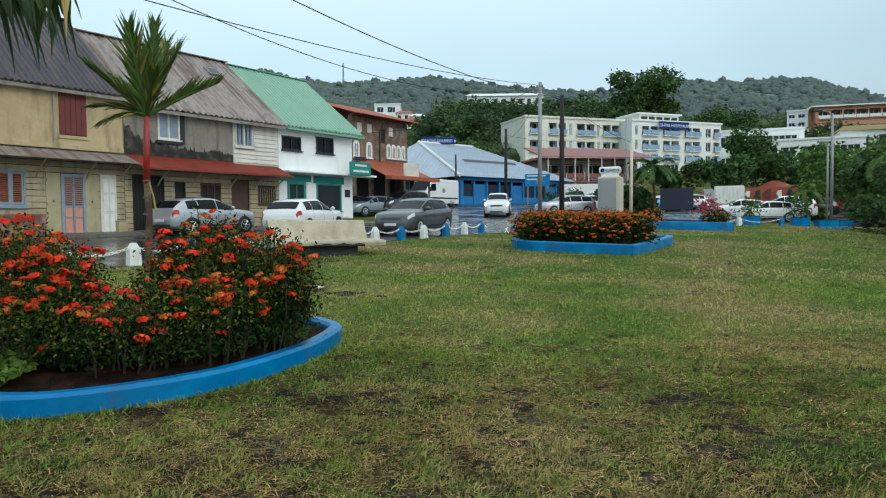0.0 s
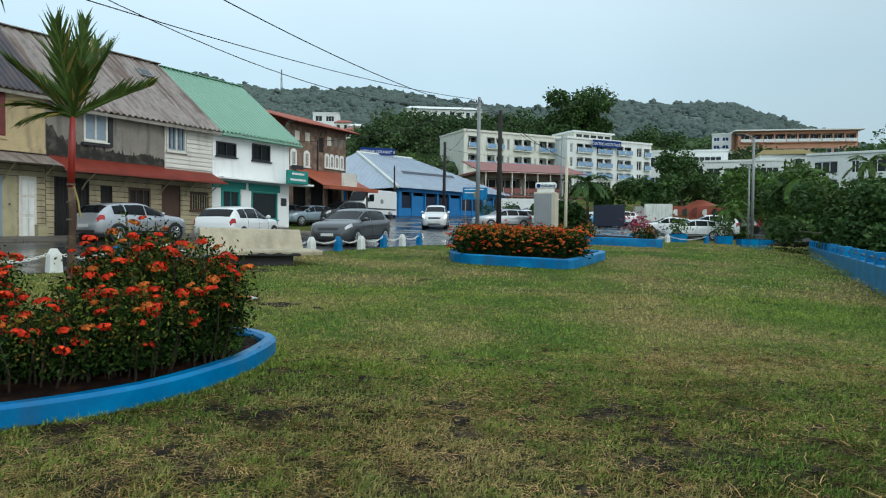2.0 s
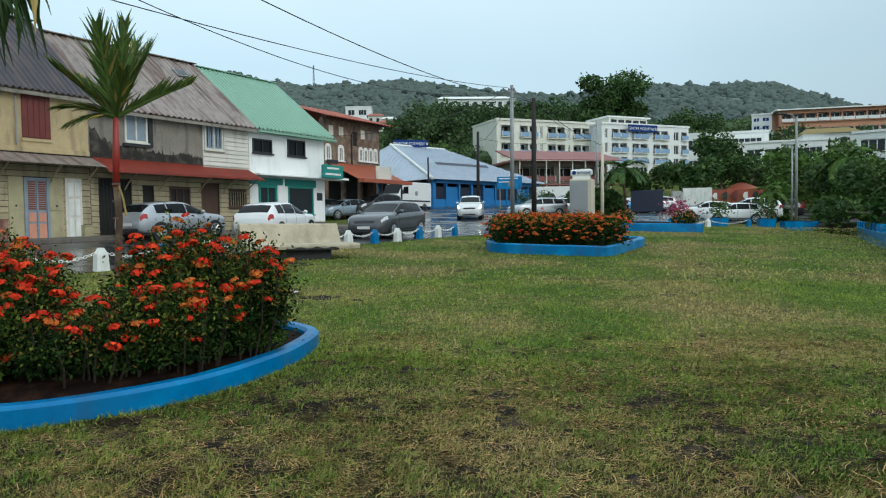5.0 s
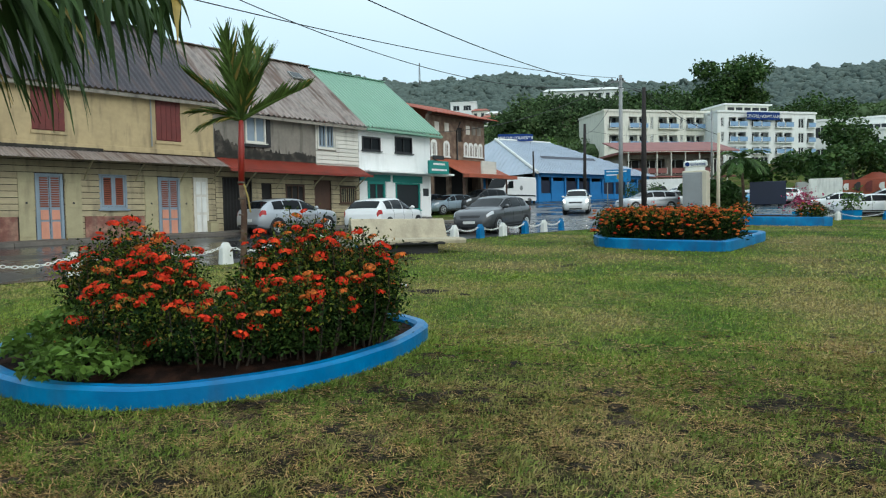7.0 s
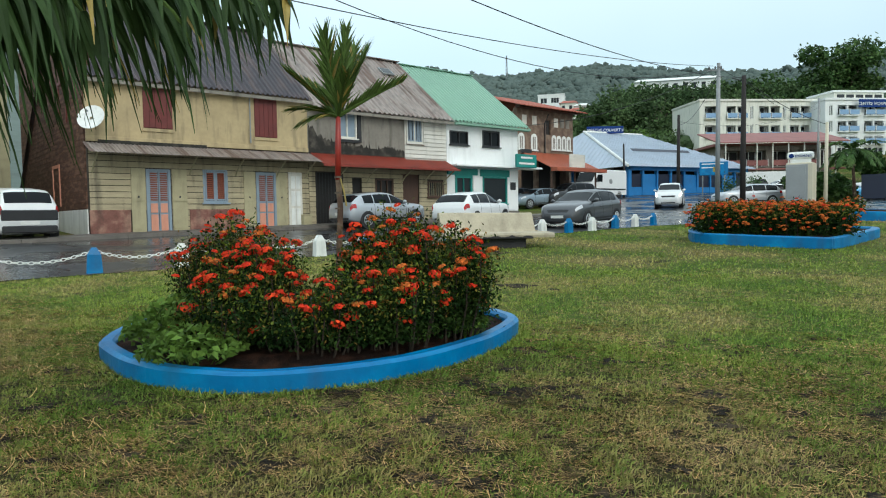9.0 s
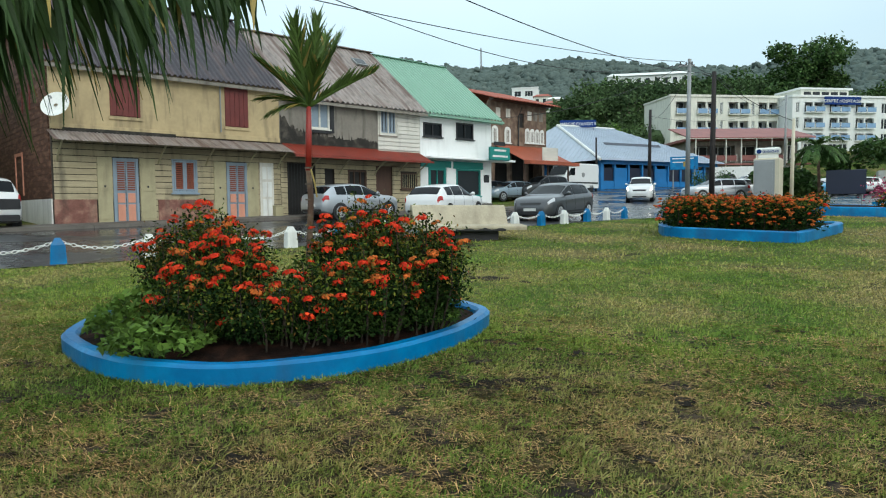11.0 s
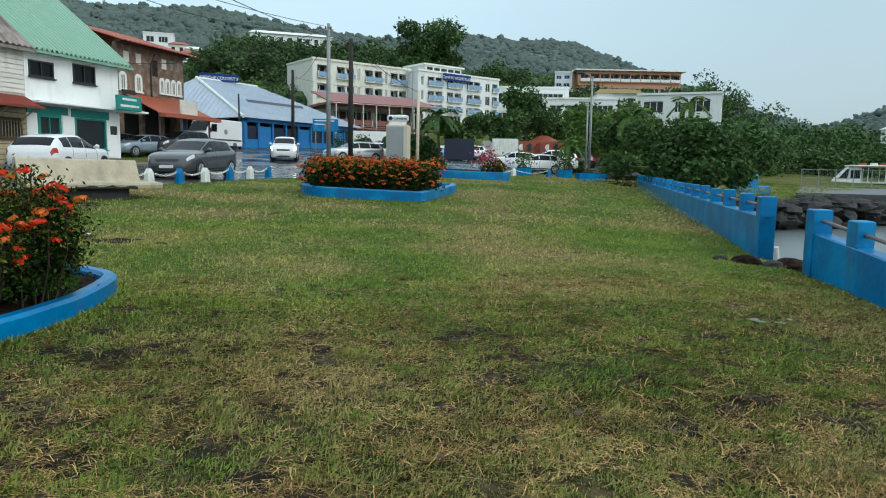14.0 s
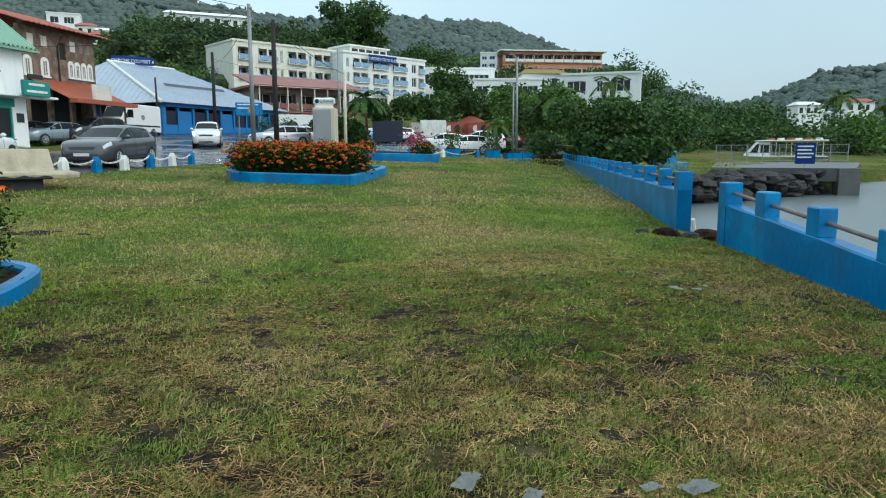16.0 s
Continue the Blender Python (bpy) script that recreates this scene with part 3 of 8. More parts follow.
def framed_window(parent, u0, u1, z0, z1, frame_mat, pane_mat, panes=2, proud=0.04, sill=True, name="window"):
    t = 0.07
    win = part(name, frame_ring(u0, u1, z0, z1, t, -proud, 0.1), frame_mat, parent)
    for i in range(1, panes):
        c = u0 + (u1 - u0) * i / panes
        part("mullion", Mesh().box(c - 0.03, c + 0.03, -proud + 0.01, 0.09, z0 + t, z1 - t), frame_mat, win)
    for i in range(panes):
        a, b = u0 + (u1 - u0) * i / panes, u0 + (u1 - u0) * (i + 1) / panes
        part("pane", Mesh().box(a + 0.035, b - 0.035, 0.03, 0.045, z0 + t, z1 - t), pane_mat, win)
    if sill:
        part("sill", Mesh().box(u0 - 0.05, u1 + 0.05, -0.12, -0.005, z0 - 0.06, z0 - 0.003), frame_mat, win)
    return win


def louvred(parent, u0, u1, z0, z1, frame_mat, slat_mat, y=-0.02, name="shutter"):
    """A pair of louvred leaves."""
    half = (u0 + u1) / 2
    for a, b in ((u0, half - 0.008), (half + 0.008, u1)):
        m = frame_ring(a, b, z0, z1, 0.06, y - 0.03, y + 0.03)
        leaf = part(name, m, frame_mat, parent)
        z = z0 + 0.07
        while z < z1 - 0.09:
            s = Mesh().rings([[(a + 0.06, y - 0.025, z), (b - 0.06, y - 0.025, z), (b - 0.06, y - 0.015, z), (a + 0.06, y - 0.015, z)],
                              [(a + 0.06, y + 0.01, z + 0.055), (b - 0.06, y + 0.01, z + 0.055), (b - 0.06, y + 0.02, z + 0.055), (a + 0.06, y + 0.02, z + 0.055)]])
            part("slat", s, slat_mat, leaf)
            z += 0.075


def double_door(parent, u0, u1, z0, z1, y=-0.02):
    """Two narrow leaves: louvres above, peach panels below, grey-blue frame."""
    d = Mesh()
    t = 0.09
    d.box(u0, u0 + t, y - 0.05, y + 0.06, z0, z1).box(u1 - t, u1, y - 0.05, y + 0.06, z0, z1).box(u0 + t, u1 - t, y - 0.05, y + 0.06, z1 - t, z1)
    door = part("door", d, M_GREYBLUE, parent, "grey-blue double door with peach panels and brick-red louvres")
    half = (u0 + u1) / 2
    zm = z0 + 0.46 * (z1 - z0)
    for a, b in ((u0 + t, half - 0.01), (half + 0.01, u1 - t)):
        part("stile", Mesh().box(a, b, y, y + 0.03, z0 + 0.02, z1 - t), M_GREYBLUE, door)
        part("panel", Mesh().box(a + 0.05, b - 0.03, y - 0.02, y - 0.003, z0 + 0.06, z0 + 0.62 * (zm - z0), 0.008), M_PEACH, door)
        part("panel", Mesh().box(a + 0.05, b - 0.03, y - 0.02, y - 0.003, z0 + 0.68 * (zm - z0), zm, 0.008), M_PEACH, door)
        z = zm + 0.1
        while z < z1 - t - 0.08:
            part("slat", Mesh().box(a + 0.05, b - 0.03, y - 0.022, y - 0.004, z, z + 0.05), M_LOUVRE, door)
            z += 0.078
    return door


def plank_shutter(parent, u0, u1, z0, z1, y=-0.06):
    """An outward-opened boarded door leaf folded flat against the wall, with ledges."""
    m = Mesh().box(u0, u1, y, y + 0.03, z0, z1)
    leaf = part("shutter", m, M_CREAMSH, parent, "pale cream ledged shutter leaf folded back")
    for za in (z0 + 0.18, z0 + 0.5 * (z1 - z0), z1 - 0.3):
        part("ledge", Mesh().box(u0 + 0.02, u1 - 0.02, y - 0.025, y - 0.002, za, za + 0.1), M_CREAMSH, leaf)
    n = 4
    part("hinge", Mesh().box((u0 + u1) / 2 - 0.04, (u0 + u1) / 2 + 0.02, y - 0.035, y - 0.027, z0 + 0.55 * (z1 - z0), z0 + 0.58 * (z1 - z0)), M_BLACKP, leaf)


def bracket(parent, u, z, reach, drop):
    m = Mesh()
    m.tube([(u, -0.02, z - drop), (u, -reach * 0.35, z - drop * 0.55), (u, -reach, z)], 0.03, 6)
    part("bracket", m, M_CREAMSH, parent)


def gable_roof(parent, u0, u1, ze, zr, yr, yback, material, over=0.35, pitch=0.19, label="", skew=0.0, name="roof"):
    slope = (zr - ze) / yr
    m = corrugated(Mesh(), u0, u1, -over, ze - over * slope + 0.05, yr, zr + 0.05, pitch, depth=0.1 if material is M_GREENROOF else 0.06, skew=skew)
    roof = part(name, m, material, parent, label)
    b = corrugated(Mesh(), u0 + skew, u1 + skew, yback, zr - (yback - yr) * slope, yr, zr + 0.05, pitch)
    part("rear_slope", b, material, roof)
    part("ridge_cap", Mesh().box(u0 + skew, u1 + skew, yr - 0.18, yr + 0.18, zr + 0.075, zr + 0.115), material, roof)
    part("fascia", Mesh().box(u0, u1, -over + 0.03, -over + 0.055, ze - over * slope - 0.13, ze - over * slope + 0.0), M_GREYW if material is not M_GREENROOF else M_GREENROOF, roof)
    return roof


def yellow_house():
    h = thing("house", "old two-storey cream wooden house with red shutters", "house", HOUSE, group="street houses")
    g = 1.12
    holes = [(-0.0, 0.88, g, 3.42), (2.04, 2.95, 2.26, 3.47), (4.1, 4.9, g, 3.42), (5.5, 6.1, g, 3.46)]
    low = wall_with_holes(Mesh(), -1.82, 6.43, g - 0.3, 4.3, 0, 0.18, holes)
    part("wall", low, M_GAP, h)
    top = wall_with_holes(Mesh(), -1.82, 6.43, 4.3, 6.55, -0.01, 0.18, [(-0.0, 1.0, 4.86, 6.27), (4.13, 5.08, 4.8, 6.29)])
    part("upper_wall", top, M_YWALL, h, "faded yellow rendered upper wall with stains")
    part("side_wall", Mesh().box(-1.82, -1.6, 0.2, 12.5, g + 0.9, 8.6), M_BROWNSIDE, h, "rusty brown clad side wall")
    part("side_plinth", Mesh().box(-1.86, -1.58, 0.2, 12.5, g - 0.4, g + 0.9), M_WHITE, h, "dirty white painted plinth")
    for v0, z0 in ((4.2, 2.2), (2.6, 5.2)):
        sw = part("window", Mesh().box(-1.88, -1.815, v0, v0 + 0.12, z0, z0 + 1.6).box(-1.88, -1.815, v0 + 1.2, v0 + 1.32, z0, z0 + 1.6).box(-1.88, -1.815, v0 + 0.12, v0 + 1.2, z0 + 1.48, z0 + 1.6), M_PEACH if z0 < 3 else M_SHRED, h)
        part("pane", Mesh().box(-1.835, -1.822, v0 + 0.12, v0 + 1.2, z0, z0 + 1.48), M_ROOMSHADE, sw)
    for k in range(38):
        z = g + 0.95 + 0.195 * k
        part("cladding_board", Mesh().box(-1.85, -1.815, 0.25, 12.45, z, z + 0.18), M_BROWNSIDE, h)
    part("rear_wall", Mesh().box(-1.6, 6.43, 12.3, 12.5, g, 6.5), M_BROWNSIDE, h)
    # sheet added behind the openings, painted with the shade of the room
    part("room_shade_sheet", Mesh().box(-1.58, 6.4, 2.2, 2.3, g, 6.4), M_ROOMSHADE, h)
    planks(h, -1.8, 6.42, 1.98, 4.05, holes, M_YPLANK)
    planks(h, 5.0, 6.42, 1.15, 1.98, holes, M_YPLANK)
    for a, b in ((-1.83, -0.55), (1.5, 3.55)):
        part("plinth", Mesh().box(a, b, -0.07, -0.002, g - 0.15, 1.99, 0.015), M_PINKP, h, "flaking dull red plinth panel")
    for a in (0.0, 4.1):
        double_door(h, a, a + 0.84, g + 0.06, 3.42)
    for a, b in ((-0.5, -0.03), (0.9, 1.42), (3.6, 4.06), (4.93, 5.42)):
        plank_shutter(h, a, b, g + 0.02, 3.44)
    w = framed_window(h, 2.02, 2.97, 2.24, 3.49, M_GREYBLUE, M_ROOMSHADE, 2)
    louvred(w, 2.1, 2.89, 2.32, 3.41, M_GREYBLUE, M_LOUVRE, -0.01)
    d = part("door", Mesh().box(5.5, 6.1, -0.05, 0.02, g + 0.04, 3.46, 0.01), M_WPLANK, h, "peeling white panel door")
    for za, zb in ((1.3, 2.0), (2.1, 2.7), (2.8, 3.3)):
        part("panel", Mesh().box(5.6, 5.78, -0.065, -0.052, za, zb, 0.006), M_WHITE, d)
        part("panel", Mesh().box(5.83, 6.01, -0.065, -0.052, za, zb, 0.006), M_WHITE, d)
    for a, b, c, e in ((0.0, 1.0, 4.86, 6.27), (4.13, 5.08, 4.8, 6.29)):
        s = part("shutter", Mesh().box(a, b, -0.02, 0.03, c, e), M_SHRED, h, "closed dark red board shutter")
        for k in range(5):
            x = a + (b - a) * k / 5
            part("board", Mesh().box(x + 0.008, x + (b - a) / 5 - 0.008, -0.045, -0.022, c + 0.02, e - 0.02, 0.005), M_SHRED, s)
        part("sill", Mesh().box(a - 0.05, b + 0.05, -0.05, -0.012, c - 0.12, c - 0.02), M_YWALL, s)
    part("moulding", Mesh().box(-1.84, 6.43, -0.06, -0.012, 4.3, 4.48, 0.01), M_YWALL, h)
    part("stain", Mesh().box(-1.5, 2.2, -0.066, -0.0615, 4.2, 4.36), M_BLACKST, h)
    aw = corrugated(Mesh(), -1.95, 6.55, -1.0, 3.86, -0.02, 4.25, 0.12, 0.02, 0.015)
    part("awning", aw, M_RUSTROOF, h, "low rusty tin awning over the ground floor")
    for u in (-1.7, 1.55, 3.3, 5.0, 6.3):
        bracket(h, u, 3.86, 0.85, 0.6)
    gable_roof(h, -2.0, 6.55, 6.62, 9.95, 4.1, 12.6, M_DARKROOF, 0.3, 0.2, "dark violet-brown corrugated tin roof")
    dish = thing("satellite_dish", "white round satellite dish fixed to the house corner", "satellite dish", HOUSE @ pose(-1.75, -0.45, 5.0, 62, 12, -40) @ Matrix.Diagonal((0.85, 0.85, 0.85, 1)))
    m = Mesh()
    rings = []
    for k in range(6):
        r = 0.07 + 0.085 * k
        rings.append([(r * math.cos(a), r * math.sin(a) * 1.1, 0.35 * r * r) for a in [2 * math.pi * j / 20 for j in range(20)]])
    m.rings(rings, False)
    m.rings([[(x, y, z - 0.015) for x, y, z in r] for r in rings], False)
    part("reflector", m, M_WHITE, dish, smooth=True)
    part("arm", Mesh().tube([(0, -0.45, 0.08), (0, -0.3, 0.4), (0, 0, 0.5)], 0.015, 6), M_STEEL, dish)
    part("receiver", Mesh().tube([(0, 0, 0.44), (0, 0, 0.56)], 0.035, 8), M_POLEG, dish)
    part("wall_mount", Mesh().tube([(0, 0, -0.02), (0, -0.1, -0.32)], 0.025, 6), M_STEEL, dish)
    pipe = Mesh().tube([(3.92, -0.09, 4.55), (3.92, -0.09, 6.4)], 0.03, 8)
    part("downpipe", pipe, M_POLEG, h)
    return h


def alley_house():
    h = thing("house", "pale cream rendered house at the end of the alley", "house", HOUSE, group="street houses")
    part("wall", wall_with_holes(Mesh(), -14, -2.0, 0.4, 8.4, 15.0, 15.3, [(-4.6, -3.6, 4.9, 6.3), (-4.5, -3.5, 1.3, 3.4), (-7.6, -6.6, 4.9, 6.3)]), M_CREAMSH, h)
    part("side_wall", Mesh().box(-2.25, -2.003, 15.3, 22, 0.4, 8.4), M_CREAMSH, h)
    for a, b, c, d in ((-4.6, -3.6, 4.9, 6.3), (-7.6, -6.6, 4.9, 6.3)):
        framed_window(h, a, b, c, d, M_WPLANK, M_ROOMSHADE, 2).location.y = 15.0
    part("door", Mesh().box(-4.5, -3.5, 15.08, 15.14, 1.3, 3.4), M_WOODD, h)
    part("roof", corrugated(Mesh(), -14.2, -1.8, 14.6, 8.35, 18.6, 10.2), M_RUSTROOF, h, "grey corrugated tin roof")


def grey_house():
    h = thing("house", "stained grey house with mould and a red tin awning", "house", HOUSE, group="street houses")
    g = 1.2
    holes = [(6.75, 8.1, g, 3.5), (8.55, 9.05, g, 3.3), (9.75, 10.75, 2.45, 3.3), (11.3, 12.25, g, 3.6), (12.75, 13.75, 2.5, 3.25)]
    part("wall", wall_with_holes(Mesh(), 6.45, 13.98, g - 0.3, 4.3, 0.02, 0.2, holes), M_GAP, h)
    up = wall_with_holes(Mesh(), 6.45, 11.45, 4.3, 6.4, 0.0, 0.2, [(7.87, 8.84, 5.0, 6.27)])
    part("upper_wall", up, M_GREYW, h)
    rb = random.Random(3)

    def stain(u0, u1, top_at, ya, yb):
        us = [u0 + (u1 - u0) * k / 90 for k in range(91)]
        return Mesh().rings([[(u, ya, 4.3), (u, ya, top_at(u)), (u, yb, top_at(u)), (u, yb, 4.3)] for u in us])
    part("mould_band", stain(6.47, 11.43, lambda u: 4.6 + 0.16 * noise.noise((u * 1.1, 0, 2)) + 0.22 * rb.random() ** 4 + (0.12 if u < 9 else 0), -0.006, -0.002), M_BLACKST, h, "black mould along the foot of the upper wall")
    part("mould_patch", stain(6.47, 7.3, lambda u: 5.4 - 0.75 * (u - 6.47) + 0.3 * noise.noise((u * 5, 1, 0)) + 0.1 * rb.random(), -0.009, -0.0065), M_BLACKST, h)
    part("upper_wall", wall_with_holes(Mesh(), 11.45, 13.98, 4.2, 6.4, 0.01, 0.2, [(11.55, 12.52, 5.0, 6.24)]), M_WPLANK, h)
    planks(h, 11.45, 13.97, 4.3, 6.3, [(11.5, 12.57, 4.95, 6.3)], M_WPLANK, -0.02, 0.19)
    part("rear_wall", Mesh().box(6.45, 13.98, 9.0, 9.2, g, 6.5), M_GREYW, h)
    part("room_shade_sheet", Mesh().box(6.47, 13.9, 2.2, 2.3, g, 6.4), M_ROOMSHADE, h)
    planks(h, 6.45, 13.97, 1.22, 4.1, holes, M_YPLANK, -0.012)
    gw = framed_window(h, 7.87, 8.84, 5.0, 6.27, M_WPLANK, M_GREYBLUE, 2)
    part("casing", Mesh().box(8.86, 9.04, -0.09, -0.01, 4.85, 6.36).box(7.8, 8.86, -0.09, -0.01, 4.82, 4.93), M_BLACKP, gw, "black weathered window casing")
    win = framed_window(h, 11.55, 12.52, 5.0, 6.24, M_WPLANK, M_ROOMSHADE, 2)
    louvred(win, 11.62, 12.0, 5.07, 6.17, M_GREYBLUE, M_BLACKST, 0.02)
    louvred(win, 12.08, 12.45, 5.07, 6.17, M_GREYBLUE, M_BLACKST, 0.02)
    framed_window(h, 9.75, 10.75, 2.45, 3.3, M_WOODD, M_ROOMSHADE, 3)
    w2 = framed_window(h, 12.75, 13.75, 2.5, 3.25, M_WOODD, M_ROOMSHADE, 2)
    for k in range(7):
        part("bar", Mesh().box(12.85 + k * 0.13, 12.87 + k * 0.13, -0.05, -0.035, 2.55, 3.2), M_CREAMSH, w2)
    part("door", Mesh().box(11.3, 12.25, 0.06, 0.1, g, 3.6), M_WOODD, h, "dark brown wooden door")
    # two near-black boxes, the doorway shade put into their colour
    part("door", Mesh().box(8.55, 9.05, 0.12, 0.15, g, 3.3), M_ROOMSHADE, h)
    gate = part("door", Mesh().box(6.75, 8.1, 0.12, 0.15, g, 3.5), M_ROOMSHADE, h, "doorway behind a metal grille, its shade painted near black")
    for k in range(10):
        part("bar", Mesh().box(6.79 + k * 0.14, 6.81 + k * 0.14, -0.03, -0.01, g, 3.5), M_BLACKP, gate)
    aw = corrugated(Mesh(), 6.55, 11.4, -1.05, 3.78, -0.02, 4.28, 0.16, 0.025, 0.015)
    part("awning", aw, M_REDTIN, h, "bright red corrugated tin awning")
    part("awning", corrugated(Mesh(), 11.4, 13.95, -1.05, 3.72, -0.02, 4.22, 0.16, 0.025, 0.015), M_REDTIN, h, "weathered red corrugated tin awning")
    part("awning_edge", Mesh().box(6.55, 13.95, -1.07, -1.055, 3.69, 3.78), M_REDTIN, h)
    for u in (7.8, 9.3, 11.2, 12.5, 13.7):
        bracket(h, u, 3.72, 0.9, 0.6)
    roof = gable_roof(h, 6.56, 14.2, 6.42, 9.66, 4.1, 9.4, M_RUSTROOF, 0.4, 0.26, "rust-streaked grey corrugated tin roof")
    s = part("skylight", Mesh().box(-0.35, 0.35, -0.3, 0.3, 0.0, 0.09, 0.01), M_POLEG, roof)
    s.matrix_basis = pose(12.55, 2.9, 8.82, 38, 0, 0)
    part("pane", Mesh().box(-0.28, 0.28, -0.23, 0.23, 0.092, 0.1), M_GLASS, s)
    box = thing("utility_box", "cream plastic meter box against the house wall", "meter box", HOUSE @ pose(6.2, -0.2, 0))
    part("body", Mesh().box(-0.17, 0.17, -0.1, 0.16, 1.15, 1.7, 0.02), M_CREAMSH, box)
    part("lid", Mesh().box(-0.19, 0.19, -0.12, 0.17, 1.703, 1.75, 0.01), M_CREAMSH, box)
    return h


def white_house():
    h = thing("house", "white rendered house with mint-green tin roof and teal shopfront", "house", HOUSE, group="street houses")
    g = 1.3
    holes = [(14.2, 15.4, 5.08, 5.75), (16.4, 17.62, 5.08, 5.9), (14.5, 15.65, g, 3.6), (16.4, 18.1, 2.2, 3.55)]
    part("wall", wall_with_holes(Mesh(), 14.0, 19.0, g - 0.3, 6.35, 0, 0.2, holes), M_WHOUSE, h)
    part("side_wall", Mesh().rings([[(u, 0.2, g - 0.3), (u, 8.8, g - 0.3), (u, 8.8, 6.2), (u, 4.1, 9.2), (u, 0.2, 6.3)] for u in (18.8, 19.0)]), M_WHOUSE, h)
    part("rear_wall", Mesh().box(14.0, 18.8, 8.8, 9.0, g, 6.3), M_WHOUSE, h)
    part("room_shade_sheet", Mesh().box(14.02, 18.78, 2.4, 2.5, g, 6.3), M_ROOMSHADE, h)
    framed_window(h, 14.2, 15.4, 5.08, 5.75, M_BLACKP, M_CARGLASS, 2)
    framed_window(h, 16.4, 17.62, 5.08, 5.9, M_BLACKP, M_CARGLASS, 2)
    part("band", Mesh().box(13.99, 16.0, -0.06, -0.002, 3.6, 3.92), M_TEAL, h, "teal painted shop band")
    part("band", Mesh().box(16.2, 18.3, -0.06, -0.002, 3.56, 3.92), M_TEAL, h)
    part("canopy", Mesh().box(13.99, 20.1, -0.75, -0.003, 3.98, 4.08, 0.015), M_WHOUSE, h)
    d = part("door", Mesh().box(14.5, 14.62, -0.04, 0.1, g, 3.6).box(15.53, 15.65, -0.04, 0.1, g, 3.6).box(14.62, 15.53, -0.04, 0.1, 3.45, 3.6).box(15.05, 15.1, -0.02, 0.08, g, 3.45), M_TEAL, h, "teal framed glass shop door")
    part("pane", Mesh().box(14.62, 15.53, 0.04, 0.05, g, 3.45), M_GLASS, d)
    framed_window(h, 16.38, 18.12, 2.18, 3.55, M_TEAL, M_GLASS, 1)
    shelf = Mesh()
    for k in range(3):
        shelf.box(16.6, 17.9, 0.25, 0.5, 2.35 + 0.33 * k, 2.38 + 0.33 * k)
    part("shelf", shelf, M_WPLANK, h)
    for a in (15.7, 18.15):
        part("pilaster", Mesh().box(a, a + 0.55, -0.05, -0.003, g + 0.55, 3.56), M_WHOUSE, h)
    part("plinth", Mesh().box(15.7, 19.0, -0.08, -0.055, g - 0.2, g + 0.5), M_PAVE, h)
    part("notice", Mesh().box(18.35, 18.75, -0.07, -0.053, 2.9, 3.3), M_BLACKP, h)
    ac = part("air_conditioner", Mesh().box(19.02, 19.3, 0.3, 1.1, 2.6, 3.2, 0.02), M_WHITE, h, "white outdoor air-conditioning unit")
    gable_roof(h, 14.2, 19.5, 6.42, 9.58, 4.1, 9.2, M_GREENROOF, 0.42, 0.24, "mint-green ribbed tin roof")
    part("gutter", Mesh().box(14.2, 19.5, -0.5, -0.43, 6.0, 6.1), M_GREENROOF, h)
    return h


def arch_window(parent, u, w, z0, z1, y=-0.03):
    pts = [(u - w / 2, z0), (u + w / 2, z0)] + [(u + w / 2 * math.cos(a), z1 - w / 2 + w / 2 * math.sin(a)) for a in [math.pi * k / 8 for k in range(9)]]
    win = part("window", Mesh().extrude(pts, y, y + 0.028), M_WHITE, parent, "white arched blind window")
    part("sill", Mesh().box(u - w / 2 - 0.04, u + w / 2 + 0.04, y - 0.05, y + 0.028, z0 - 0.06, z0 - 0.003), M_WHITE, win)
    for k in range(2):
        part("slat", Mesh().box(u - w * 0.2 + k * w * 0.25, u - w * 0.05 + k * w * 0.25, y - 0.008, y - 0.002, z0 + 0.05, z1 - 0.18), M_GREYW, win)


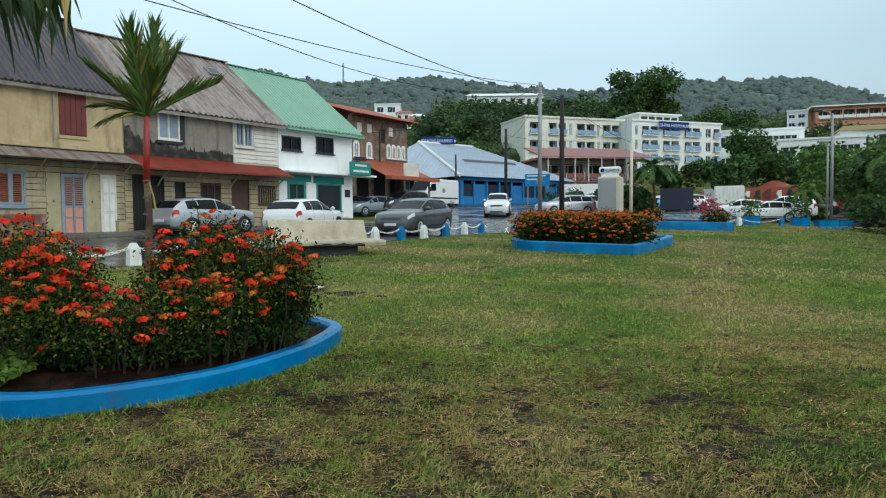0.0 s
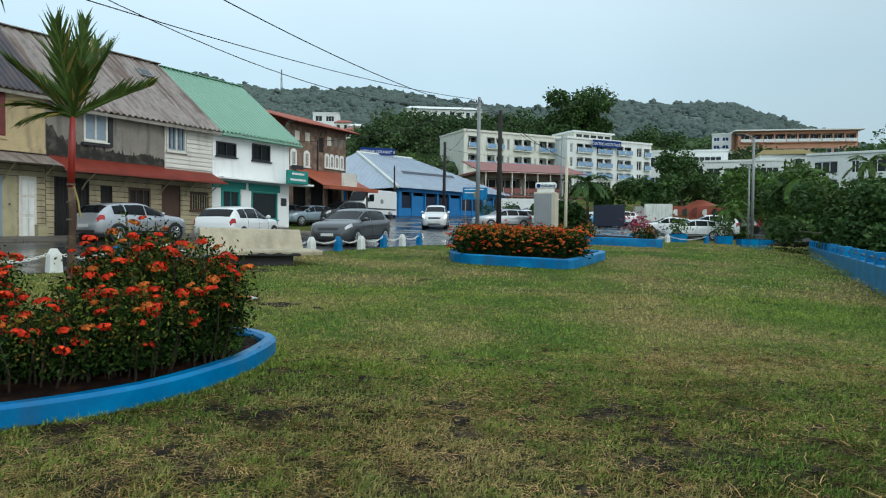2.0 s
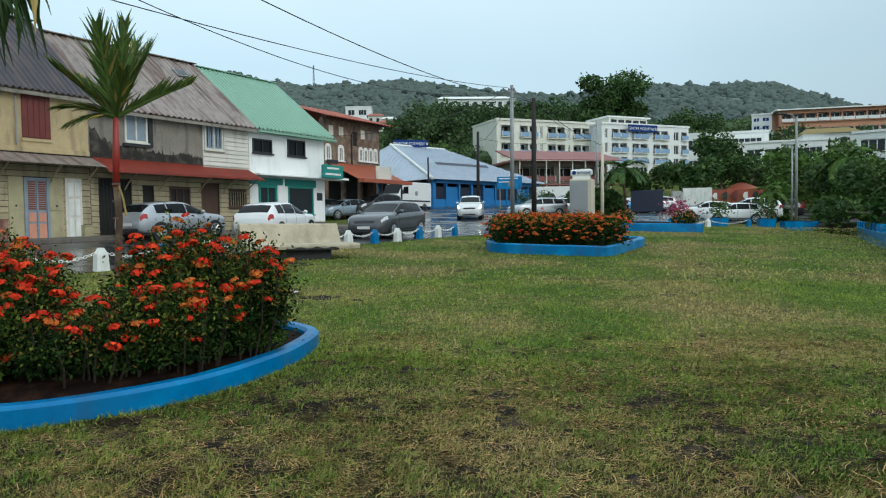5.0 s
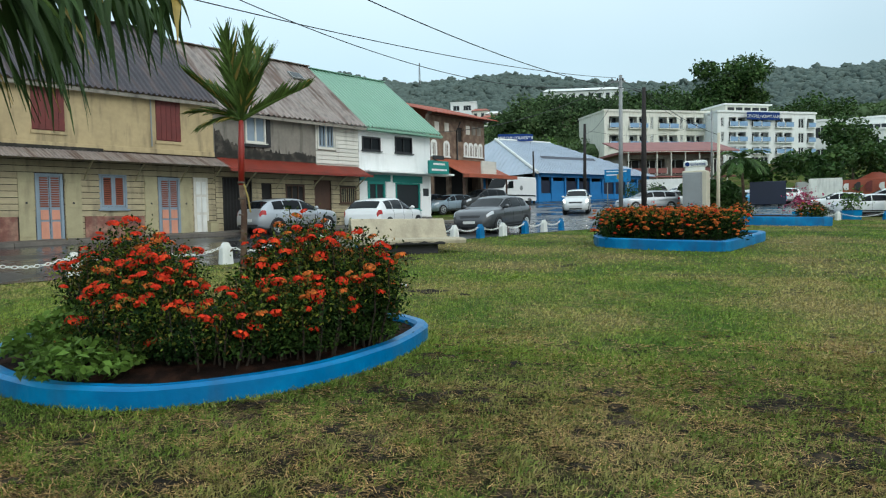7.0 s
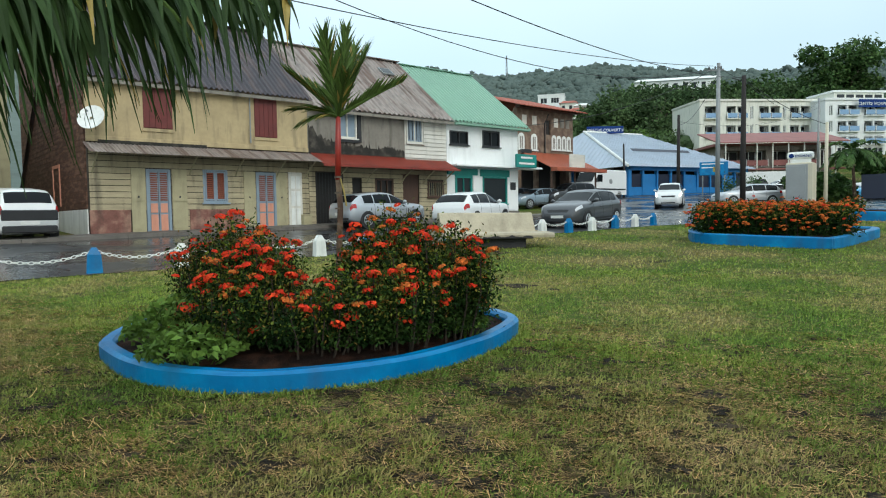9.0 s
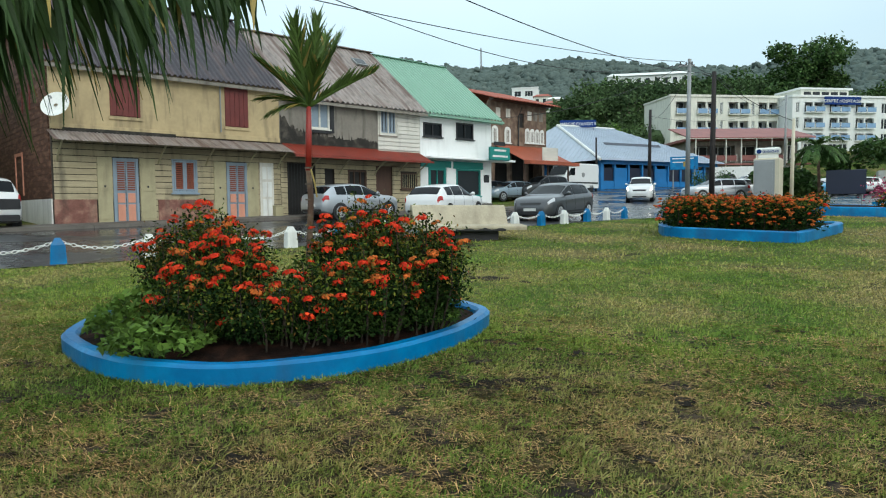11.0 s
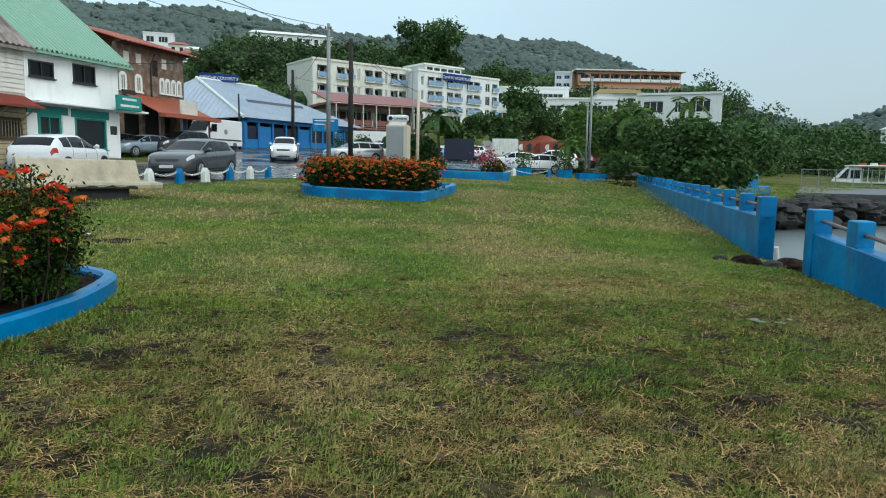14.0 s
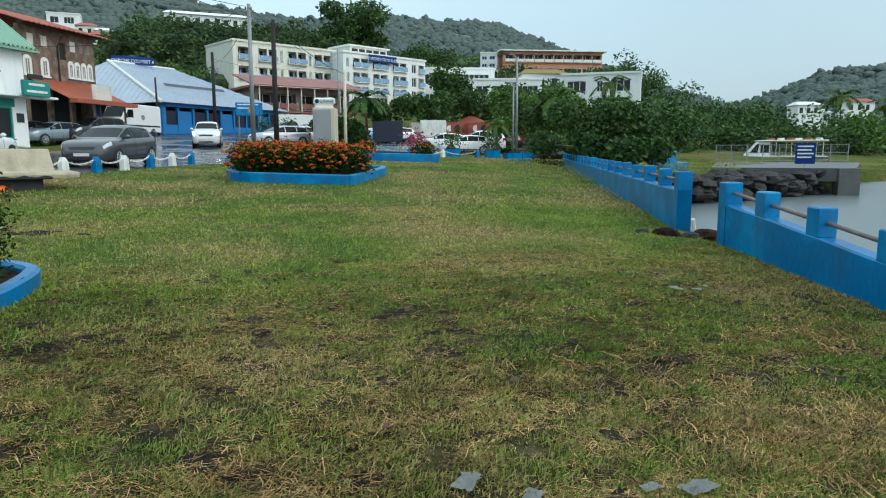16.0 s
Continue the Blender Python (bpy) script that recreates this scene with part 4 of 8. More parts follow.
def brown_house():
    h = thing("house", "three-storey brown brick house with white arched windows", "house", HOUSE_BACK, group="street houses")
    g = 1.4
    part("wall", wall_with_holes(Mesh(), 19.02, 23.7, 4.6, 7.3, 0.0, 0.25, [(21.35, 21.75, 6.0, 6.8)]), M_BROWNW, h)
    part("side_wall", Mesh().box(23.45, 23.7, 0.25, 9, g - 0.3, 7.3), M_BROWNW, h)
    part("rear_wall", Mesh().box(19.02, 23.45, 8.8, 9, g, 7.3), M_BROWNW, h)
    # near-black sheet that stands for the shade under the awning
    part("shop_shade_sheet", Mesh().box(19.02, 23.45, 0.8, 1.0, g - 0.3, 4.6), M_ROOMSHADE, h, "open shopfront under the awning, its shade painted near black")
    for u in (19.2, 20.6, 22.0, 23.4):
        part("column", Mesh().box(u - 0.1, u + 0.1, -0.02, 0.2, g - 0.3, 4.6), M_BROWNW, h)
    for u in (19.33, 20.35):
        arch_window(h, u, 0.5, 5.1, 5.98)
    for u in (22.0, 22.43, 22.87, 23.3):
        arch_window(h, u, 0.37, 5.2, 6.0)
    for u in (19.6, 20.4, 22.2, 22.7, 23.2):
        part("window", Mesh().box(u - 0.17, u + 0.17, -0.02, -0.002, 6.45, 6.95, 0.004), M_GREYW if u > 22.3 else M_WPLANK, h)
    part("window", Mesh().box(21.35, 21.75, 0.1, 0.12, 6.0, 6.8), M_ROOMSHADE, h)
    part("downpipe", Mesh().tube([(21.2, -0.06, 4.7), (21.2, -0.06, 6.6), (21.5, -0.06, 7.1)], 0.04, 6), M_BLACKP, h)
    part("cornice", Mesh().box(18.9, 23.9, -0.35, 0.0, 7.28, 7.42), M_WOODD, h)
    r = corrugated(Mesh(), 18.7, 24.1, -0.75, 7.3, 3.6, 8.55, 0.3, 0.04)
    roof = part("roof", r, M_REDROOF, h, "dull red tiled low roof")
    part("rear_slope", corrugated(Mesh(), 18.7, 24.1, 9.4, 7.3, 3.6, 8.55, 0.3, 0.04), M_REDROOF, roof)
    aw = corrugated(Mesh(), 19.3, 23.4, -2.1, 4.0, -0.02, 4.95, 0.22, 0.03, 0.02)
    part("awning", aw, M_ORTIN, h, "orange-red tin awning over the pavement")
    part("awning_edge", Mesh().box(19.3, 23.5, -2.5, -2.1, 3.8, 3.98), M_ORTIN, h)
    part("awning_panel", Mesh().box(20.9, 22.2, -2.02, -1.97, 4.05, 4.75), M_WPLANK, h)
    for u in (19.5, 21.4, 23.2):
        part("post", Mesh().tube([(u, -1.95, g - 0.25), (u, -1.95, 3.95)], 0.05, 8), M_WOODD, h)
    sg = thing("shop_sign", "teal shop sign board with white lettering on a wall bracket", "sign", HOUSE @ pose(18.55, -1.0, 4.35))
    part("board", Mesh().box(-0.75, 0.75, -0.06, 0.06, -0.34, 0.34, 0.03), M_TEAL, sg)
    for k, w in enumerate((0.9, 1.15)):
        part("lettering", Mesh().box(-w / 2, w / 2, -0.068, -0.062, 0.12 - 0.3 * k, 0.22 - 0.3 * k), M_WHITE, sg)
    part("wall_bracket", Mesh().tube([(0.3, 0.06, 0.1), (0.45, 1.0, 0.1)], 0.03, 6), M_POLEG, sg)
    sb = part("name_board", Mesh().box(-0.4, 0.4, -0.05, 0.02, 0.42, 0.62), M_BLACKP, sg)
    return h


yellow_house(), alley_house(), grey_house(), white_house(), brown_house()
nb = thing("house", "pale rendered neighbouring house across the side alley", "house", HOUSE, group="street houses")
part("wall", wall_with_holes(Mesh(), -20, -4.2, 0.8, 7.2, 3.0, 3.2, [(-6.3, -5.6, 4.2, 5.6), (-9.0, -8.2, 4.2, 5.6), (-5.6, -4.9, 1.0, 3.0)]), M_CREAMSH, nb)
part("side_wall", Mesh().box(-4.4, -4.2, 3.2, 12, 0.8, 7.2), M_CREAMSH, nb)
part("room_shade_sheet", Mesh().box(-20, -4.42, 3.6, 3.7, 0.8, 7.2), M_ROOMSHADE, nb)
part("roof", corrugated(Mesh(), -20.2, -4.0, 2.6, 7.1, 7.5, 9.2), M_RUSTROOF, nb)


# ---- the lawn's things ----
def smooth_loop(pts, n=8):
    """A closed curve through the given points of the plan."""
    out, k = [], len(pts)
    for i in range(k):
        a, b, c, d = (Vector(pts[(i + j) % k]) for j in (-1, 0, 1, 2))
        for s in range(n):
            t = s / n
            out.append(0.5 * ((2 * b) + (c - a) * t + (2 * a - 5 * b + 4 * c - d) * t * t + (3 * b - a - 3 * c + d) * t ** 3))
    return out


def inset(loop, d):
    n = len(loop)
    out = []
    for i in range(n):
        t = (loop[(i + 1) % n] - loop[i - 1]).normalized()
        out.append(loop[i] + Vector((-t.y, t.x)) * d)
    return out


def kerb_ring(name, loop, height, width, label):
    """A raised painted concrete kerb round a bed, with worn rounded edges. The loop runs anticlockwise."""
    t = thing(name, label, "planter")
    n = len(loop)
    prof = [(0.0, -0.15), (0.0, height - 0.03), (0.03, height), (width - 0.03, height), (width, height - 0.03), (width, -0.1)]
    m = Mesh()
    rings = []
    lines = [inset(loop, d) for d, _ in prof]
    for i in range(n):
        r = []
        for (d, h), ln in zip(prof, lines):
            p = ln[i]
            wob = 0.012 * noise.noise((p.x * 2.1, p.y * 2.1, h * 3))
            r.append((p.x + wob, p.y + wob, plane_z(loop[i].x, loop[i].y) + h + (wob if h > 0 else 0)))
        rings.append(r)
    rings.append(rings[0])
    m.rings(rings, False)
    part("kerb", m, M_BLUE, t, "chipped bright blue painted concrete kerb")
    e = Mesh()
    inner = inset(loop, width * 0.8)
    c = sum(inner, Vector((0, 0))) / n
    k = 7
    for j in range(k):
        f = j / (k - 1)
        for p in inner:
            q = c + (p - c) * f
            e.v.append((q.x, q.y, plane_z(q.x, q.y) + height - 0.07 + 0.1 * (1 - f * f) + 0.03 * noise.noise((q.x * 3, q.y * 3, 0))))
    for j in range(k - 1):
        for i in range(n):
            a, b = j * n + i, j * n + (i + 1) % n
            e.f.append((a, b, b + n, a + n))
    part("soil", e, M_EARTH, t, "dark red-brown bare earth")
    return t


bed = [(-4.95, 5.5), (-4.5, 5.06), (-3.98, 4.74), (-3.4, 4.6), (-2.8, 4.66), (-2.25, 4.98), (-1.8, 5.4), (-1.36, 6.15), (-1.13, 7.0), (-1.2, 7.5), (-1.75, 7.95), (-2.7, 8.25), (-3.8, 8.1), (-4.75, 7.45), (-5.2, 6.5)]
kerb_ring("flower_bed", smooth_loop(bed, 8), 0.175, 0.15, "oval flower bed with a bright blue kerb")
bed2 = smooth_loop([(2.15, 20.5), (2.6, 19.5), (4.9, 18.5), (5.4, 18.55), (6.6, 20.6), (7.9, 23.0), (7.3, 23.6), (4.6, 24.0), (2.6, 22.6)], 4)
kerb_ring("flower_bed", bed2, 0.3, 0.22, "far flower bed with a bright blue angular kerb")
bed3 = smooth_loop([(10.2, 33.6), (13.7, 32.4), (14.2, 33.2), (14.0, 35.5), (11.0, 36.4), (10.1, 34.6)], 3)
kerb_ring("flower_bed", bed3, 0.42, 0.2, "small flower bed with a blue kerb by the car park")

flower_meshes = []
for s in range(3):
    r = np.random.default_rng(s)
    n = 46
    d = unit(r.normal(size=(n, 3)))
    d[:, 2] = np.abs(d[:, 2]) * 0.8
    c = d * np.array([0.065, 0.065, 0.045])
    a = unit(np.cross(d, r.normal(size=(n, 3))))
    b = unit(np.cross(d, a))
    flower_meshes.append([quads_mesh("flower_head", c, a * 0.019, b * 0.019, mm, d * 0.008) for mm in (M_FLOWER, M_FLOWERO)])


def ixora(x, y, rx, ry, h, seed, n_leaf, n_flower, clipped=False, orange=0.25, leaf=0.046, label="ixora shrub with clusters of orange-red flowers and dark glossy leaves"):
    """A bushy flowering shrub: many upright stems, leaves along them, flower heads at the tips."""
    r = np.random.default_rng(seed)
    z0 = plane_z(x, y) + 0.2
    t = thing("ixora_shrub", label, "shrub", pose(x, y, z0), group="ixora shrubs")
    k = 60
    ang, rad = r.uniform(0, 2 * np.pi, k), np.sqrt(r.uniform(0, 1, k))
    top = np.c_[np.cos(ang) * rad * rx, np.sin(ang) * rad * ry, h * (1 - 0.42 * rad ** 2.2) * r.uniform(0.72, 1.04, k)]
    if clipped:
        top = np.c_[r.uniform(-1, 1, k) * rx, r.uniform(-1, 1, k) * ry, h * r.uniform(0.86, 1.03, k)]
    foot = np.c_[top[:, 0] * (0.95 if clipped else 0.7), top[:, 1] * (0.95 if clipped else 0.7), np.full(k, -0.15)]
    st = Mesh()
    for i in range(0, k, 2):
        mid = (foot[i] * 0.45 + top[i] * 0.55) + r.normal(size=3) * 0.03
        st.tube([foot[i], mid, top[i]], [0.012, 0.009, 0.004], 4, False)
    part("stem", st, M_STEM, t)
    who = r.integers(0, k, n_leaf)
    f = r.uniform(0.08, 1.0, n_leaf) ** 0.8
    p = foot[who] + (top[who] - foot[who]) * f[:, None] + r.normal(size=(n_leaf, 3)) * np.array([0.085, 0.085, 0.06]) * (rx / 0.6) ** 0.5
    keep = p[:, 2] > 0.02
    p, f = p[keep], f[keep]
    young = (f > 0.72) & (r.uniform(size=len(f)) < 0.45)
    part("foliage", leaves_at("foliage", p[~young], leaf, leaf * 0.45, M_IXLEAF, 0.6), None, t)
    if young.any():
        part("young_foliage", leaves_at("young_foliage", p[young], leaf * 0.85, leaf * 0.4, M_IXYOUNG, 0.9), None, t, "yellow-green and bronze young leaves")
    pick = r.permutation(k)
    for i in range(n_flower):
        q = top[pick[i % k]] + (r.normal(size=3) * 0.07 if i >= k else 0)
        e = r.uniform(0, 2 * np.pi)
        if clipped and i % 5 > 1:
            side = r.uniform(-1, 1)
            q = np.array([side * rx, -1.08 * ry, 0]) if i % 5 < 4 else np.array([r.choice((-1.08, 1.08)) * rx, side * ry, 0])
            q[2] = r.uniform(0.12, 1.0) ** 0.8 * h
        elif not clipped and i % 3 == 2:
            q = np.array([math.cos(e) * rx * 0.97, math.sin(e) * ry * 0.97, r.uniform(0.12, 0.72) * h])
        ob = part("flower_head", flower_meshes[i % 3][int(r.uniform() < orange)], None, t)
        s = r.uniform(0.5, 1.05) * (0.9 if clipped else 1.0)
        ob.matrix_basis = pose(q[0], q[1], q[2] + 0.03, r.uniform(-25, 25), r.uniform(-25, 25), r.uniform(0, 360)) @ Matrix.Diagonal((s, s, s, 1))
    return t


ixora(-4.05, 6.5, 0.68, 0.7, 1.12, 1, 17000, 60)
ixora(-3.55, 5.95, 0.5, 0.55, 0.92, 2, 12500, 54)
ixora(-2.36, 6.6, 0.5, 0.58, 1.24, 3, 14000, 48)
ixora(-1.84, 6.53, 0.62, 0.6, 1.1, 4, 15000, 60)
ixora(-2.4, 5.8, 0.5, 0.5, 0.72, 5, 10000, 30)
ixora(-3.45, 5.45, 0.5, 0.42, 0.6, 7, 6000, 16)
ixora(-2.75, 5.5, 0.5, 0.42, 0.5, 8, 6000, 14)
ixora(-2.1, 5.95, 0.5, 0.45, 0.75, 9, 6000, 14)
ixora(-1.72, 6.5, 0.45, 0.45, 0.8, 10, 6000, 16)
for k, (x, y) in enumerate(((2.85, 20.5), (3.75, 20.15), (4.65, 19.9), (5.45, 20.1), (3.4, 21.6), (4.6, 21.3), (5.7, 21.2))):
    ixora(x, y, 0.72, 0.72, 0.86, 20 + k, 7000, 115, orange=0.82, leaf=0.085, clipped=True, label="clipped ixora hedge shrub dense with orange flowers")
for k, (x, y, h) in enumerate(((10.7, 34.2, 0.9), (13.6, 33.6, 0.95))):
    ixora(x, y, 0.7, 0.7, h, 40 + k, 1400, 26, orange=0.9, leaf=0.12, label="small clipped ixora ball with orange flowers")


def weeds(x, y, r0, h, seed, n):
    r = np.random.default_rng(seed)
    t = thing("weed_clump", "bright green leafy weeds at the edge of the bed", "weeds", pose(x, y, plane_z(x, y) + 0.2), group="weeds")
    a, d = r.uniform(0, 2 * np.pi, n), np.sqrt(r.uniform(0, 1, n)) * r0
    p = np.c_[np.cos(a) * d, np.sin(a) * d, h * (1 - (d / r0) ** 2 * 0.7) * r.uniform(0.25, 1.0, n)]
    part("foliage", leaves_at("foliage", p, 0.085, 0.042, M_WEED, 0.25, 0.1), None, t)
    st = Mesh()
    for i in range(0, n, 14):
        st.tube([(p[i][0] * 0.5, p[i][1] * 0.5, -0.1), tuple(p[i])], [0.006, 0.003], 4, False)
    part("stem", st, M_WEED, t)


weeds(-4.1, 5.5, 0.5, 0.42, 1, 900)
weeds(-3.6, 5.0, 0.45, 0.26, 2, 700)
weeds(-4.35, 6.2, 0.4, 0.4, 3, 500)
weeds(-1.55, 6.5, 0.24, 0.22, 4, 320)
weeds(-3.02, 6.93, 0.35, 0.7, 5, 500)


def frond(parent, base, path, n_leaflet, length, width, material, hang, name="frond", yellow=0.0, seed=0, spread=0.9, rise=0.15, along=0.5, wild=0.0):
    """A feather leaf: a curved midrib with two rows of leaflets, each a folded ribbon that droops."""
    r = random.Random(seed)
    pts = [Vector(p) for p in path]
    rib = part(name, Mesh().tube(pts, [0.022 * (1 - 0.8 * i / (len(pts) - 1)) + 0.003 for i in range(len(pts))], 6, False), M_PALMLEAF, parent)
    seg = [(pts[i + 1] - pts[i]).length for i in range(len(pts) - 1)]
    total = sum(seg)
    ms, my = Mesh(), Mesh()
    for i in range(n_leaflet):
        f = 0.12 + 0.88 * i / (n_leaflet - 1)
        d = f * total
        k = 0
        while k < len(seg) - 1 and d > seg[k]:
            d -= seg[k]
            k += 1
        p = pts[k].lerp(pts[k + 1], min(1, d / seg[k]))
        ax = (pts[k + 1] - pts[k]).normalized()
        side = ax.cross(Vector((0, 0, 1))).normalized()
        for sg in (-1, 1):
            ln = length * (1 - 0.55 * abs(f - 0.45) ** 1.3 * 2) * r.uniform(0.62 - 0.25 * wild, 1.18 + 0.35 * wild) * (1 - 0.45 * wild * f ** 4)
            out = (side * sg * spread + ax * (along + 0.6 * f * along * 2) + Vector((0, 0, rise + r.uniform(-0.15, 0.15))) + Vector((r.uniform(-0.16, 0.16), r.uniform(-0.16, 0.16), 0)) * (1 + 2.2 * wild)).normalized()
            q, dirv = p.copy(), out.copy()
            line = [q.copy()]
            n = 6
            for s in range(n):
                q = q + dirv * (ln / n)
                dirv = (dirv + Vector((r.uniform(-0.05, 0.05), r.uniform(-0.05, 0.05), -hang * (0.7 + 0.5 * s / n)))).normalized()
                line.append(q.copy())
            target = my if r.random() < yellow else ms
            wv = ax.cross(out).normalized()
            flat = (out.cross(wv)).normalized()
            ww = width * r.uniform(0.8, 1.15)
            k0 = len(target.v)
            for s, q in enumerate(line):
                h = ww * 0.5 * (0.55 + 0.45 * math.sin(math.pi * min(1, s / n * 1.35 + 0.15))) * (1 - (s / n) ** 3)
                h = max(h, 0.0015)
                target.v += [tuple(q - flat * h), tuple(q + wv * h * 0.35), tuple(q + flat * h)]
            for s in range(n):
                a = k0 + 3 * s
                target.f += [(a, a + 1, a + 4, a + 3), (a + 1, a + 2, a + 5, a + 4)]
    part("feathering", ms, material, rib)
    if my.f:
        tagged(part("dry_feathering", my, M_PALMY, rib), "yellowed dry leaflets", kind="stuff")
    return rib


def young_palm(x, y):
    z0 = plane_z(x, y) + 0.2
    t = thing("young_palm", "young palm with red crownshaft growing from the flower bed", "palm", pose(x, y, z0))
    top = 2.78 - z0
    part("trunk", Mesh().tube([(0, 0, -0.2), (-0.02, 0, 0.6), (0.01, 0, 1.2), (-0.01, 0, 1.5)], [0.042, 0.036, 0.032, 0.03], 10), M_PALMBARK, t, smooth=True)
    for k in range(9):
        part("ring_scar", Mesh().tube([(-0.01, 0, 0.15 + 0.17 * k), (-0.01, 0, 0.168 + 0.17 * k)], [0.041, 0.039], 10), M_BARK, t)
    part("crownshaft", Mesh().tube([(-0.01, 0, 1.49), (0, 0, 1.85), (0.01, 0, top)], [0.032, 0.034, 0.024], 10), M_RED_SHAFT, t, "bright red smooth crownshaft", smooth=True)
    base = Vector((0.01, 0, top - 0.08))
    # reach sideways, reach in depth, rise, sag at the tip, leaflet length, spread, rise of the leaflets, hang
    crown = [(0.10, 0.28, 0.78, 0.0, 0.36, 0.42, 0.1, 0.01), (-0.02, -0.30, 0.80, 0.0, 0.38, 0.42, 0.1, 0.01), (0.26, 0.22, 0.74, 0.0, 0.36, 0.42, 0.1, 0.01), (0.16, -0.12, 0.86, 0.0, 0.34, 0.35, 0.1, 0.01),
             (-0.14, 0.25, 0.66, 0.0, 0.36, 0.45, 0.1, 0.02), (0.68, 0.12, 0.40, 0.06, 0.27, 0.35, 0.55, 0.02), (-0.50, -0.15, 0.52, 0.05, 0.30, 0.35, 0.35, 0.03), (-0.42, 0.2, 0.46, 0.05, 0.30, 0.35, 0.3, 0.04),
             (-0.52, -0.1, 0.26, 0.18, 0.24, 0.30, 0.1, 0.1), (-0.34, -0.25, 0.10, 0.2, 0.22, 0.3, 0.0, 0.12), (0.22, -0.3, 0.45, 0.08, 0.26, 0.35, 0.3, 0.04)]
    for k, (rx, ry, up, sag, ln, spread, rise, hang) in enumerate(crown):
        path = [base + Vector((rx * f, ry * f, up * f - sag * f * f)) for f in (0, 0.25, 0.5, 0.75, 1.0)]
        frond(t, None, path, 38, ln, 0.034, M_PALMLEAF, hang, seed=k + 3, spread=spread, rise=rise, yellow=0.05 if k < 6 else 0.2)
    part("dry_sheath", Mesh().tube([(0.03, -0.03, 1.5), (0.1, -0.1, 1.35), (0.13, -0.12, 1.2)], 0.01, 5), M_PALMY, t)


young_palm(-3.0, 6.85)


def big_palm():
    """A coconut palm at the camera's left, whose fronds hang into view."""
    x, y = -4.1, 0.6
    z0 = plane_z(x, y)
    t = thing("coconut_palm", "coconut palm with long drooping dark green fronds", "palm", pose(x, y, 0))
    part("trunk", Mesh().tube([(-0.35, -0.1, z0 - 0.2), (-0.25, -0.05, 1.0), (-0.1, 0, 2.0), (0, 0, 3.0)], [0.24, 0.19, 0.17, 0.15], 14), M_PALMBARK, t, smooth=True)
    fr = [((0, 0, 3.1), (0.5, 1.0, 3.2), (0.94, 1.82, 3.1), (1.8, 2.02, 2.95), (2.22, 2.32, 2.87), (2.42, 2.45, 2.72)),
          ((0, 0, 3.1), (0.6, 0.9, 3.05), (1.14, 1.65, 2.93), (1.62, 1.77, 2.81), (1.89, 1.93, 2.70), (2.06, 2.07, 2.53), (2.11, 2.12, 2.38)),
          ((0, 0, 3.1), (0.6, 0.8, 2.98), (1.23, 1.46, 2.80), (1.57, 1.54, 2.71), (1.74, 1.69, 2.62), (1.82, 1.80, 2.48)),
          ((0, 0, 3.1), (0.4, 1.2, 3.3), (0.64, 2.06, 3.24), (1.23, 2.31, 3.2), (1.66, 2.62, 3.14), (1.94, 2.89, 2.96), (2.04, 3.01, 2.78)),
          ((0, 0, 3.1), (0.2, 0.9, 3.2), (0.45, 1.7, 3.1), (0.75, 2.1, 2.95), (0.95, 2.35, 2.75)),
          ((0, 0, 3.1), (0.5, 1.0, 3.15), (1.0, 1.75, 3.0), (1.65, 1.9, 2.88), (2.0, 2.15, 2.78), (2.15, 2.28, 2.62)),
          ((0, 0, 3.1), (0.5, 0.9, 3.0), (1.05, 1.6, 2.86), (1.45, 1.75, 2.72), (1.68, 1.95, 2.55)),
          ((0, 0, 3.1), (0.4, 0.9, 3.05), (0.85, 1.65, 2.92), (1.15, 1.95, 2.76), (1.32, 2.15, 2.56)),
          ((0, 0, 3.1), (0.45, 1.1, 3.25), (0.8, 1.95, 3.14), (1.4, 2.2, 3.05), (1.85, 2.5, 2.95), (2.1, 2.7, 2.75)),
          ((0, 0, 3.0), (-0.9, 0.4, 3.5), (-1.8, 0.8, 3.4), (-2.6, 1.1, 2.9)), ((0, 0, 3.0), (-0.6, -0.8, 3.5), (-1.3, -1.6, 3.4), (-1.9, -2.2, 2.9)),
          ((0, 0, 3.0), (0.5, -0.9, 3.5), (1.0, -1.8, 3.4), (1.4, -2.6, 2.9))]
    for k, path in enumerate(fr):
        fine = []
        for i in range(len(path) - 1):
            a, b, c, d = (Vector(path[max(0, min(len(path) - 1, i + j))]) for j in (-1, 0, 1, 2))
            for s in range(4):
                u = s / 4
                fine.append(0.5 * ((2 * b) + (c - a) * u + (2 * a - 5 * b + 4 * c - d) * u * u + (3 * b - a - 3 * c + d) * u ** 3))
        fine.append(Vector(path[-1]))
        frond(t, None, fine, 60, 1.05, 0.044, M_PALMDARK, 0.25, seed=50 + k, spread=0.5, yellow=0.05, rise=-0.95, along=0.28, wild=1.0)


big_palm()

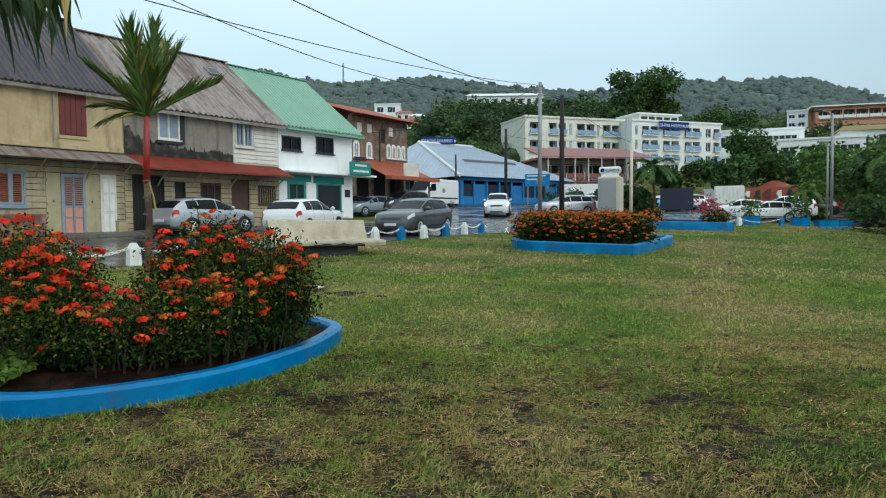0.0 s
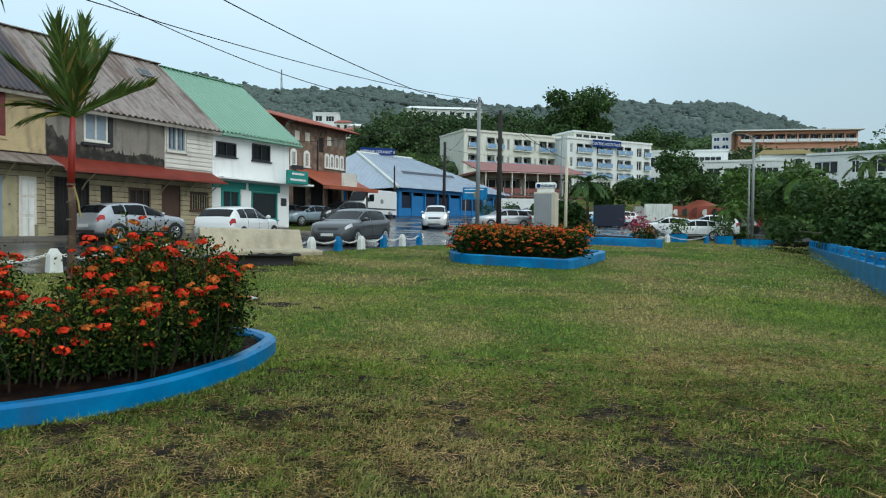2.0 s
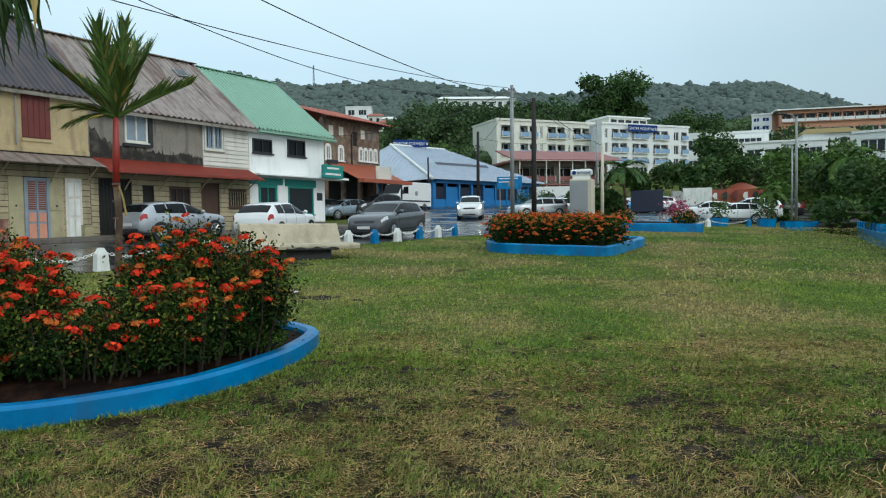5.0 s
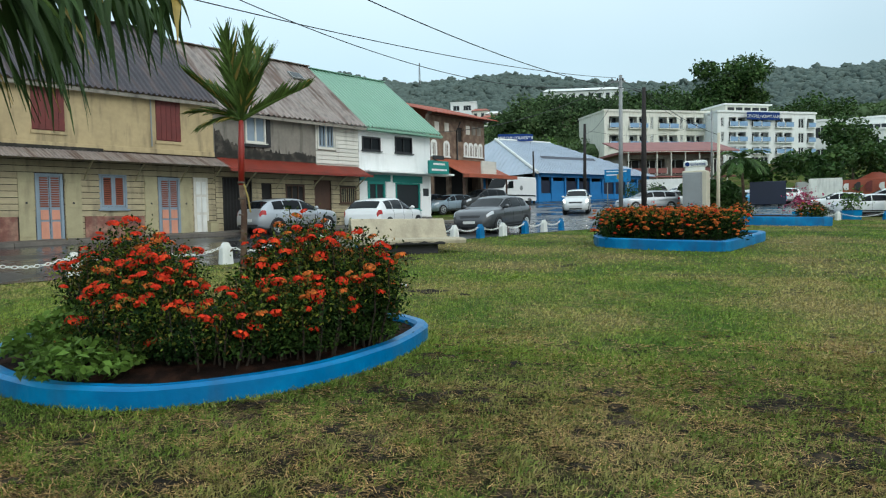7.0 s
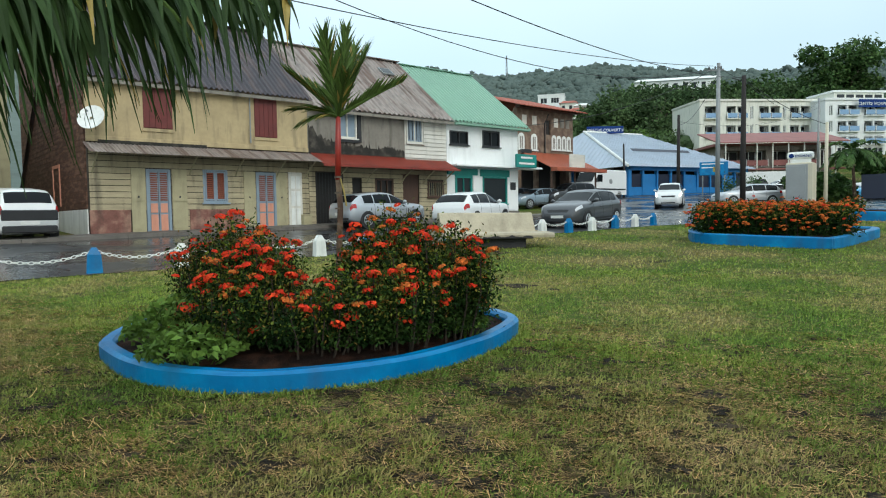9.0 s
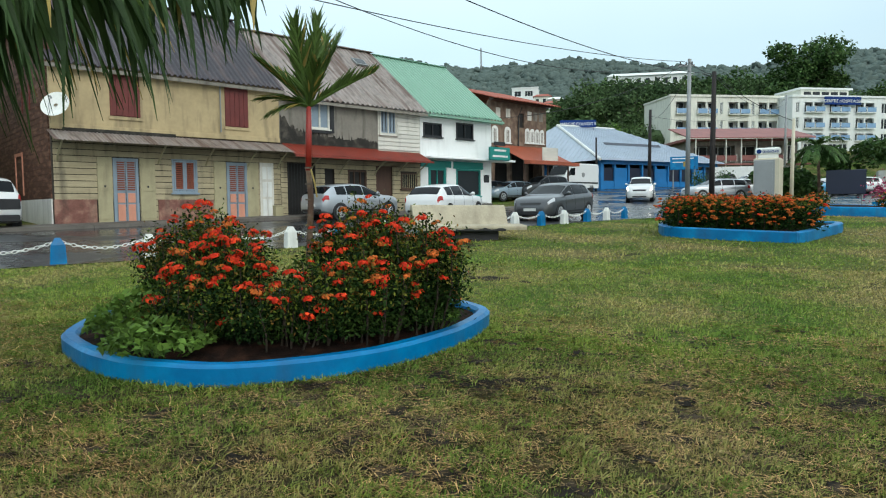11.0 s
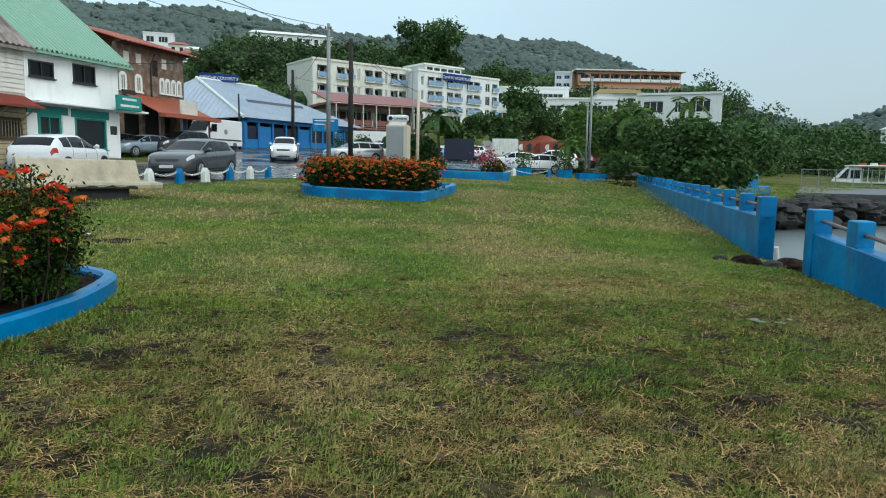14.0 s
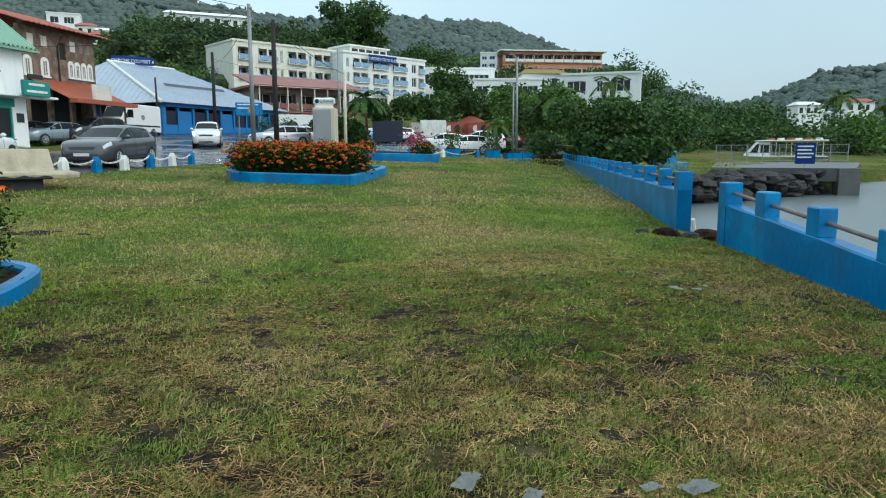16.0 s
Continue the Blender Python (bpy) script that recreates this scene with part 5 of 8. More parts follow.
# ---- bollards with chain ----
boll_blue = Mesh().loft([[(-0.15, -0.1), (0.15, -0.1), (0.15, 0.1), (-0.15, 0.1)], [(-0.14, -0.09), (0.14, -0.09), (0.14, 0.09), (-0.14, 0.09)],
                         [(-0.12, -0.08), (0.12, -0.08), (0.12, 0.08), (-0.12, 0.08)], [(-0.045, -0.05), (0.045, -0.05), (0.045, 0.05), (-0.045, 0.05)]], [-0.1, 0.02, 0.36, 0.5])
line = [(-13.2, 6.2), (-11.95, 7.9), (-10.8, 9.4), (-9.72, 10.86), (-8.59, 11.98), (-7.65, 13.25), (-6.77, 14.66), (-6.05, 16.0), (-5.35, 17.4), (-4.6, 18.8), (-3.8, 20.2), (-3.05, 21.6),
        (-2.31, 22.87), (-1.47, 23.65), (-0.7, 24.75), (0.12, 26.3), (0.89, 27.5), (1.65, 28.65)]
link = Mesh()
n = 10
ring = [[(math.cos(a) * (0.03 + 0.009 * math.cos(b)) * (1.5 if True else 1), math.sin(a) * (0.03 + 0.009 * math.cos(b)), 0.009 * math.sin(b)) for b in [2 * math.pi * j / 5 for j in range(5)]] for a in [2 * math.pi * i / n for i in range(n)]]
link.rings(ring + [ring[0]], False)
link_data = link.data("link", M_WHITE)


def chain_between(p, q, sag):
    t = thing("chain", "white painted chain sagging between two bollards", "chain", group="bollard chains")
    p, q = Vector(p), Vector(q)
    m = max(6, int((q - p).length / 0.085))
    for i in range(m + 1):
        f = i / m
        s = p.lerp(q, f) - Vector((0, 0, sag * 4 * f * (1 - f)))
        dv = (q - p) + Vector((0, 0, -sag * 4 * (1 - 2 * f)))
        ob = part("link", link_data, None, t)
        ob.matrix_basis = Matrix.Translation(s) @ dv.to_track_quat("X", "Z").to_matrix().to_4x4() @ pose(0, 0, 0, 90 * (i % 2) + 20)


blue_data, white_data = boll_blue.data("bollard", M_BLUE), boll_blue.data("bollard", M_WHITE)
tops = []
for i, (x, y) in enumerate(line):
    nx = line[min(i + 1, len(line) - 1)]
    pv = line[max(i - 1, 0)]
    a = math.degrees(math.atan2(nx[1] - pv[1], nx[0] - pv[0]))
    is_blue = i % 2 == 1
    ob = new("bollard", blue_data if is_blue else white_data)
    ob.matrix_basis = pose(x, y, plane_z(x, y), 0, 0, a + rng.uniform(-6, 6))
    tagged(ob, "blue painted concrete bollard at the lawn's edge" if is_blue else "white painted concrete bollard at the lawn's edge", "bollard", "bollards")
    tops.append((x, y, plane_z(x, y) + 0.44))
for a, b in zip(tops[1:], tops[2:]):
    chain_between(a, b, 0.17)


# ---- concrete bench made like a road barrier ----
def bench():
    a, b = Vector((-4.35, 16.75)), Vector((-2.05, 18.15))
    d = (b - a).normalized()
    c = (a + b) / 2
    m = Matrix(((d.x, -d.y, 0, c.x), (d.y, d.x, 0, c.y), (0, 0, 1, plane_z(c.x, c.y)), (0, 0, 0, 1))) @ pose(0, 0.25, 0, 0, 0.6, 0)
    t = thing("concrete_bench", "heavy cracked concrete bench on a dark base on the lawn", "bench", m)
    L = 1.32
    back = [(-0.30, 0.40), (-0.07, 0.90), (-0.03, 0.93), (0.05, 0.93), (0.09, 0.90), (0.30, 0.40), (0.22, 0.38), (0.05, 0.78), (-0.05, 0.78), (-0.22, 0.38)]
    rings = []
    for i in range(13):
        x = -L + 2 * L * i / 12
        rings.append([(x, y + 0.006 * noise.noise((x * 3, y * 9, z * 5)), z + 0.008 * noise.noise((x * 3, z * 9, 1))) for y, z in back])
    part("backrest", Mesh().rings(rings), M_CONC, t, "inclined hollow concrete backrest")
    for sg in (-1, 1):
        seat = [(sg * 0.24, 0.30), (sg * 0.72, 0.27), (sg * 0.74, 0.34), (sg * 0.72, 0.39), (sg * 0.26, 0.43)]
        part("seat", Mesh().rings([[(x, y, z + 0.006 * noise.noise((x * 4, y * 5, 2))) for y, z in seat] for x in [-L - 0.05 + (2 * L + 0.4) * i / 10 for i in range(11)]]), M_CONC, t)
    part("base", Mesh().box(-0.95, 0.95, -0.5, 0.5, -0.12, 0.3, 0.03), M_DARKC, t, "dark recessed base")
    part("broken_edge", Mesh().rings([[(x, -0.745, 0.26), (x, -0.715, 0.24), (x, -0.5, 0.285), (x, -0.75, 0.34 - 0.05 * abs(math.sin(x * 7)))] for x in [-0.35 + 0.1 * i for i in range(15)]]), M_DARKC, t)


bench()


# ---- blue sea wall ----
def sea_wall(a, b, za, zb, n_bays, label, open_end):
    d = (b - a)
    ln = d.length
    d = d.normalized()
    t = thing("sea_wall", label, "wall", Matrix(((d.x, -d.y, 0, a.x), (d.y, d.x, 0, a.y), (0, 0, 1, 0), (0, 0, 0, 1))), group="sea wall")
    k = lambda x: za + (zb - za) * x / ln
    m = Mesh()
    rows = []
    for i in range(n_bays * 3 + 1):
        x = ln * i / (n_bays * 3)
        z = k(x) + 0.012 * noise.noise((x * 0.9, 3, 0))
        rows.append([(x, -0.11, -2.2), (x, -0.11, z - 0.34), (x, -0.09, z - 0.32), (x, 0.09, z - 0.32), (x, 0.11, z - 0.34), (x, 0.11, -2.2)])
    part("parapet", Mesh().rings(rows), M_BLUE, t)
    for i in range(n_bays + 1):
        x = ln * i / n_bays
        w = 0.13
        x = min(max(x, w), ln - w)
        z = k(x) + rng.uniform(-0.015, 0.015)
        low = 2.0 if i == open_end * n_bays else 0.345
        half = 0.125 if low > 1 else 0.105
        part("post", Mesh().box(x - w, x + w, -half, half, z - low, z, 0.015), M_BLUE, t)
        if i < n_bays:
            x2 = ln * (i + 1) / n_bays
            part("rail", Mesh().tube([(x + 0.05, 0, k(x) - 0.16), (x2 - 0.05, 0, k(x2) - 0.16)], 0.027, 8), M_RUSTPIPE, t, "weathered grey pipe rail", smooth=True)
    return t


sea_wall(WALL_B, WALL_A, 1.2, 1.36, 20, "long bright blue sea wall with posts and pipe rail", 0)
sea_wall(WALL_D, WALL_C, 0.62, 1.1, 5, "bright blue sea wall with pipe rail beyond the gap", 1)
gp = thing("broken_pipe", "bent white plastic pipe end in the wall gap", "pipe")
part("pipe", Mesh().tube([(8.3, 8.45, -0.3), (8.28, 8.42, 0.2), (8.22, 8.4, 0.42)], 0.035, 8), M_WHITE, gp)
for k, (x, y, s) in enumerate(((7.75, 8.5, 0.22), (7.95, 8.15, 0.16), (8.1, 7.85, 0.14), (7.5, 8.8, 0.12), (8.25, 8.15, 0.25))):
    m = Mesh()
    rr = random.Random(k)
    m.rings([[(s * f * math.cos(a) * rr.uniform(0.8, 1.2), s * f * math.sin(a) * rr.uniform(0.8, 1.2), s * h) for a in [j * math.pi / 4 for j in range(8)]] for f, h in ((0.9, -0.5), (1.0, 0), (0.75, 0.3), (0.3, 0.42))])
    ob = part("stone", m, M_ROCK if k % 2 else M_EARTH, None)
    ob.matrix_basis = pose(x, y, plane_z(x, y) + 0.02, 0, 0, k * 50)
    tagged(ob, "rough broken stone at the wall gap", "stone", "stones at the gap")


# ---- cars ----
CAR_SIZE = {"hatch": (3.98, 1.72, 1.40), "mid": (4.25, 1.80, 1.46), "suv": (4.4, 1.82, 1.66), "sedan": (4.5, 1.78, 1.45), "wagon": (4.55, 1.8, 1.52), "fourby": (4.5, 1.84, 1.74)}
NOSE = [(0.50, 0.685), (0.75, 0.645), (0.9, 0.58), (0.965, 0.49), (1.0, 0.37)]
TAIL_HATCH = [(-1.0, 0.5), (-0.985, 0.62), (-0.93, 0.73), (-0.79, 0.89), (-0.70, 0.955), (-0.45, 0.99), (-0.15, 1.0), (0.02, 0.985), (0.11, 0.94), (0.44, 0.71)]
TAIL_TALL = [(-1.0, 0.48), (-0.99, 0.62), (-0.96, 0.72), (-0.87, 0.90), (-0.79, 0.965), (-0.5, 0.995), (-0.1, 1.0), (0.04, 0.98), (0.13, 0.935), (0.43, 0.72)]
TAIL_SEDAN = [(-1.0, 0.45), (-0.985, 0.6), (-0.93, 0.68), (-0.68, 0.71), (-0.6, 0.735), (-0.38, 0.94), (-0.25, 0.985), (-0.05, 1.0), (0.06, 0.98), (0.15, 0.93), (0.46, 0.70)]
CAR_WIDTH = [(-1.0, 0.78), (-0.97, 0.88), (-0.9, 0.95), (-0.75, 0.99), (-0.4, 1.0), (0.5, 1.0), (0.75, 0.98), (0.88, 0.92), (0.96, 0.79), (1.0, 0.6)]
CAR_FLOOR = [(-1.0, 0.34), (-0.9, 0.26), (-0.7, 0.2), (0.7, 0.19), (0.92, 0.2), (1.0, 0.25)]


def along(table, v):
    """A table's value, its corners rounded off."""
    return sum(float(np.interp(v + o, [p for p, _ in table], [q for _, q in table])) for o in (-0.025, -0.01, 0.0, 0.01, 0.025)) / 5


def car(kind, paint, x, y, heading, label, lit=False, z=None, group="parked cars"):
    """A road car as one skin of cross-sections, with panes and lamps let into it. heading: degrees, the way its nose points."""
    L, W, H = CAR_SIZE[kind]
    z = plane_z(x, y) + 0.016 if z is None else z
    slope = math.degrees(math.atan(0.0384 * math.sin(radians(heading)) - 0.02 * math.cos(radians(heading))))
    t = thing("car", label, "car", pose(x, y, z, 0, 0, heading) @ pose(0, 0, 0, 0, -slope, 0), group=group)
    p = PAINTS[paint]
    h, hw = L / 2, W / 2
    tall = kind in ("suv", "fourby", "wagon")
    top = (TAIL_SEDAN if kind == "sedan" else TAIL_TALL if tall else TAIL_HATCH) + NOSE

    def section(u):
        zt, w, z0 = along(top, u) * H, along(CAR_WIDTH, u) * hw, along(CAR_FLOOR, u)
        zb = min(H * (0.645 - 0.035 * u), zt - 0.035)
        k = max(0.0, min(1.0, (zt - zb - 0.035) / (0.3 * H)))
        wg, wr, ze = w * 0.925, w * (0.82 - 0.12 * k), zt - 0.02 - 0.05 * k
        m = zb - z0
        pts = [(0, z0), (w * 0.88, z0), (w * 0.975, z0 + 0.07), (w, z0 + m * 0.45), (w * 0.99, z0 + m * 0.78), (w * 0.965, zb - 0.04), (wg, zb)]
        for f in (0.25, 0.5, 0.75):
            pts.append((wg + (wr - wg) * f + 0.03 * k * math.sin(math.pi * f), zb + (ze - zb) * f))
        return pts + [(wr, ze), (wr * 0.9, zt - 0.012 - 0.02 * k), (wr * 0.5, zt - 0.003), (0, zt)]

    def skin(u, v, sg):
        pts = section(u)
        i = min(12, int(v))
        (a, b), (c, d) = pts[i], pts[i + 1]
        return Vector((u * h, sg * (a + (c - a) * (v - i)), b + (d - b) * (v - i)))

    def patch(name, u0, u1, spans, material, out=0.008, steps=7):
        """A pane let into the skin. spans: (side, height along the section) from edge to edge."""
        rg = []
        for e in range(steps):
            u = u0 + (u1 - u0) * e / (steps - 1)
            outer, inner = [], []
            for sg, v in spans:
                q = skin(u, v, sg)
                tu, tv = skin(u + 0.01, v, sg) - skin(u - 0.01, v, sg), skin(u, min(12.99, v + 0.1), sg) - skin(u, v - 0.1, sg)
                nn = tu.cross(tv).normalized()
                nn = -nn if nn.dot(Vector((q.x * 0.3, q.y, q.z - 0.5))) < 0 else nn
                outer.append(q + nn * out)
                inner.append(q - nn * 0.015)
            rg.append(outer + inner[::-1])
        return part(name, Mesh().rings(rg), material, t)
    us = sorted({round(-1 + 2 * i / 44, 4) for i in range(45)} | {-0.985, -0.97, -0.94, 0.94, 0.97, 0.985})
    rings = []
    for u in us:
        half = section(u)
        rings.append([(u * h, a, b) for a, b in half] + [(u * h, -a, b) for a, b in reversed(half[1:-1])])
    part("body", Mesh().rings(rings), p, t, smooth=True)
    over = [(-1, v) for v in (10.35, 11, 12)] + [(1, v) for v in (12.99, 12, 11, 10.35)]
    patch("windscreen", 0.135, 0.445, over, M_CARGLASS)
    a, b = (-0.60, -0.41) if kind == "sedan" else (-0.955, -0.845) if tall else (-0.925, -0.755)
    patch("rear_window", a, b, over, M_CARGLASS)
    for sg in (-1, 1):
        side = [(sg, v) for v in (6.3, 7, 8, 9, 9.75)]
        patch("side_window", 0.0, 0.385, side, M_CARGLASS)
        patch("side_window", -0.42, -0.025, side, M_CARGLASS)
        if kind != "sedan":
            patch("side_window", -0.80 if tall else -0.68, -0.445, side, M_CARGLASS)
        patch("headlight", 0.79, 0.945, [(sg, v) for v in (4.15, 4.6, 5.0, 5.7)], M_LIT if lit else M_LAMPG, 0.006)
        patch("tail_light", -0.985, -0.87, [(sg, v) for v in (3.9, 4.4, 5.0, 5.8)], M_TAIL, 0.006)
        patch("sill", -0.5, 0.5, [(sg, v) for v in (1.2, 1.9, 2.4)], M_BLACKP, 0.006, 4)
        zm = H * 0.645
        mir = Mesh().tube([(h * 0.32, sg * hw * 0.9, zm + 0.04), (h * 0.32, sg * hw * 1.05, zm + 0.09), (h * 0.31, sg * hw * 1.14, zm + 0.09)], [0.03, 0.08, 0.05], 8)
        part("mirror", mir, p, t, smooth=True)
        for dx in (0.02, -0.42):
            part("door_handle", Mesh().box(h * dx + 0.05, h * dx + 0.22, sg * hw * 0.985 - 0.012, sg * hw * 0.985 + 0.022, zm - 0.17, zm - 0.14, 0.005), p, t)
        for u in (0.37, -0.02, -0.44):
            patch("door_gap", u, u + 0.006, [(sg, v) for v in (2.3, 3, 4, 5, 5.9)], M_BLACKP, 0.003, 2)
        for dx in (0.62, -0.62):
            rad = 0.31 if not tall else 0.34
            wx = h * dx
            part("wheel_arch", Mesh().tube([(wx, sg * (hw - 0.25), rad), (wx, sg * (hw + 0.004), rad)], rad * 1.14, 20), M_BLACKP, t)
            wh = part("wheel", Mesh().tube([(wx, sg * (hw - 0.22), rad), (wx, sg * (hw - 0.0), rad)], rad * 0.55, 12), M_BLACKP, t)
            ty = Mesh()
            ty.tube([(wx, sg * (hw - 0.2), rad), (wx, sg * (hw - 0.17), rad), (wx, sg * (hw - 0.01), rad), (wx, sg * (hw + 0.012), rad)], [rad * 0.93, rad, rad, rad * 0.93], 20)
            part("tyre", ty, M_TYRE, wh)
            rm = Mesh()
            for s in range(7):
                a = 2 * math.pi * s / 7
                rm.tube([(wx, sg * (hw + 0.019), rad), (wx + rad * 0.62 * math.cos(a), sg * (hw + 0.017), rad + rad * 0.62 * math.sin(a))], 0.026, 5)
            n_ = 18
            rg = [[(wx + f * rad * math.cos(2 * math.pi * j / n_), sg * (hw + o), rad + f * rad * math.sin(2 * math.pi * j / n_)) for j in range(n_)] for f, o in ((0.72, 0.01), (0.70, 0.026), (0.60, 0.026), (0.58, 0.01))]
            rm.rings(rg, False)
            part("rim", rm, M_RIM, wh)
    patch("grille", 0.962, 0.99, [(-1, v) for v in (11.2, 12)] + [(1, v) for v in (12.99, 12, 11.2)], M_BLACKP, 0.005, 4)
    part("air_intake", Mesh().box(h - 0.05, h + 0.006, -hw * 0.5, hw * 0.5, 0.27, 0.36, 0.01), M_BLACKP, t)
    part("number_plate", Mesh().box(h + 0.002, h + 0.02, -0.26, 0.26, 0.385, 0.49), M_PLATE, t)
    part("number_plate", Mesh().box(-h - 0.018, -h - 0.001, -0.26, 0.26, 0.52, 0.63), M_PLATE, t)
    part("bumper", Mesh().box(-h - 0.012, -h + 0.08, -hw * 0.7, hw * 0.7, 0.33, 0.43, 0.02), M_BLACKP, t)
    return t


def van(x, y, heading):
    t = thing("van", "tall white panel van parked by the market", "van", pose(x, y, plane_z(x, y) + 0.02, 0, 0, heading), group="parked cars")
    prof = [(-2.7, 0.35), (-2.72, 2.35), (-2.62, 2.5), (1.0, 2.52), (1.3, 2.45), (2.05, 1.42), (2.6, 1.12), (2.7, 0.8), (2.7, 0.35)]
    rings = []
    for yy, s in ((-1.0, 0.97), (-0.93, 1.0), (0.93, 1.0), (1.0, 0.97)):
        rings.append([(px * s, yy, (pz - 0.35) * s + 0.35) for px, pz in prof])
    part("body", Mesh().rings(rings), PAINTS["white"], t)
    part("windscreen", Mesh().rings([[(1.38, -0.85, 2.3), (1.38, 0.85, 2.3), (1.99, 0.88, 1.5), (1.99, -0.88, 1.5)], [(1.44, -0.85, 2.33), (1.44, 0.85, 2.33), (2.06, 0.88, 1.52), (2.06, -0.88, 1.52)]]), M_CARGLASS, t)
    for sg in (-1, 1):
        part("side_window", Mesh().rings([[(0.75, sg * 0.985, 1.45), (1.7, sg * 0.985, 1.45), (1.35, sg * 0.985, 2.05), (0.75, sg * 0.985, 2.1)], [(0.75, sg * 1.008, 1.45), (1.7, sg * 1.008, 1.45), (1.35, sg * 1.008, 2.05), (0.75, sg * 1.008, 2.1)]]), M_CARGLASS, t)
        part("mirror", Mesh().box(1.55, 1.7, sg * 1.05 - 0.1, sg * 1.05 + 0.1, 1.4, 1.75, 0.03), M_BLACKP, t)
        part("trim", Mesh().box(-2.5, 2.3, sg * 0.995 - 0.015, sg * 0.995 + 0.015, 0.75, 0.88), M_BLACKP, t)
        part("headlight", Mesh().box(2.5, 2.69, sg * 0.75 - 0.15, sg * 0.75 + 0.15, 0.9, 1.15, 0.03), M_LAMPG, t)
        part("emblem", Mesh().tube([(-0.4, sg * 0.99, 1.5), (-0.4, sg * 1.012, 1.5)], 0.22, 14), M_POLEG, t)
        for wx in (1.75, -1.6):
            wh = part("wheel", Mesh().tube([(wx, sg * 0.75, 0.34), (wx, sg * 0.98, 0.34)], 0.2, 12), M_RIM, t)
            part("tyre", Mesh().tube([(wx, sg * 0.74, 0.34), (wx, sg * 0.77, 0.34), (wx, sg * 0.97, 0.34), (wx, sg * 1.0, 0.34)], [0.31, 0.34, 0.34, 0.31], 18), M_TYRE, wh)
    part("bumper", Mesh().box(2.55, 2.76, -0.95, 0.95, 0.35, 0.75, 0.05), M_BLACKP, t)


STREET = math.degrees(math.atan2(0.810, 0.586))
car("hatch", "silver", *h2w(8.45, -2.15), STREET + 4, "silver hatchback parked along the old houses")
car("hatch", "white", -5.45, 26.7, 73, "white hatchback parked behind the concrete bench")
car("mid", "grey", -1.15, 27.7, 246, "dark grey hatchback parked beside the bollards")
car("suv", "white", 4.1, 49.6, 262, "white car driving in with lit headlamps", lit=True, group="cars on the street")
car("fourby", "black", -2.9, 49.6, 228, "black four-wheel drive parked before the brown house")
car("hatch", "bluegrey", -5.1, 48.0, 226, "pale blue-grey hatchback parked before the awning")
car("hatch", "navy", -7.2, 49.2, 228, "dark blue car half hidden in the parking row")
van(-0.9, 61.5, 232)
car("hatch", "white", 21.6, 45.0, 172, "white hatchback parked at the lawn's far edge")
car("hatch", "white", 21.2, 48.2, 168, "white car in the car park row", group="car park row")
car("suv", "white", 24.6, 48.8, 165, "white car further along the car park row", group="car park row")
car("wagon", "black", 26.9, 50.2, 170, "dark estate car in the car park", group="car park row")
car("hatch", "champagne", 28.2, 52.5, 160, "beige car in the car park", group="car park row")
car("hatch", "white", 22.5, 62.0, 190, "white car beyond the car park lane", group="car park row")
car("hatch", "skyblue", 20.5, 60.0, 205, "small bright blue car in the car park", group="car park row")
car("sedan", "white", 17.5, 68.0, 175, "white saloon at the back of the car park", group="car park row")
car("sedan", "white", 11.4, 53.5, 185, "white saloon parked behind the poles", group="car park row")
car("suv", "white", 13.0, 57.5, 190, "white car behind the steel poles", group="car park row")
car("hatch", "white", 14.0, 62.5, 120, "white hatchback seen from behind", group="car park row")
car("wagon", "silver", 9.2, 50.5, 200, "silver car beside the planters", group="car park row")
alley_car = car("suv", "white", *h2w(-3.9, 1.2), STREET + 95, "white car with dark tailgate in the alley")
part("tailgate_panel", Mesh().box(-2.222, -2.14, -0.76, 0.76, 0.66, 0.98, 0.02), M_BLACKP, alley_car)
part("rear_skirt", Mesh().box(-2.235, -2.1, -0.74, 0.74, 0.28, 0.5, 0.03), M_BLACKP, alley_car)
for k, (x, y, c) in enumerate(((25, 74, "white"), (20, 78, "silver"), (15, 76, "grey"))):
    car("hatch", c, x, y, 160 + 30 * k, "car parked at the foot of the hill", group="car park row")


# ---- street furniture and poles ----
def pole(x, y, z1, r, material, label, extra=None, name="utility_pole"):
    z0 = land_z(x, y)
    t = thing(name, label, "pole", pose(x, y, 0), group="poles")
    part("shaft", Mesh().tube([(0, 0, z0 - 0.4), (0.02, 0, (z0 + z1) / 2), (0.05 if r > 0.1 else 0, 0, z1)], [r, r * 0.9, r * 0.72], 12), material, t, smooth=True)
    return t


gpole = pole(6.45, 44.5, 10.65, 0.15, M_POLEG, "grey steel power pole carrying cables")
part("crossarm", Mesh().box(-0.6, 0.35, -0.05, 0.05, 10.2, 10.3), M_POLEG, gpole)
for k in range(3):
    part("insulator", Mesh().tube([(-0.5 + 0.35 * k, 0, 10.3), (-0.5 + 0.35 * k, 0, 10.48)], [0.05, 0.035], 8), M_BLACKP, gpole)
bpole = pole(7.5, 42.3, 9.4, 0.17, M_POLEB, "dark brown wooden power pole carrying cables")
part("bracket", Mesh().tube([(0, 0, 9.1), (-0.6, 0, 9.3)], 0.03, 6), M_BLACKP, bpole)
mpole = pole(6.2, 65.7, 10.5, 0.17, M_POLEB, "dark wooden pole at the market corner")
pole(1.3, 64, 7.9, 0.1, M_POLEB, "thin dark pole in front of the market roof")
pole(11.1, 39.6, 6.2, 0.11, M_STELE, "cream painted pole beside the toilet cabin")
lamp = pole(26.45, 45.7, 8.6, 0.1, M_POLEG, "grey street lamp pole by the car park", name="street_lamp")
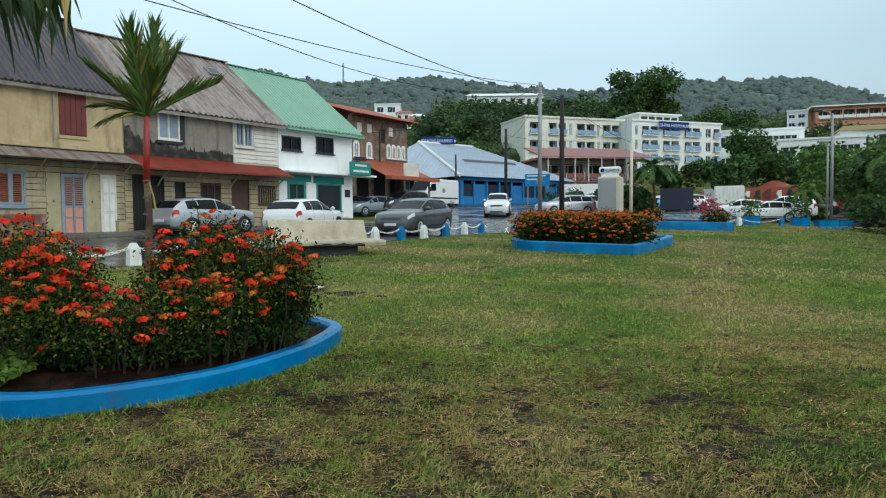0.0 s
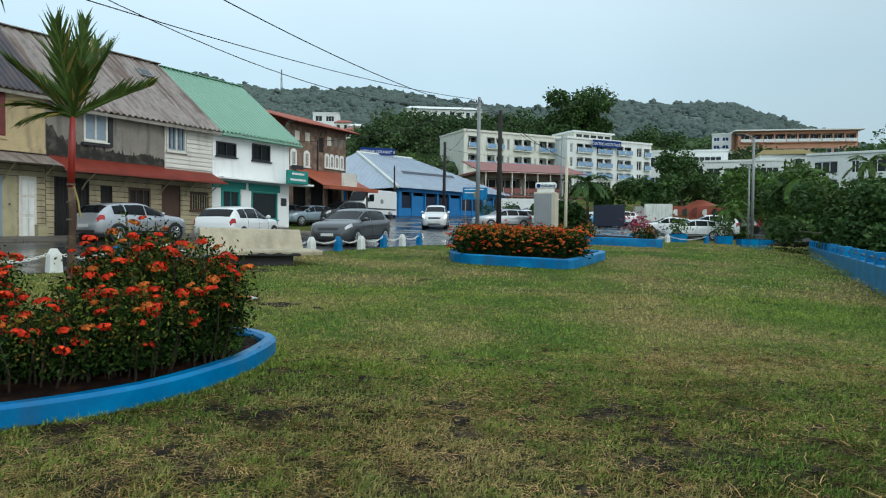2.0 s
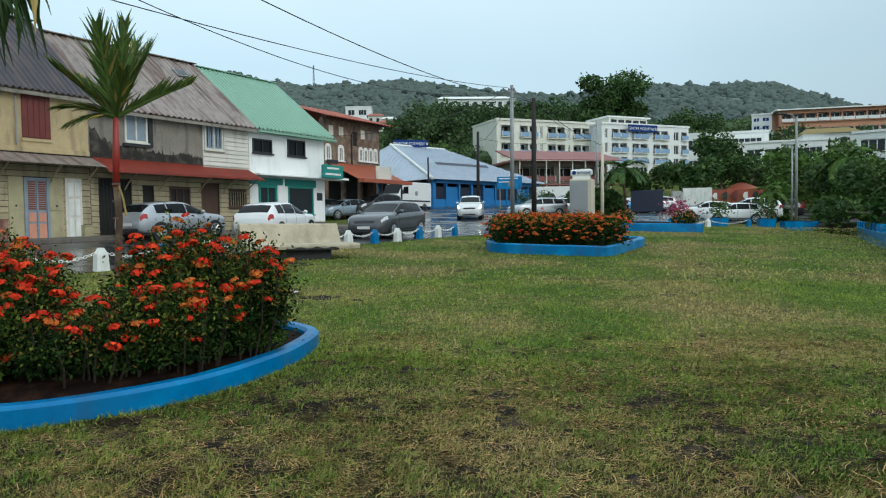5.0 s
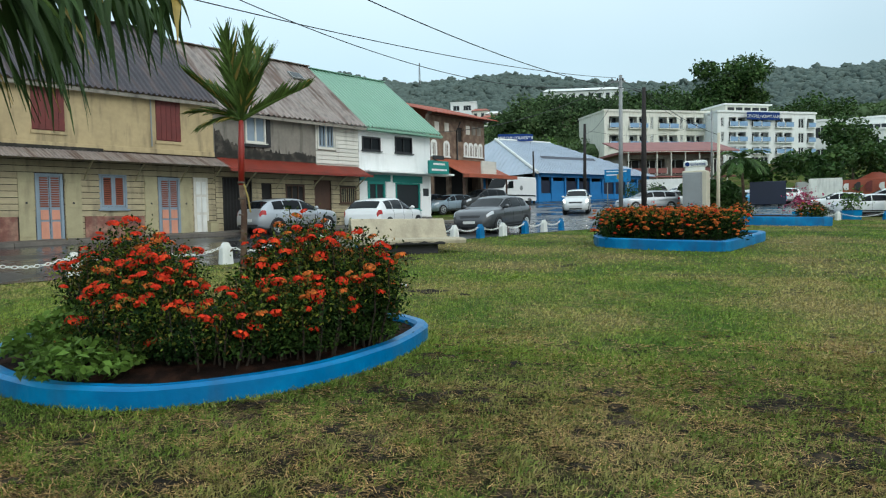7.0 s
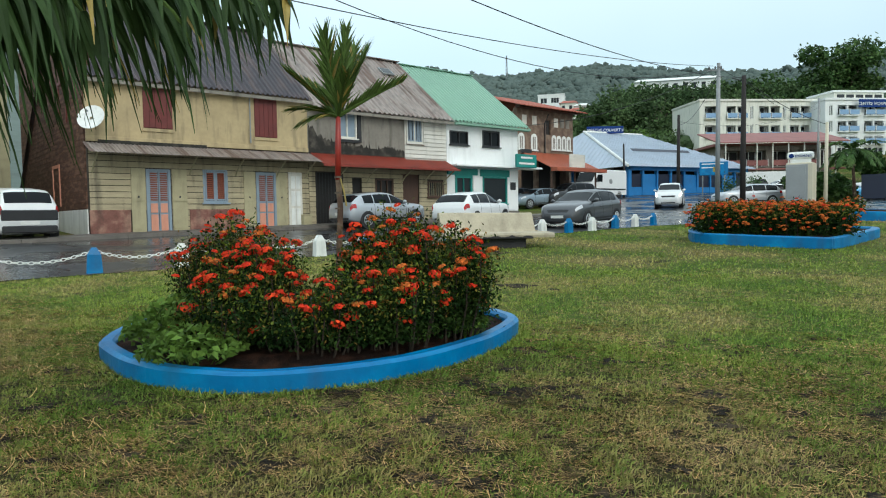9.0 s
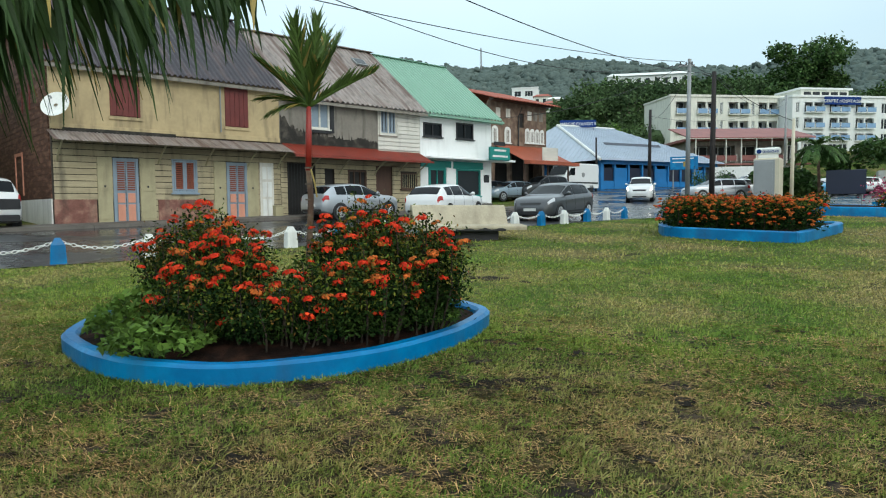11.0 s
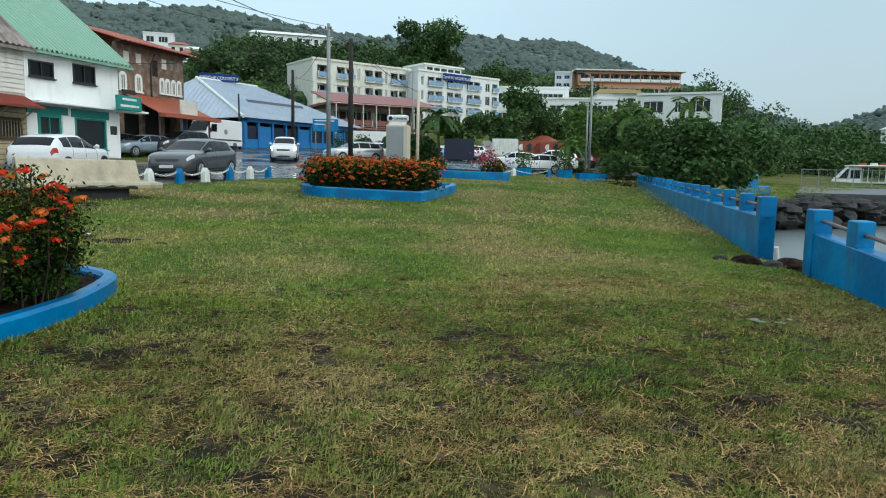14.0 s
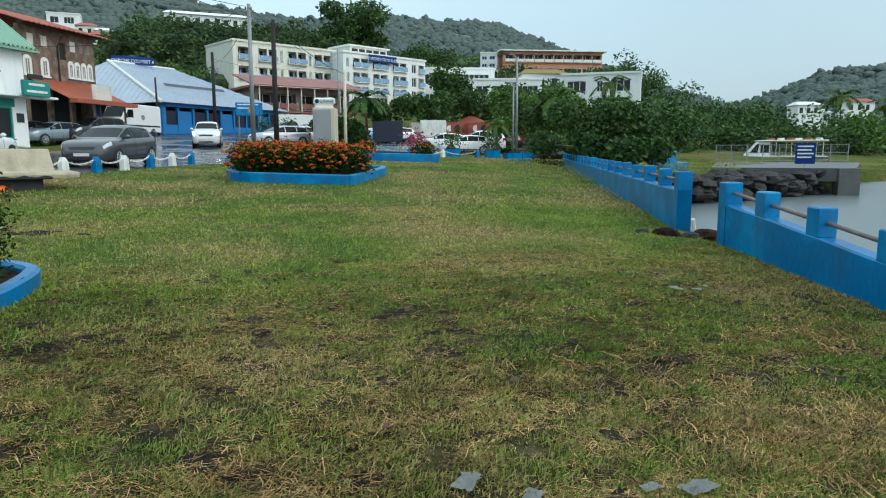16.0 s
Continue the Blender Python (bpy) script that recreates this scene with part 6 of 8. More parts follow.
part("lamp_arm", Mesh().tube([(0, 0, 8.5), (-0.4, 0, 8.75), (-0.75, 0, 8.8)], 0.04, 6), M_POLEG, lamp)
part("lamp_head", Mesh().box(-1.35, -0.7, -0.14, 0.14, 8.74, 8.86, 0.03), M_BLACKP, lamp)
lamp2 = pole(25.75, 45.0, 6.6, 0.07, M_POLEG, "shorter grey lamp pole with small head", name="street_lamp")
part("lamp_head", Mesh().box(-0.55, 0.05, -0.12, 0.12, 6.55, 6.66, 0.03), M_POLEG, lamp2)
pole(26.5, 97.0, 16.0, 0.15, M_POLEG, "pale concrete pole in front of the hospital")


def cable(p, q, sag, over=0.0, r=0.016):
    p, q = Vector(p), Vector(q)
    pts = []
    for i in range(33):
        f = i / 32 * (1 + over)
        pts.append(p.lerp(q, f) - Vector((0, 0, sag * 4 * f * (1 - f) if f < 1 else -sag * 4 * f * (f - 1))))
    t = tagged(part("cable", Mesh().tube(pts, r, 5), M_WIRE), "black overhead cable slung from the power pole", "cable", "overhead cables")


cable((6.2, 44.5, 10.5), (-7.9, 18.0, 7.55), 0.35, 0.5)
cable((6.2, 44.5, 10.35), (-8.0, 20.5, 8.3), 1.25, 0.5)
cable((7.4, 42.3, 9.3), (-3.85, 17.5, 7.35), 0.5, 0.5)
cable((6.4, 44.5, 10.5), (7.5, 42.3, 9.2), 0.1)
cable((6.4, 44.5, 9.9), (6.2, 65.7, 9.6), 0.8)
cable((7.5, 42.3, 9.2), (26.5, 97.0, 15.6), 1.6)
cable((6.2, 65.7, 9.9), (26.5, 97.0, 14.8), 1.2)
cable((7.5, 42.3, 9.3), (11.1, 39.6, 6.1), 0.3)
cable((6.4, 44.5, 10.4), (-4.6, 36.6, 6.4), 0.7)


def toilet_cabin():
    t = thing("toilet_cabin", "tall cream public toilet cabin with grey front and sign", "public toilet", pose(9.75, 39.0, land_z(9.75, 39.0), 0, 0, -24))
    part("body", Mesh().box(-0.62, 0.62, -0.55, 0.75, -0.2, 2.75, 0.05), M_STELE, t)
    part("front_panel", Mesh().box(-0.6, 0.42, -0.6, -0.555, 0.05, 2.65, 0.02), M_STGREY, t)
    part("door_panel", Mesh().box(-0.5, 0.32, -0.63, -0.605, 0.95, 2.55, 0.01), M_STGREY, t)
    part("notice", Mesh().rings([[(-0.2, -0.632, 0.45), (0.02, -0.632, 0.45), (-0.09, -0.632, 0.68)], [(-0.2, -0.625, 0.45), (0.02, -0.625, 0.45), (-0.09, -0.625, 0.68)]]), M_WHITE, t)
    sg = part("sign_board", Mesh().box(-0.62, 0.62, -0.2, 0.0, 2.93, 3.33, 0.09), M_WHITE, t)
    part("sign_leg", Mesh().box(-0.5, 0.5, -0.14, -0.06, 2.752, 2.95), M_WHITE, t)
    part("sign_disc", Mesh().tube([(-0.42, -0.215, 3.13), (-0.42, -0.203, 3.13)], 0.12, 14), M_SIGNBLUE, sg)
    lettering("toilettes", sg, pose(-0.26, -0.206, 3.05, 90, 0, 0), 0.24, M_SIGNBLUE)


def lettering(text, parent, m, size, material, align="LEFT"):
    cu = bpy.data.curves.new("lettering", "FONT")
    cu.body, cu.size, cu.extrude, cu.align_x = text, size, 0.012, align
    cu.materials.append(material)
    ob = new("lettering", cu)
    ob.parent = parent
    ob.matrix_basis = m
    return ob


toilet_cabin()
sc = thing("display_board", "large dark blue board standing by the car park", "board", pose(16.45, 47.2, land_z(16.45, 47.2), 0, 0, -19))
part("panel", Mesh().box(-1.1, 1.1, -0.08, 0.08, 0.65, 2.2, 0.03), M_SCREEN, sc)
for sx in (-0.9, 0.9):
    part("leg", Mesh().tube([(sx, 0.05, -0.2), (sx, 0.05, 0.7)], 0.05, 8), M_POLEG, sc)

for k, (x, y, w, h, plant) in enumerate(((15.2, 38.5, 0.95, 0.5, 2), (18.6, 40.5, 0.9, 0.5, 3), (21.4, 40.2, 0.85, 0.5, 1), (22.4, 39.2, 0.95, 0.5, 0), (24.0, 40.0, 0.9, 0.55, 0), (10.0, 52.0, 0.8, 0.9, 1), (8.6, 53.6, 0.8, 0.8, 1))):
    t = thing("plant_box", "blue painted concrete planting box at the car park edge", "planter", pose(x, y, land_z(x, y), 0, 0, -20 + 3 * k), group="blue planting boxes")
    part("box", Mesh().loft([[(-w / 2, -w / 2), (w / 2, -w / 2), (w / 2, w / 2), (-w / 2, w / 2)], [(-w / 2 - 0.04, -w / 2 - 0.04), (w / 2 + 0.04, -w / 2 - 0.04), (w / 2 + 0.04, w / 2 + 0.04), (-w / 2 - 0.04, w / 2 + 0.04)]], [-0.1, h]), M_BLUE, t)
    part("soil", Mesh().box(-w / 2 + 0.08, w / 2 - 0.08, -w / 2 + 0.08, w / 2 - 0.08, h, h + 0.03), M_EARTH, t)
    if plant:
        c = nrng.normal(size=(420, 3)) * (0.35, 0.35, 0.3) + (0, 0, h + 0.55)
        c[:, 2] = np.maximum(c[:, 2], h + 0.02)
        part("foliage", leaves_at("foliage", c, 0.16, 0.08, M_MAGENTA if plant == 2 else M_LEAFL if plant == 3 else M_LEAF, 0.4), None, t, "magenta bougainvillea" if plant == 2 else "")
for k, (x, y) in enumerate(((14.7, 37.4), (17.2, 38.9), (19.9, 39.4))):
    ob = new("bollard", white_data if k != 2 else blue_data)
    ob.matrix_basis = pose(x, y, land_z(x, y), 0, 0, 20)
    tagged(ob, "painted concrete bollard with chain by the car park", "bollard", "bollards")
for a, b in zip(((13.0, 36.6), (14.7, 37.4), (17.2, 38.9)), ((14.7, 37.4), (17.2, 38.9), (19.9, 39.4))):
    chain_between((*a, land_z(*a) + 0.42), (*b, land_z(*b) + 0.42), 0.22)


def boulder(x, y, z, s, seed, flat=0.7):
    rr = random.Random(seed)
    m = Mesh()
    rings = []
    for f, h in ((0.5, -0.6), (0.95, -0.25), (1.0, 0.1), (0.8, 0.42), (0.35, 0.6)):
        rings.append([(s * f * math.cos(a) * rr.uniform(0.7, 1.18), s * f * math.sin(a) * rr.uniform(0.65, 1.12), s * h * flat * rr.uniform(0.75, 1.25)) for a in [2 * math.pi * j / 11 for j in range(11)]])
    m.rings(rings)
    ob = part("boulder", m, M_ROCK)
    ob.matrix_basis = pose(x, y, z, rr.uniform(-12, 12), rr.uniform(-12, 12), rr.uniform(0, 360))
    return ob


st = thing("stone_bench", "flat dark stone slab laid on a boulder", "stone bench", pose(25.0, 38.7, land_z(25.0, 38.7), 0, 0, -24))
for k, (z, s, f) in enumerate(((0.12, 1.1, 0.3), (0.62, 1.3, 0.34))):
    ob = boulder(0, 0, z, s, 70 + k, f)
    ob.name = "slab"
    ob.parent = st

# ---- covered market ----
def market():
    a = Vector((1.85, 68.3))
    d = Vector((9.0, 9.4)).normalized()
    b = Vector((-6.0, 8.2)).normalized()
    m = Matrix(((d.x, b.x, 0, a.x), (d.y, b.y, 0, a.y), (0, 0, 1, 0), (0, 0, 0, 1)))
    t = thing("market_hall", "covered market hall with pale blue hipped tin roof and blue walls", "market hall", m)
    L, D, z0, ze, zr = 17.0, 22.4, 2.9, 6.2, 10.9
    part("base_wall", Mesh().box(0, L, 0, 0.25, z0 - 1, z0 + 1.2).box(0, 0.25, 0.25, D, z0 - 1, z0 + 1.2), M_MKBLUE, t)
    # sheets added inside, the shade of the hall put into their colour
    part("room_shade_sheet", Mesh().box(0.5, L - 0.5, 2.5, 2.6, z0 - 0.5, ze), M_ROOMSHADE, t)
    part("room_shade_sheet", Mesh().box(1.5, 1.6, 2.6, D, z0 - 0.5, ze), M_ROOMSHADE, t)
    for k in range(10):
        x = L * k / 9
        part("column", Mesh().box(x - 0.11, x + 0.11, -0.05, 0.3, z0 - 1, ze), M_MKBLUE, t)
        if k < 9:
            part("grille", Mesh().box(x + 0.12, x + L / 9 - 0.12, 0.1, 0.13, z0 + 1.2, z0 + 2.5), M_MKBLUE if k % 3 == 1 else M_SCREEN, t)
    for k in range(6):
        part("column", Mesh().box(-0.05, 0.3, D * k / 5 - 0.1, D * k / 5 + 0.1, z0 - 1, ze), M_MKBLUE, t)
    part("beam", Mesh().box(-0.1, L + 0.1, -0.1, 0.2, ze - 0.45, ze), M_MKBLUE, t)
    o = 0.7
    rid0, rid1 = (3.7, D / 2), (12.5, D / 2)
    roof = part("roof", Mesh().face([(-o, -o, ze - 0.1), (L + o, -o, ze - 0.1), (*rid1, zr), (*rid0, zr)]), M_BLUEROOF, t, "pale silver-blue ribbed tin roof")
    part("hip_slope", Mesh().face([(-o, D + o, ze - 0.1), (-o, -o, ze - 0.1), (*rid0, zr)]), M_BLUEROOF, roof)
    part("hip_slope", Mesh().face([(L + o, -o, ze - 0.1), (L + o, D + o, ze - 0.1), (*rid1, zr)]), M_BLUEROOF, roof)
    part("rear_slope", Mesh().face([(L + o, D + o, ze - 0.1), (-o, D + o, ze - 0.1), (*rid0, zr), (*rid1, zr)]), M_BLUEROOF, roof)
    part("hip_cap", Mesh().tube([(-o, -o, ze - 0.05), (*rid0, zr + 0.04)], 0.16, 6), M_WHITE, roof, "white hip flashing")
    part("ridge_cap", Mesh().tube([(*rid0, zr + 0.03), (*rid1, zr + 0.03)], 0.13, 6), M_WHITE, roof)
    for k in range(44):
        x = -o + (L + 2 * o) * (k + 0.5) / 44
        f = min(1, (x + o) / (rid0[0] + o), (L + o - x) / (L + o - rid1[0]))
        part("rib", Mesh().tube([(x, -o, ze - 0.07), (x, -o + (D / 2 + o) * f, ze - 0.1 + (zr - ze + 0.1) * f + 0.03)], 0.035, 4), M_BLUEROOF, roof)
    for k in range(30):
        y = -o + (D + 2 * o) * (k + 0.5) / 30
        f = 1 - abs(y - D / 2) / (D / 2 + o)
        part("rib", Mesh().tube([(-o, y, ze - 0.07), (-o + (rid0[0] + o) * f, y, ze - 0.1 + (zr - ze + 0.1) * f + 0.03)], 0.035, 4), M_BLUEROOF, roof)
    part("step", Mesh().face([(4.5, 4.6, 8.45), (13.0, 4.6, 8.45), (13.0, 4.2, 8.12), (4.5, 4.2, 8.12)]), M_SCREEN, roof)
    sg = thing("market_sign", "blue rooftop sign board with white market lettering", "sign", m @ pose(5.9, 10.7, 10.75, 0, 0, -30))
    part("board", Mesh().box(-2.3, 2.3, 0, 0.1, 0.1, 0.95, 0.02), M_SIGNBLUE, sg)
    for sx in (-2.0, 0, 2.0):
        part("leg", Mesh().tube([(sx, 0.05, -0.7), (sx, 0.05, 0.12)], 0.04, 6), M_POLEG, sg)
    lettering("MARCHE COUVERT II", sg, pose(0, -0.02, 0.33, 90, 0, 0), 0.48, M_WHITE, "CENTER")
    bb = thing("billboard", "blue advertising board with yellow and white shapes", "billboard", pose(9.9, 70.0, land_z(9.9, 70.0), 0, 0, -6))
    part("panel", Mesh().box(-1.3, 1.3, 0, 0.1, 1.9, 3.2, 0.03), M_BLUE, bb)
    part("shape", Mesh().tube([(0.2, -0.02, 2.45), (0.2, -0.005, 2.45)], 0.35, 5), M_PALMY, bb)
    for k in range(2):
        part("lettering", Mesh().box(-1.1, 0.9 - 0.4 * k, -0.015, -0.004, 2.95 - 0.35 * k, 3.05 - 0.35 * k), M_WHITE, bb)
    for sx in (-1.0, 1.0):
        part("leg", Mesh().tube([(sx, 0.1, -0.3), (sx, 0.1, 1.9)], 0.06, 8), M_POLEG, bb)


market()


# ---- hospital and the buildings on the hillside ----
def block(label, category, a, b, depth, z0, z1, cols, rows, wall, opens, name="building", balcony=(), win=M_GLASS, rail=M_BALC, roof=None, over=0.0, low=None):
    """A storeyed block whose front runs from a to b. cols: (start, end) along the front; rows: (low, high) of the openings."""
    a, b = Vector(a), Vector(b)
    d = (b - a)
    L = d.length
    d.normalize()
    m = Matrix(((d.x, -d.y, 0, a.x), (d.y, d.x, 0, a.y), (0, 0, 1, 0), (0, 0, 0, 1)))
    t = thing(name, label, category, m, group="buildings on the hillside")
    holes = [(c0, c1, r0, r1) for i, (r0, r1) in enumerate(rows) for j, (c0, c1) in enumerate(cols) if (i, j) not in opens]
    part("wall", wall_with_holes(Mesh(), 0, L, z0, z1, 0, 0.35, holes), wall, t)
    part("core", Mesh().box(0.02, L - 0.02, 1.7, depth, z0, z1 - 0.02), wall, t)
    part("side_wall", Mesh().box(0.001, 0.3, 0.35, 1.7, z0, z1), wall, t)
    part("side_wall", Mesh().box(L - 0.3, L - 0.001, 0.35, 1.7, z0, z1), wall, t)
    part("cornice", Mesh().box(-0.15, L + 0.15, -0.2, 0.4, z1, z1 + 0.35), wall, t)
    part("roof", Mesh().box(-0.1 - over, L + 0.1 + over, 0.4 - over * 1.5, depth + 0.1, z1 + 0.003, z1 + 0.3), roof or wall, t)
    for c0, c1, r0, r1 in holes:
        deep = (r0, r1) in [rows[i] for i in balcony] and c1 - c0 > 1.4
        w = Mesh()
        y = 1.3 if deep else 0.18
        w.box(c0, c0 + 0.08, y - 0.06, y + 0.06, r0, r1).box(c1 - 0.08, c1, y - 0.06, y + 0.06, r0, r1).box(c0, c1, y - 0.055, y + 0.055, r1 - 0.1, r1)
        for k in range(1, max(2, int((c1 - c0) / 0.9))):
            x = c0 + (c1 - c0) * k / max(2, int((c1 - c0) / 0.9))
            w.box(x - 0.05, x + 0.05, y - 0.05, y + 0.05, r0, r1 - 0.1)
        wn_ = part("window", w, M_HOSPW, t)
        part("pane", Mesh().box(c0 + 0.02, c1 - 0.02, y + 0.01, y + 0.03, r0, r1), win, wn_)
        if deep:
            bl = part("balcony", Mesh().box(c0 - 0.1, c1 + 0.1, -0.5, 0.0, r0 - 0.14, r0), wall, t)
            part("rail", Mesh().box(c0 - 0.05, c1 + 0.05, -0.47, -0.41, r0 + 0.1, r0 + 0.85), rail, bl)
            for x in (c0 - 0.08, c1 + 0.02):
                part("rail_post", Mesh().box(x, x + 0.06, -0.48, -0.4, r0, r0 + 1.0), M_HOSPW, bl)
    if low:
        part("podium", Mesh().box(-0.3, L + 0.3, 0.4, depth, z0 - low, z0 - 0.003), wall, t)
    return t


rows1 = [(10.4, 12.3), (13.5, 15.5), (16.6, 18.6)]
cols1 = [(0.9, 2.9), (4.6, 6.2), (6.5, 8.0), (8.7, 9.2), (10.2, 11.9), (12.2, 13.8), (14.4, 14.9), (15.6, 17.2), (17.5, 19.0)]
h1 = block("long cream hospital wing with pale blue balconies", "hospital", (14.4, 116.5), (33.2, 123.2), 10, 9.0, 19.4, cols1, rows1, M_HOSP, set(), balcony=(0, 1, 2), low=5)
rows2 = [(8.2, 9.8), (10.2, 11.5), (12.0, 13.2), (14.0, 15.7), (16.6, 18.2)]
cols2 = [(0.7, 1.3), (2.2, 3.7), (4.0, 5.6), (6.8, 8.3), (8.6, 10.2), (11.6, 13.1), (13.4, 15.0), (16.4, 17.6), (18.2, 19.6)]
h2 = block("white five-storey hospital block with blue balconies and roof sign", "hospital", (33.7, 119.6), (52.4, 126.6), 12, 7.2, 19.0, cols2, rows2, M_HOSPW, set(), balcony=(2, 3, 4), low=4)
part("penthouse", Mesh().box(4.5, 13.5, 4.0, 10, 19.3, 21.0), M_HOSP, h2)
part("penthouse_roof", Mesh().box(4.0, 14.0, 3.6, 10.4, 21.0, 21.25), M_HOSPW, h2)
for k in range(5):
    part("penthouse_window", Mesh().box(5.0 + 1.7 * k, 6.3 + 1.7 * k, 3.92, 3.995, 19.8, 20.6), M_GLASS, h2)
d2 = Vector((18.7, 7.0)).normalized()
hs = thing("hospital_sign", "blue rooftop sign board with white hospital lettering", "sign", Matrix(((d2.x, -d2.y, 0, 33.7), (d2.y, d2.x, 0, 119.6), (0, 0, 1, 0), (0, 0, 0, 1))) @ pose(8.6, -0.62, 17.6))
part("board", Mesh().box(-3.3, 3.3, -0.12, 0.05, 0.15, 1.45, 0.03), M_SIGNBLUE, hs)
lettering("CENTRE HOSPITALIER", hs, pose(0, -0.14, 0.5, 90, 0, 0), 0.72, M_WHITE, "CENTER")
block("white hospital annex with strip windows", "hospital", (53.5, 131.0), (68.0, 126.5), 10, 10, 18.2, [(0.6, 4.2), (5.0, 8.0), (8.8, 14.0)], [(11.5, 13.2), (15.2, 17.2)], M_HOSPW, set(), low=3)
block("low white hospital wing with window rows", "hospital", (57.5, 122.5), (73.0, 116.0), 9, 9, 15.3, [(0.8, 3.2), (4.0, 6.0), (6.8, 8.6), (9.3, 11.2), (12.0, 16)], [(10.0, 11.4), (12.4, 14.2)], M_HOSPW, set(), low=3)
block("long terracotta two-storey building on the hilltop", "building", (91.4, 165.0), (118.5, 157.5), 12, 20.0, 28.3, [(0.6 + 2.75 * k, 3.0 + 2.75 * k) for k in range(10)], [(21.9, 23.9), (25.4, 27.5)], M_ORANGE, set(), roof=M_HOSPW, over=1.0, rail=M_HOSPW, balcony=(1,), low=4)
block("white modern house among trees", "house", (66.5, 99.6), (76.5, 91.0), 10, 8.0, 14.2, [(1.0, 4.2), (6.0, 7.0), (8.2, 11.5)], [(8.8, 10.4), (11.4, 13.2)], M_HOSPW, set(), name="house", low=5)
block("white stacked site containers on the hillside", "container", (86.5, 169.2), (90.6, 167.0), 3, 23.6, 27.9, [(0.4, 1.8), (2.5, 4.0)], [(24.3, 25.2), (26.3, 27.2)], M_HOSPW, set(), win=M_SIGNBLUE, name="container", low=2)
an = block("faded house with mauve tin roof and open verandas", "house", (14.6, 99.0), (29.6, 102.5), 9, 4.0, 10.4, [(0.8, 3.2), (3.8, 6.6), (7.4, 10.0), (10.8, 13.2), (13.8, 15.2)], [(4.6, 6.8), (7.6, 9.8)], M_GREYW, set(), balcony=(0, 1), win=M_ROOMSHADE, rail=M_MAUVE, roof=M_MAUVE, over=0.8, name="house")
part("veranda_roof", Mesh().rings([[(-1, -2.5, 10.6), (16.6, -2.5, 10.6), (16.6, 5, 12.6), (-1, 5, 12.6)], [(-1, -2.5, 10.75), (16.6, -2.5, 10.75), (16.6, 5, 12.75), (-1, 5, 12.75)]]), M_MAUVE, an)
for k in range(8):
    part("post", Mesh().tube([(0.2 + 2.1 * k, -2.1, 3.5), (0.2 + 2.1 * k, -2.1, 10.6)], 0.09, 6), M_WPLANK, an)
part("veranda_floor", Mesh().box(-0.5, 16.2, -2.4, -0.55, 7.0, 7.2), M_MAUVE, an)
vl = block("small white villa on the wooded slope", "house", (-26.0, 262), (-16.0, 262), 8, 39, 47, [(1, 3.5), (5, 8)], [(40, 42), (44, 46)], M_HOSPW, set(), name="house", low=10)
for k, (x, y, z, w, rf) in enumerate(((-14, 255, 38, 6, M_REDROOF), (-9, 250, 36, 5, M_HOSPW), (20, 210, 38.0, 24, M_HOSPW), (-10.5, 246, 34, 5, M_REDROOF), (196, 152, 11, 8, M_HOSPW), (212, 146, 12, 9, M_REDROOF), (222, 132, 9, 10, M_MAUVE), (206, 156, 9, 8, M_HOSPW), (76, 120, 12.5, 9, M_PALMY))):
    t = thing("house", "small hillside house half hidden by trees", "house", pose(x, y, z, 0, 0, -20 if x > 50 else 0), group="hillside houses")
    hgt = 4.5 if w < 20 else 2.2
    part("wall", Mesh().box(-w / 2, w / 2, 0, 6, -9, hgt), M_HOSPW if k % 3 else M_HOSP, t)
    part("roof", Mesh().rings([[(-w / 2 - 0.5, -0.6, hgt), (w / 2 + 0.5, -0.6, hgt), (w / 2 + 0.5, 6.6, hgt), (-w / 2 - 0.5, 6.6, hgt)], [(-w / 2 + 1, 2.5, hgt + 1.2), (w / 2 - 1, 2.5, hgt + 1.2), (w / 2 - 1, 3.5, hgt + 1.2), (-w / 2 + 1, 3.5, hgt + 1.2)]]), rf, t)
    for j in range(max(2, int(w / 2.5))):
        x0 = -w / 2 + 0.6 + j * (w - 0.8) / max(2, int(w / 2.5))
        part("window", Mesh().box(x0, x0 + 1.1, -0.06, -0.004, hgt - 2.6, hgt - 0.9), M_GLASS, t)
yw = thing("garden_wall", "white and red painted wall behind the car park", "wall", pose(0, 0, 0))
for (xa, ya, xb, yb, z1, mm) in ((34.0, 84, 37.3, 83, 5.6, M_WHITE), (37.35, 83, 47.5, 79.5, 5.3, M_REDROOF), (13.4, 76, 20.5, 75.4, 5.6, M_WHITE)):
    d = Vector((xb - xa, yb - ya))
    n_ = Vector((-d.y, d.x)).normalized() * 0.2
    part("panel", Mesh().rings([[(xa, ya, 1.0), (xb, yb, 1.0), (xb + n_.x, yb + n_.y, 1.0), (xa + n_.x, ya + n_.y, 1.0)], [(xa, ya, z1), (xb, yb, z1), (xb + n_.x, yb + n_.y, z1), (xa + n_.x, ya + n_.y, z1)]]), mm, yw)
for k in range(9):
    f = (k + 0.3) / 9
    part("painting", Mesh().tube([(37.4 + 10 * f, 82.93 - 3.45 * f, 4.5), (37.4 + 10 * f, 82.97 - 3.45 * f, 4.5)], 0.45 + 0.1 * (k % 3), 6 + k % 4), (M_WHITE, M_BLACKP, M_SHRED)[k % 3], yw)
hut = thing("hut", "low building with red tiled roof behind the wall", "hut", pose(41.5, 90, 0, 0, 0, -18))
part("wall", Mesh().box(-6, 4, 0, 5, 2, 5.6), M_HOSPW, hut)
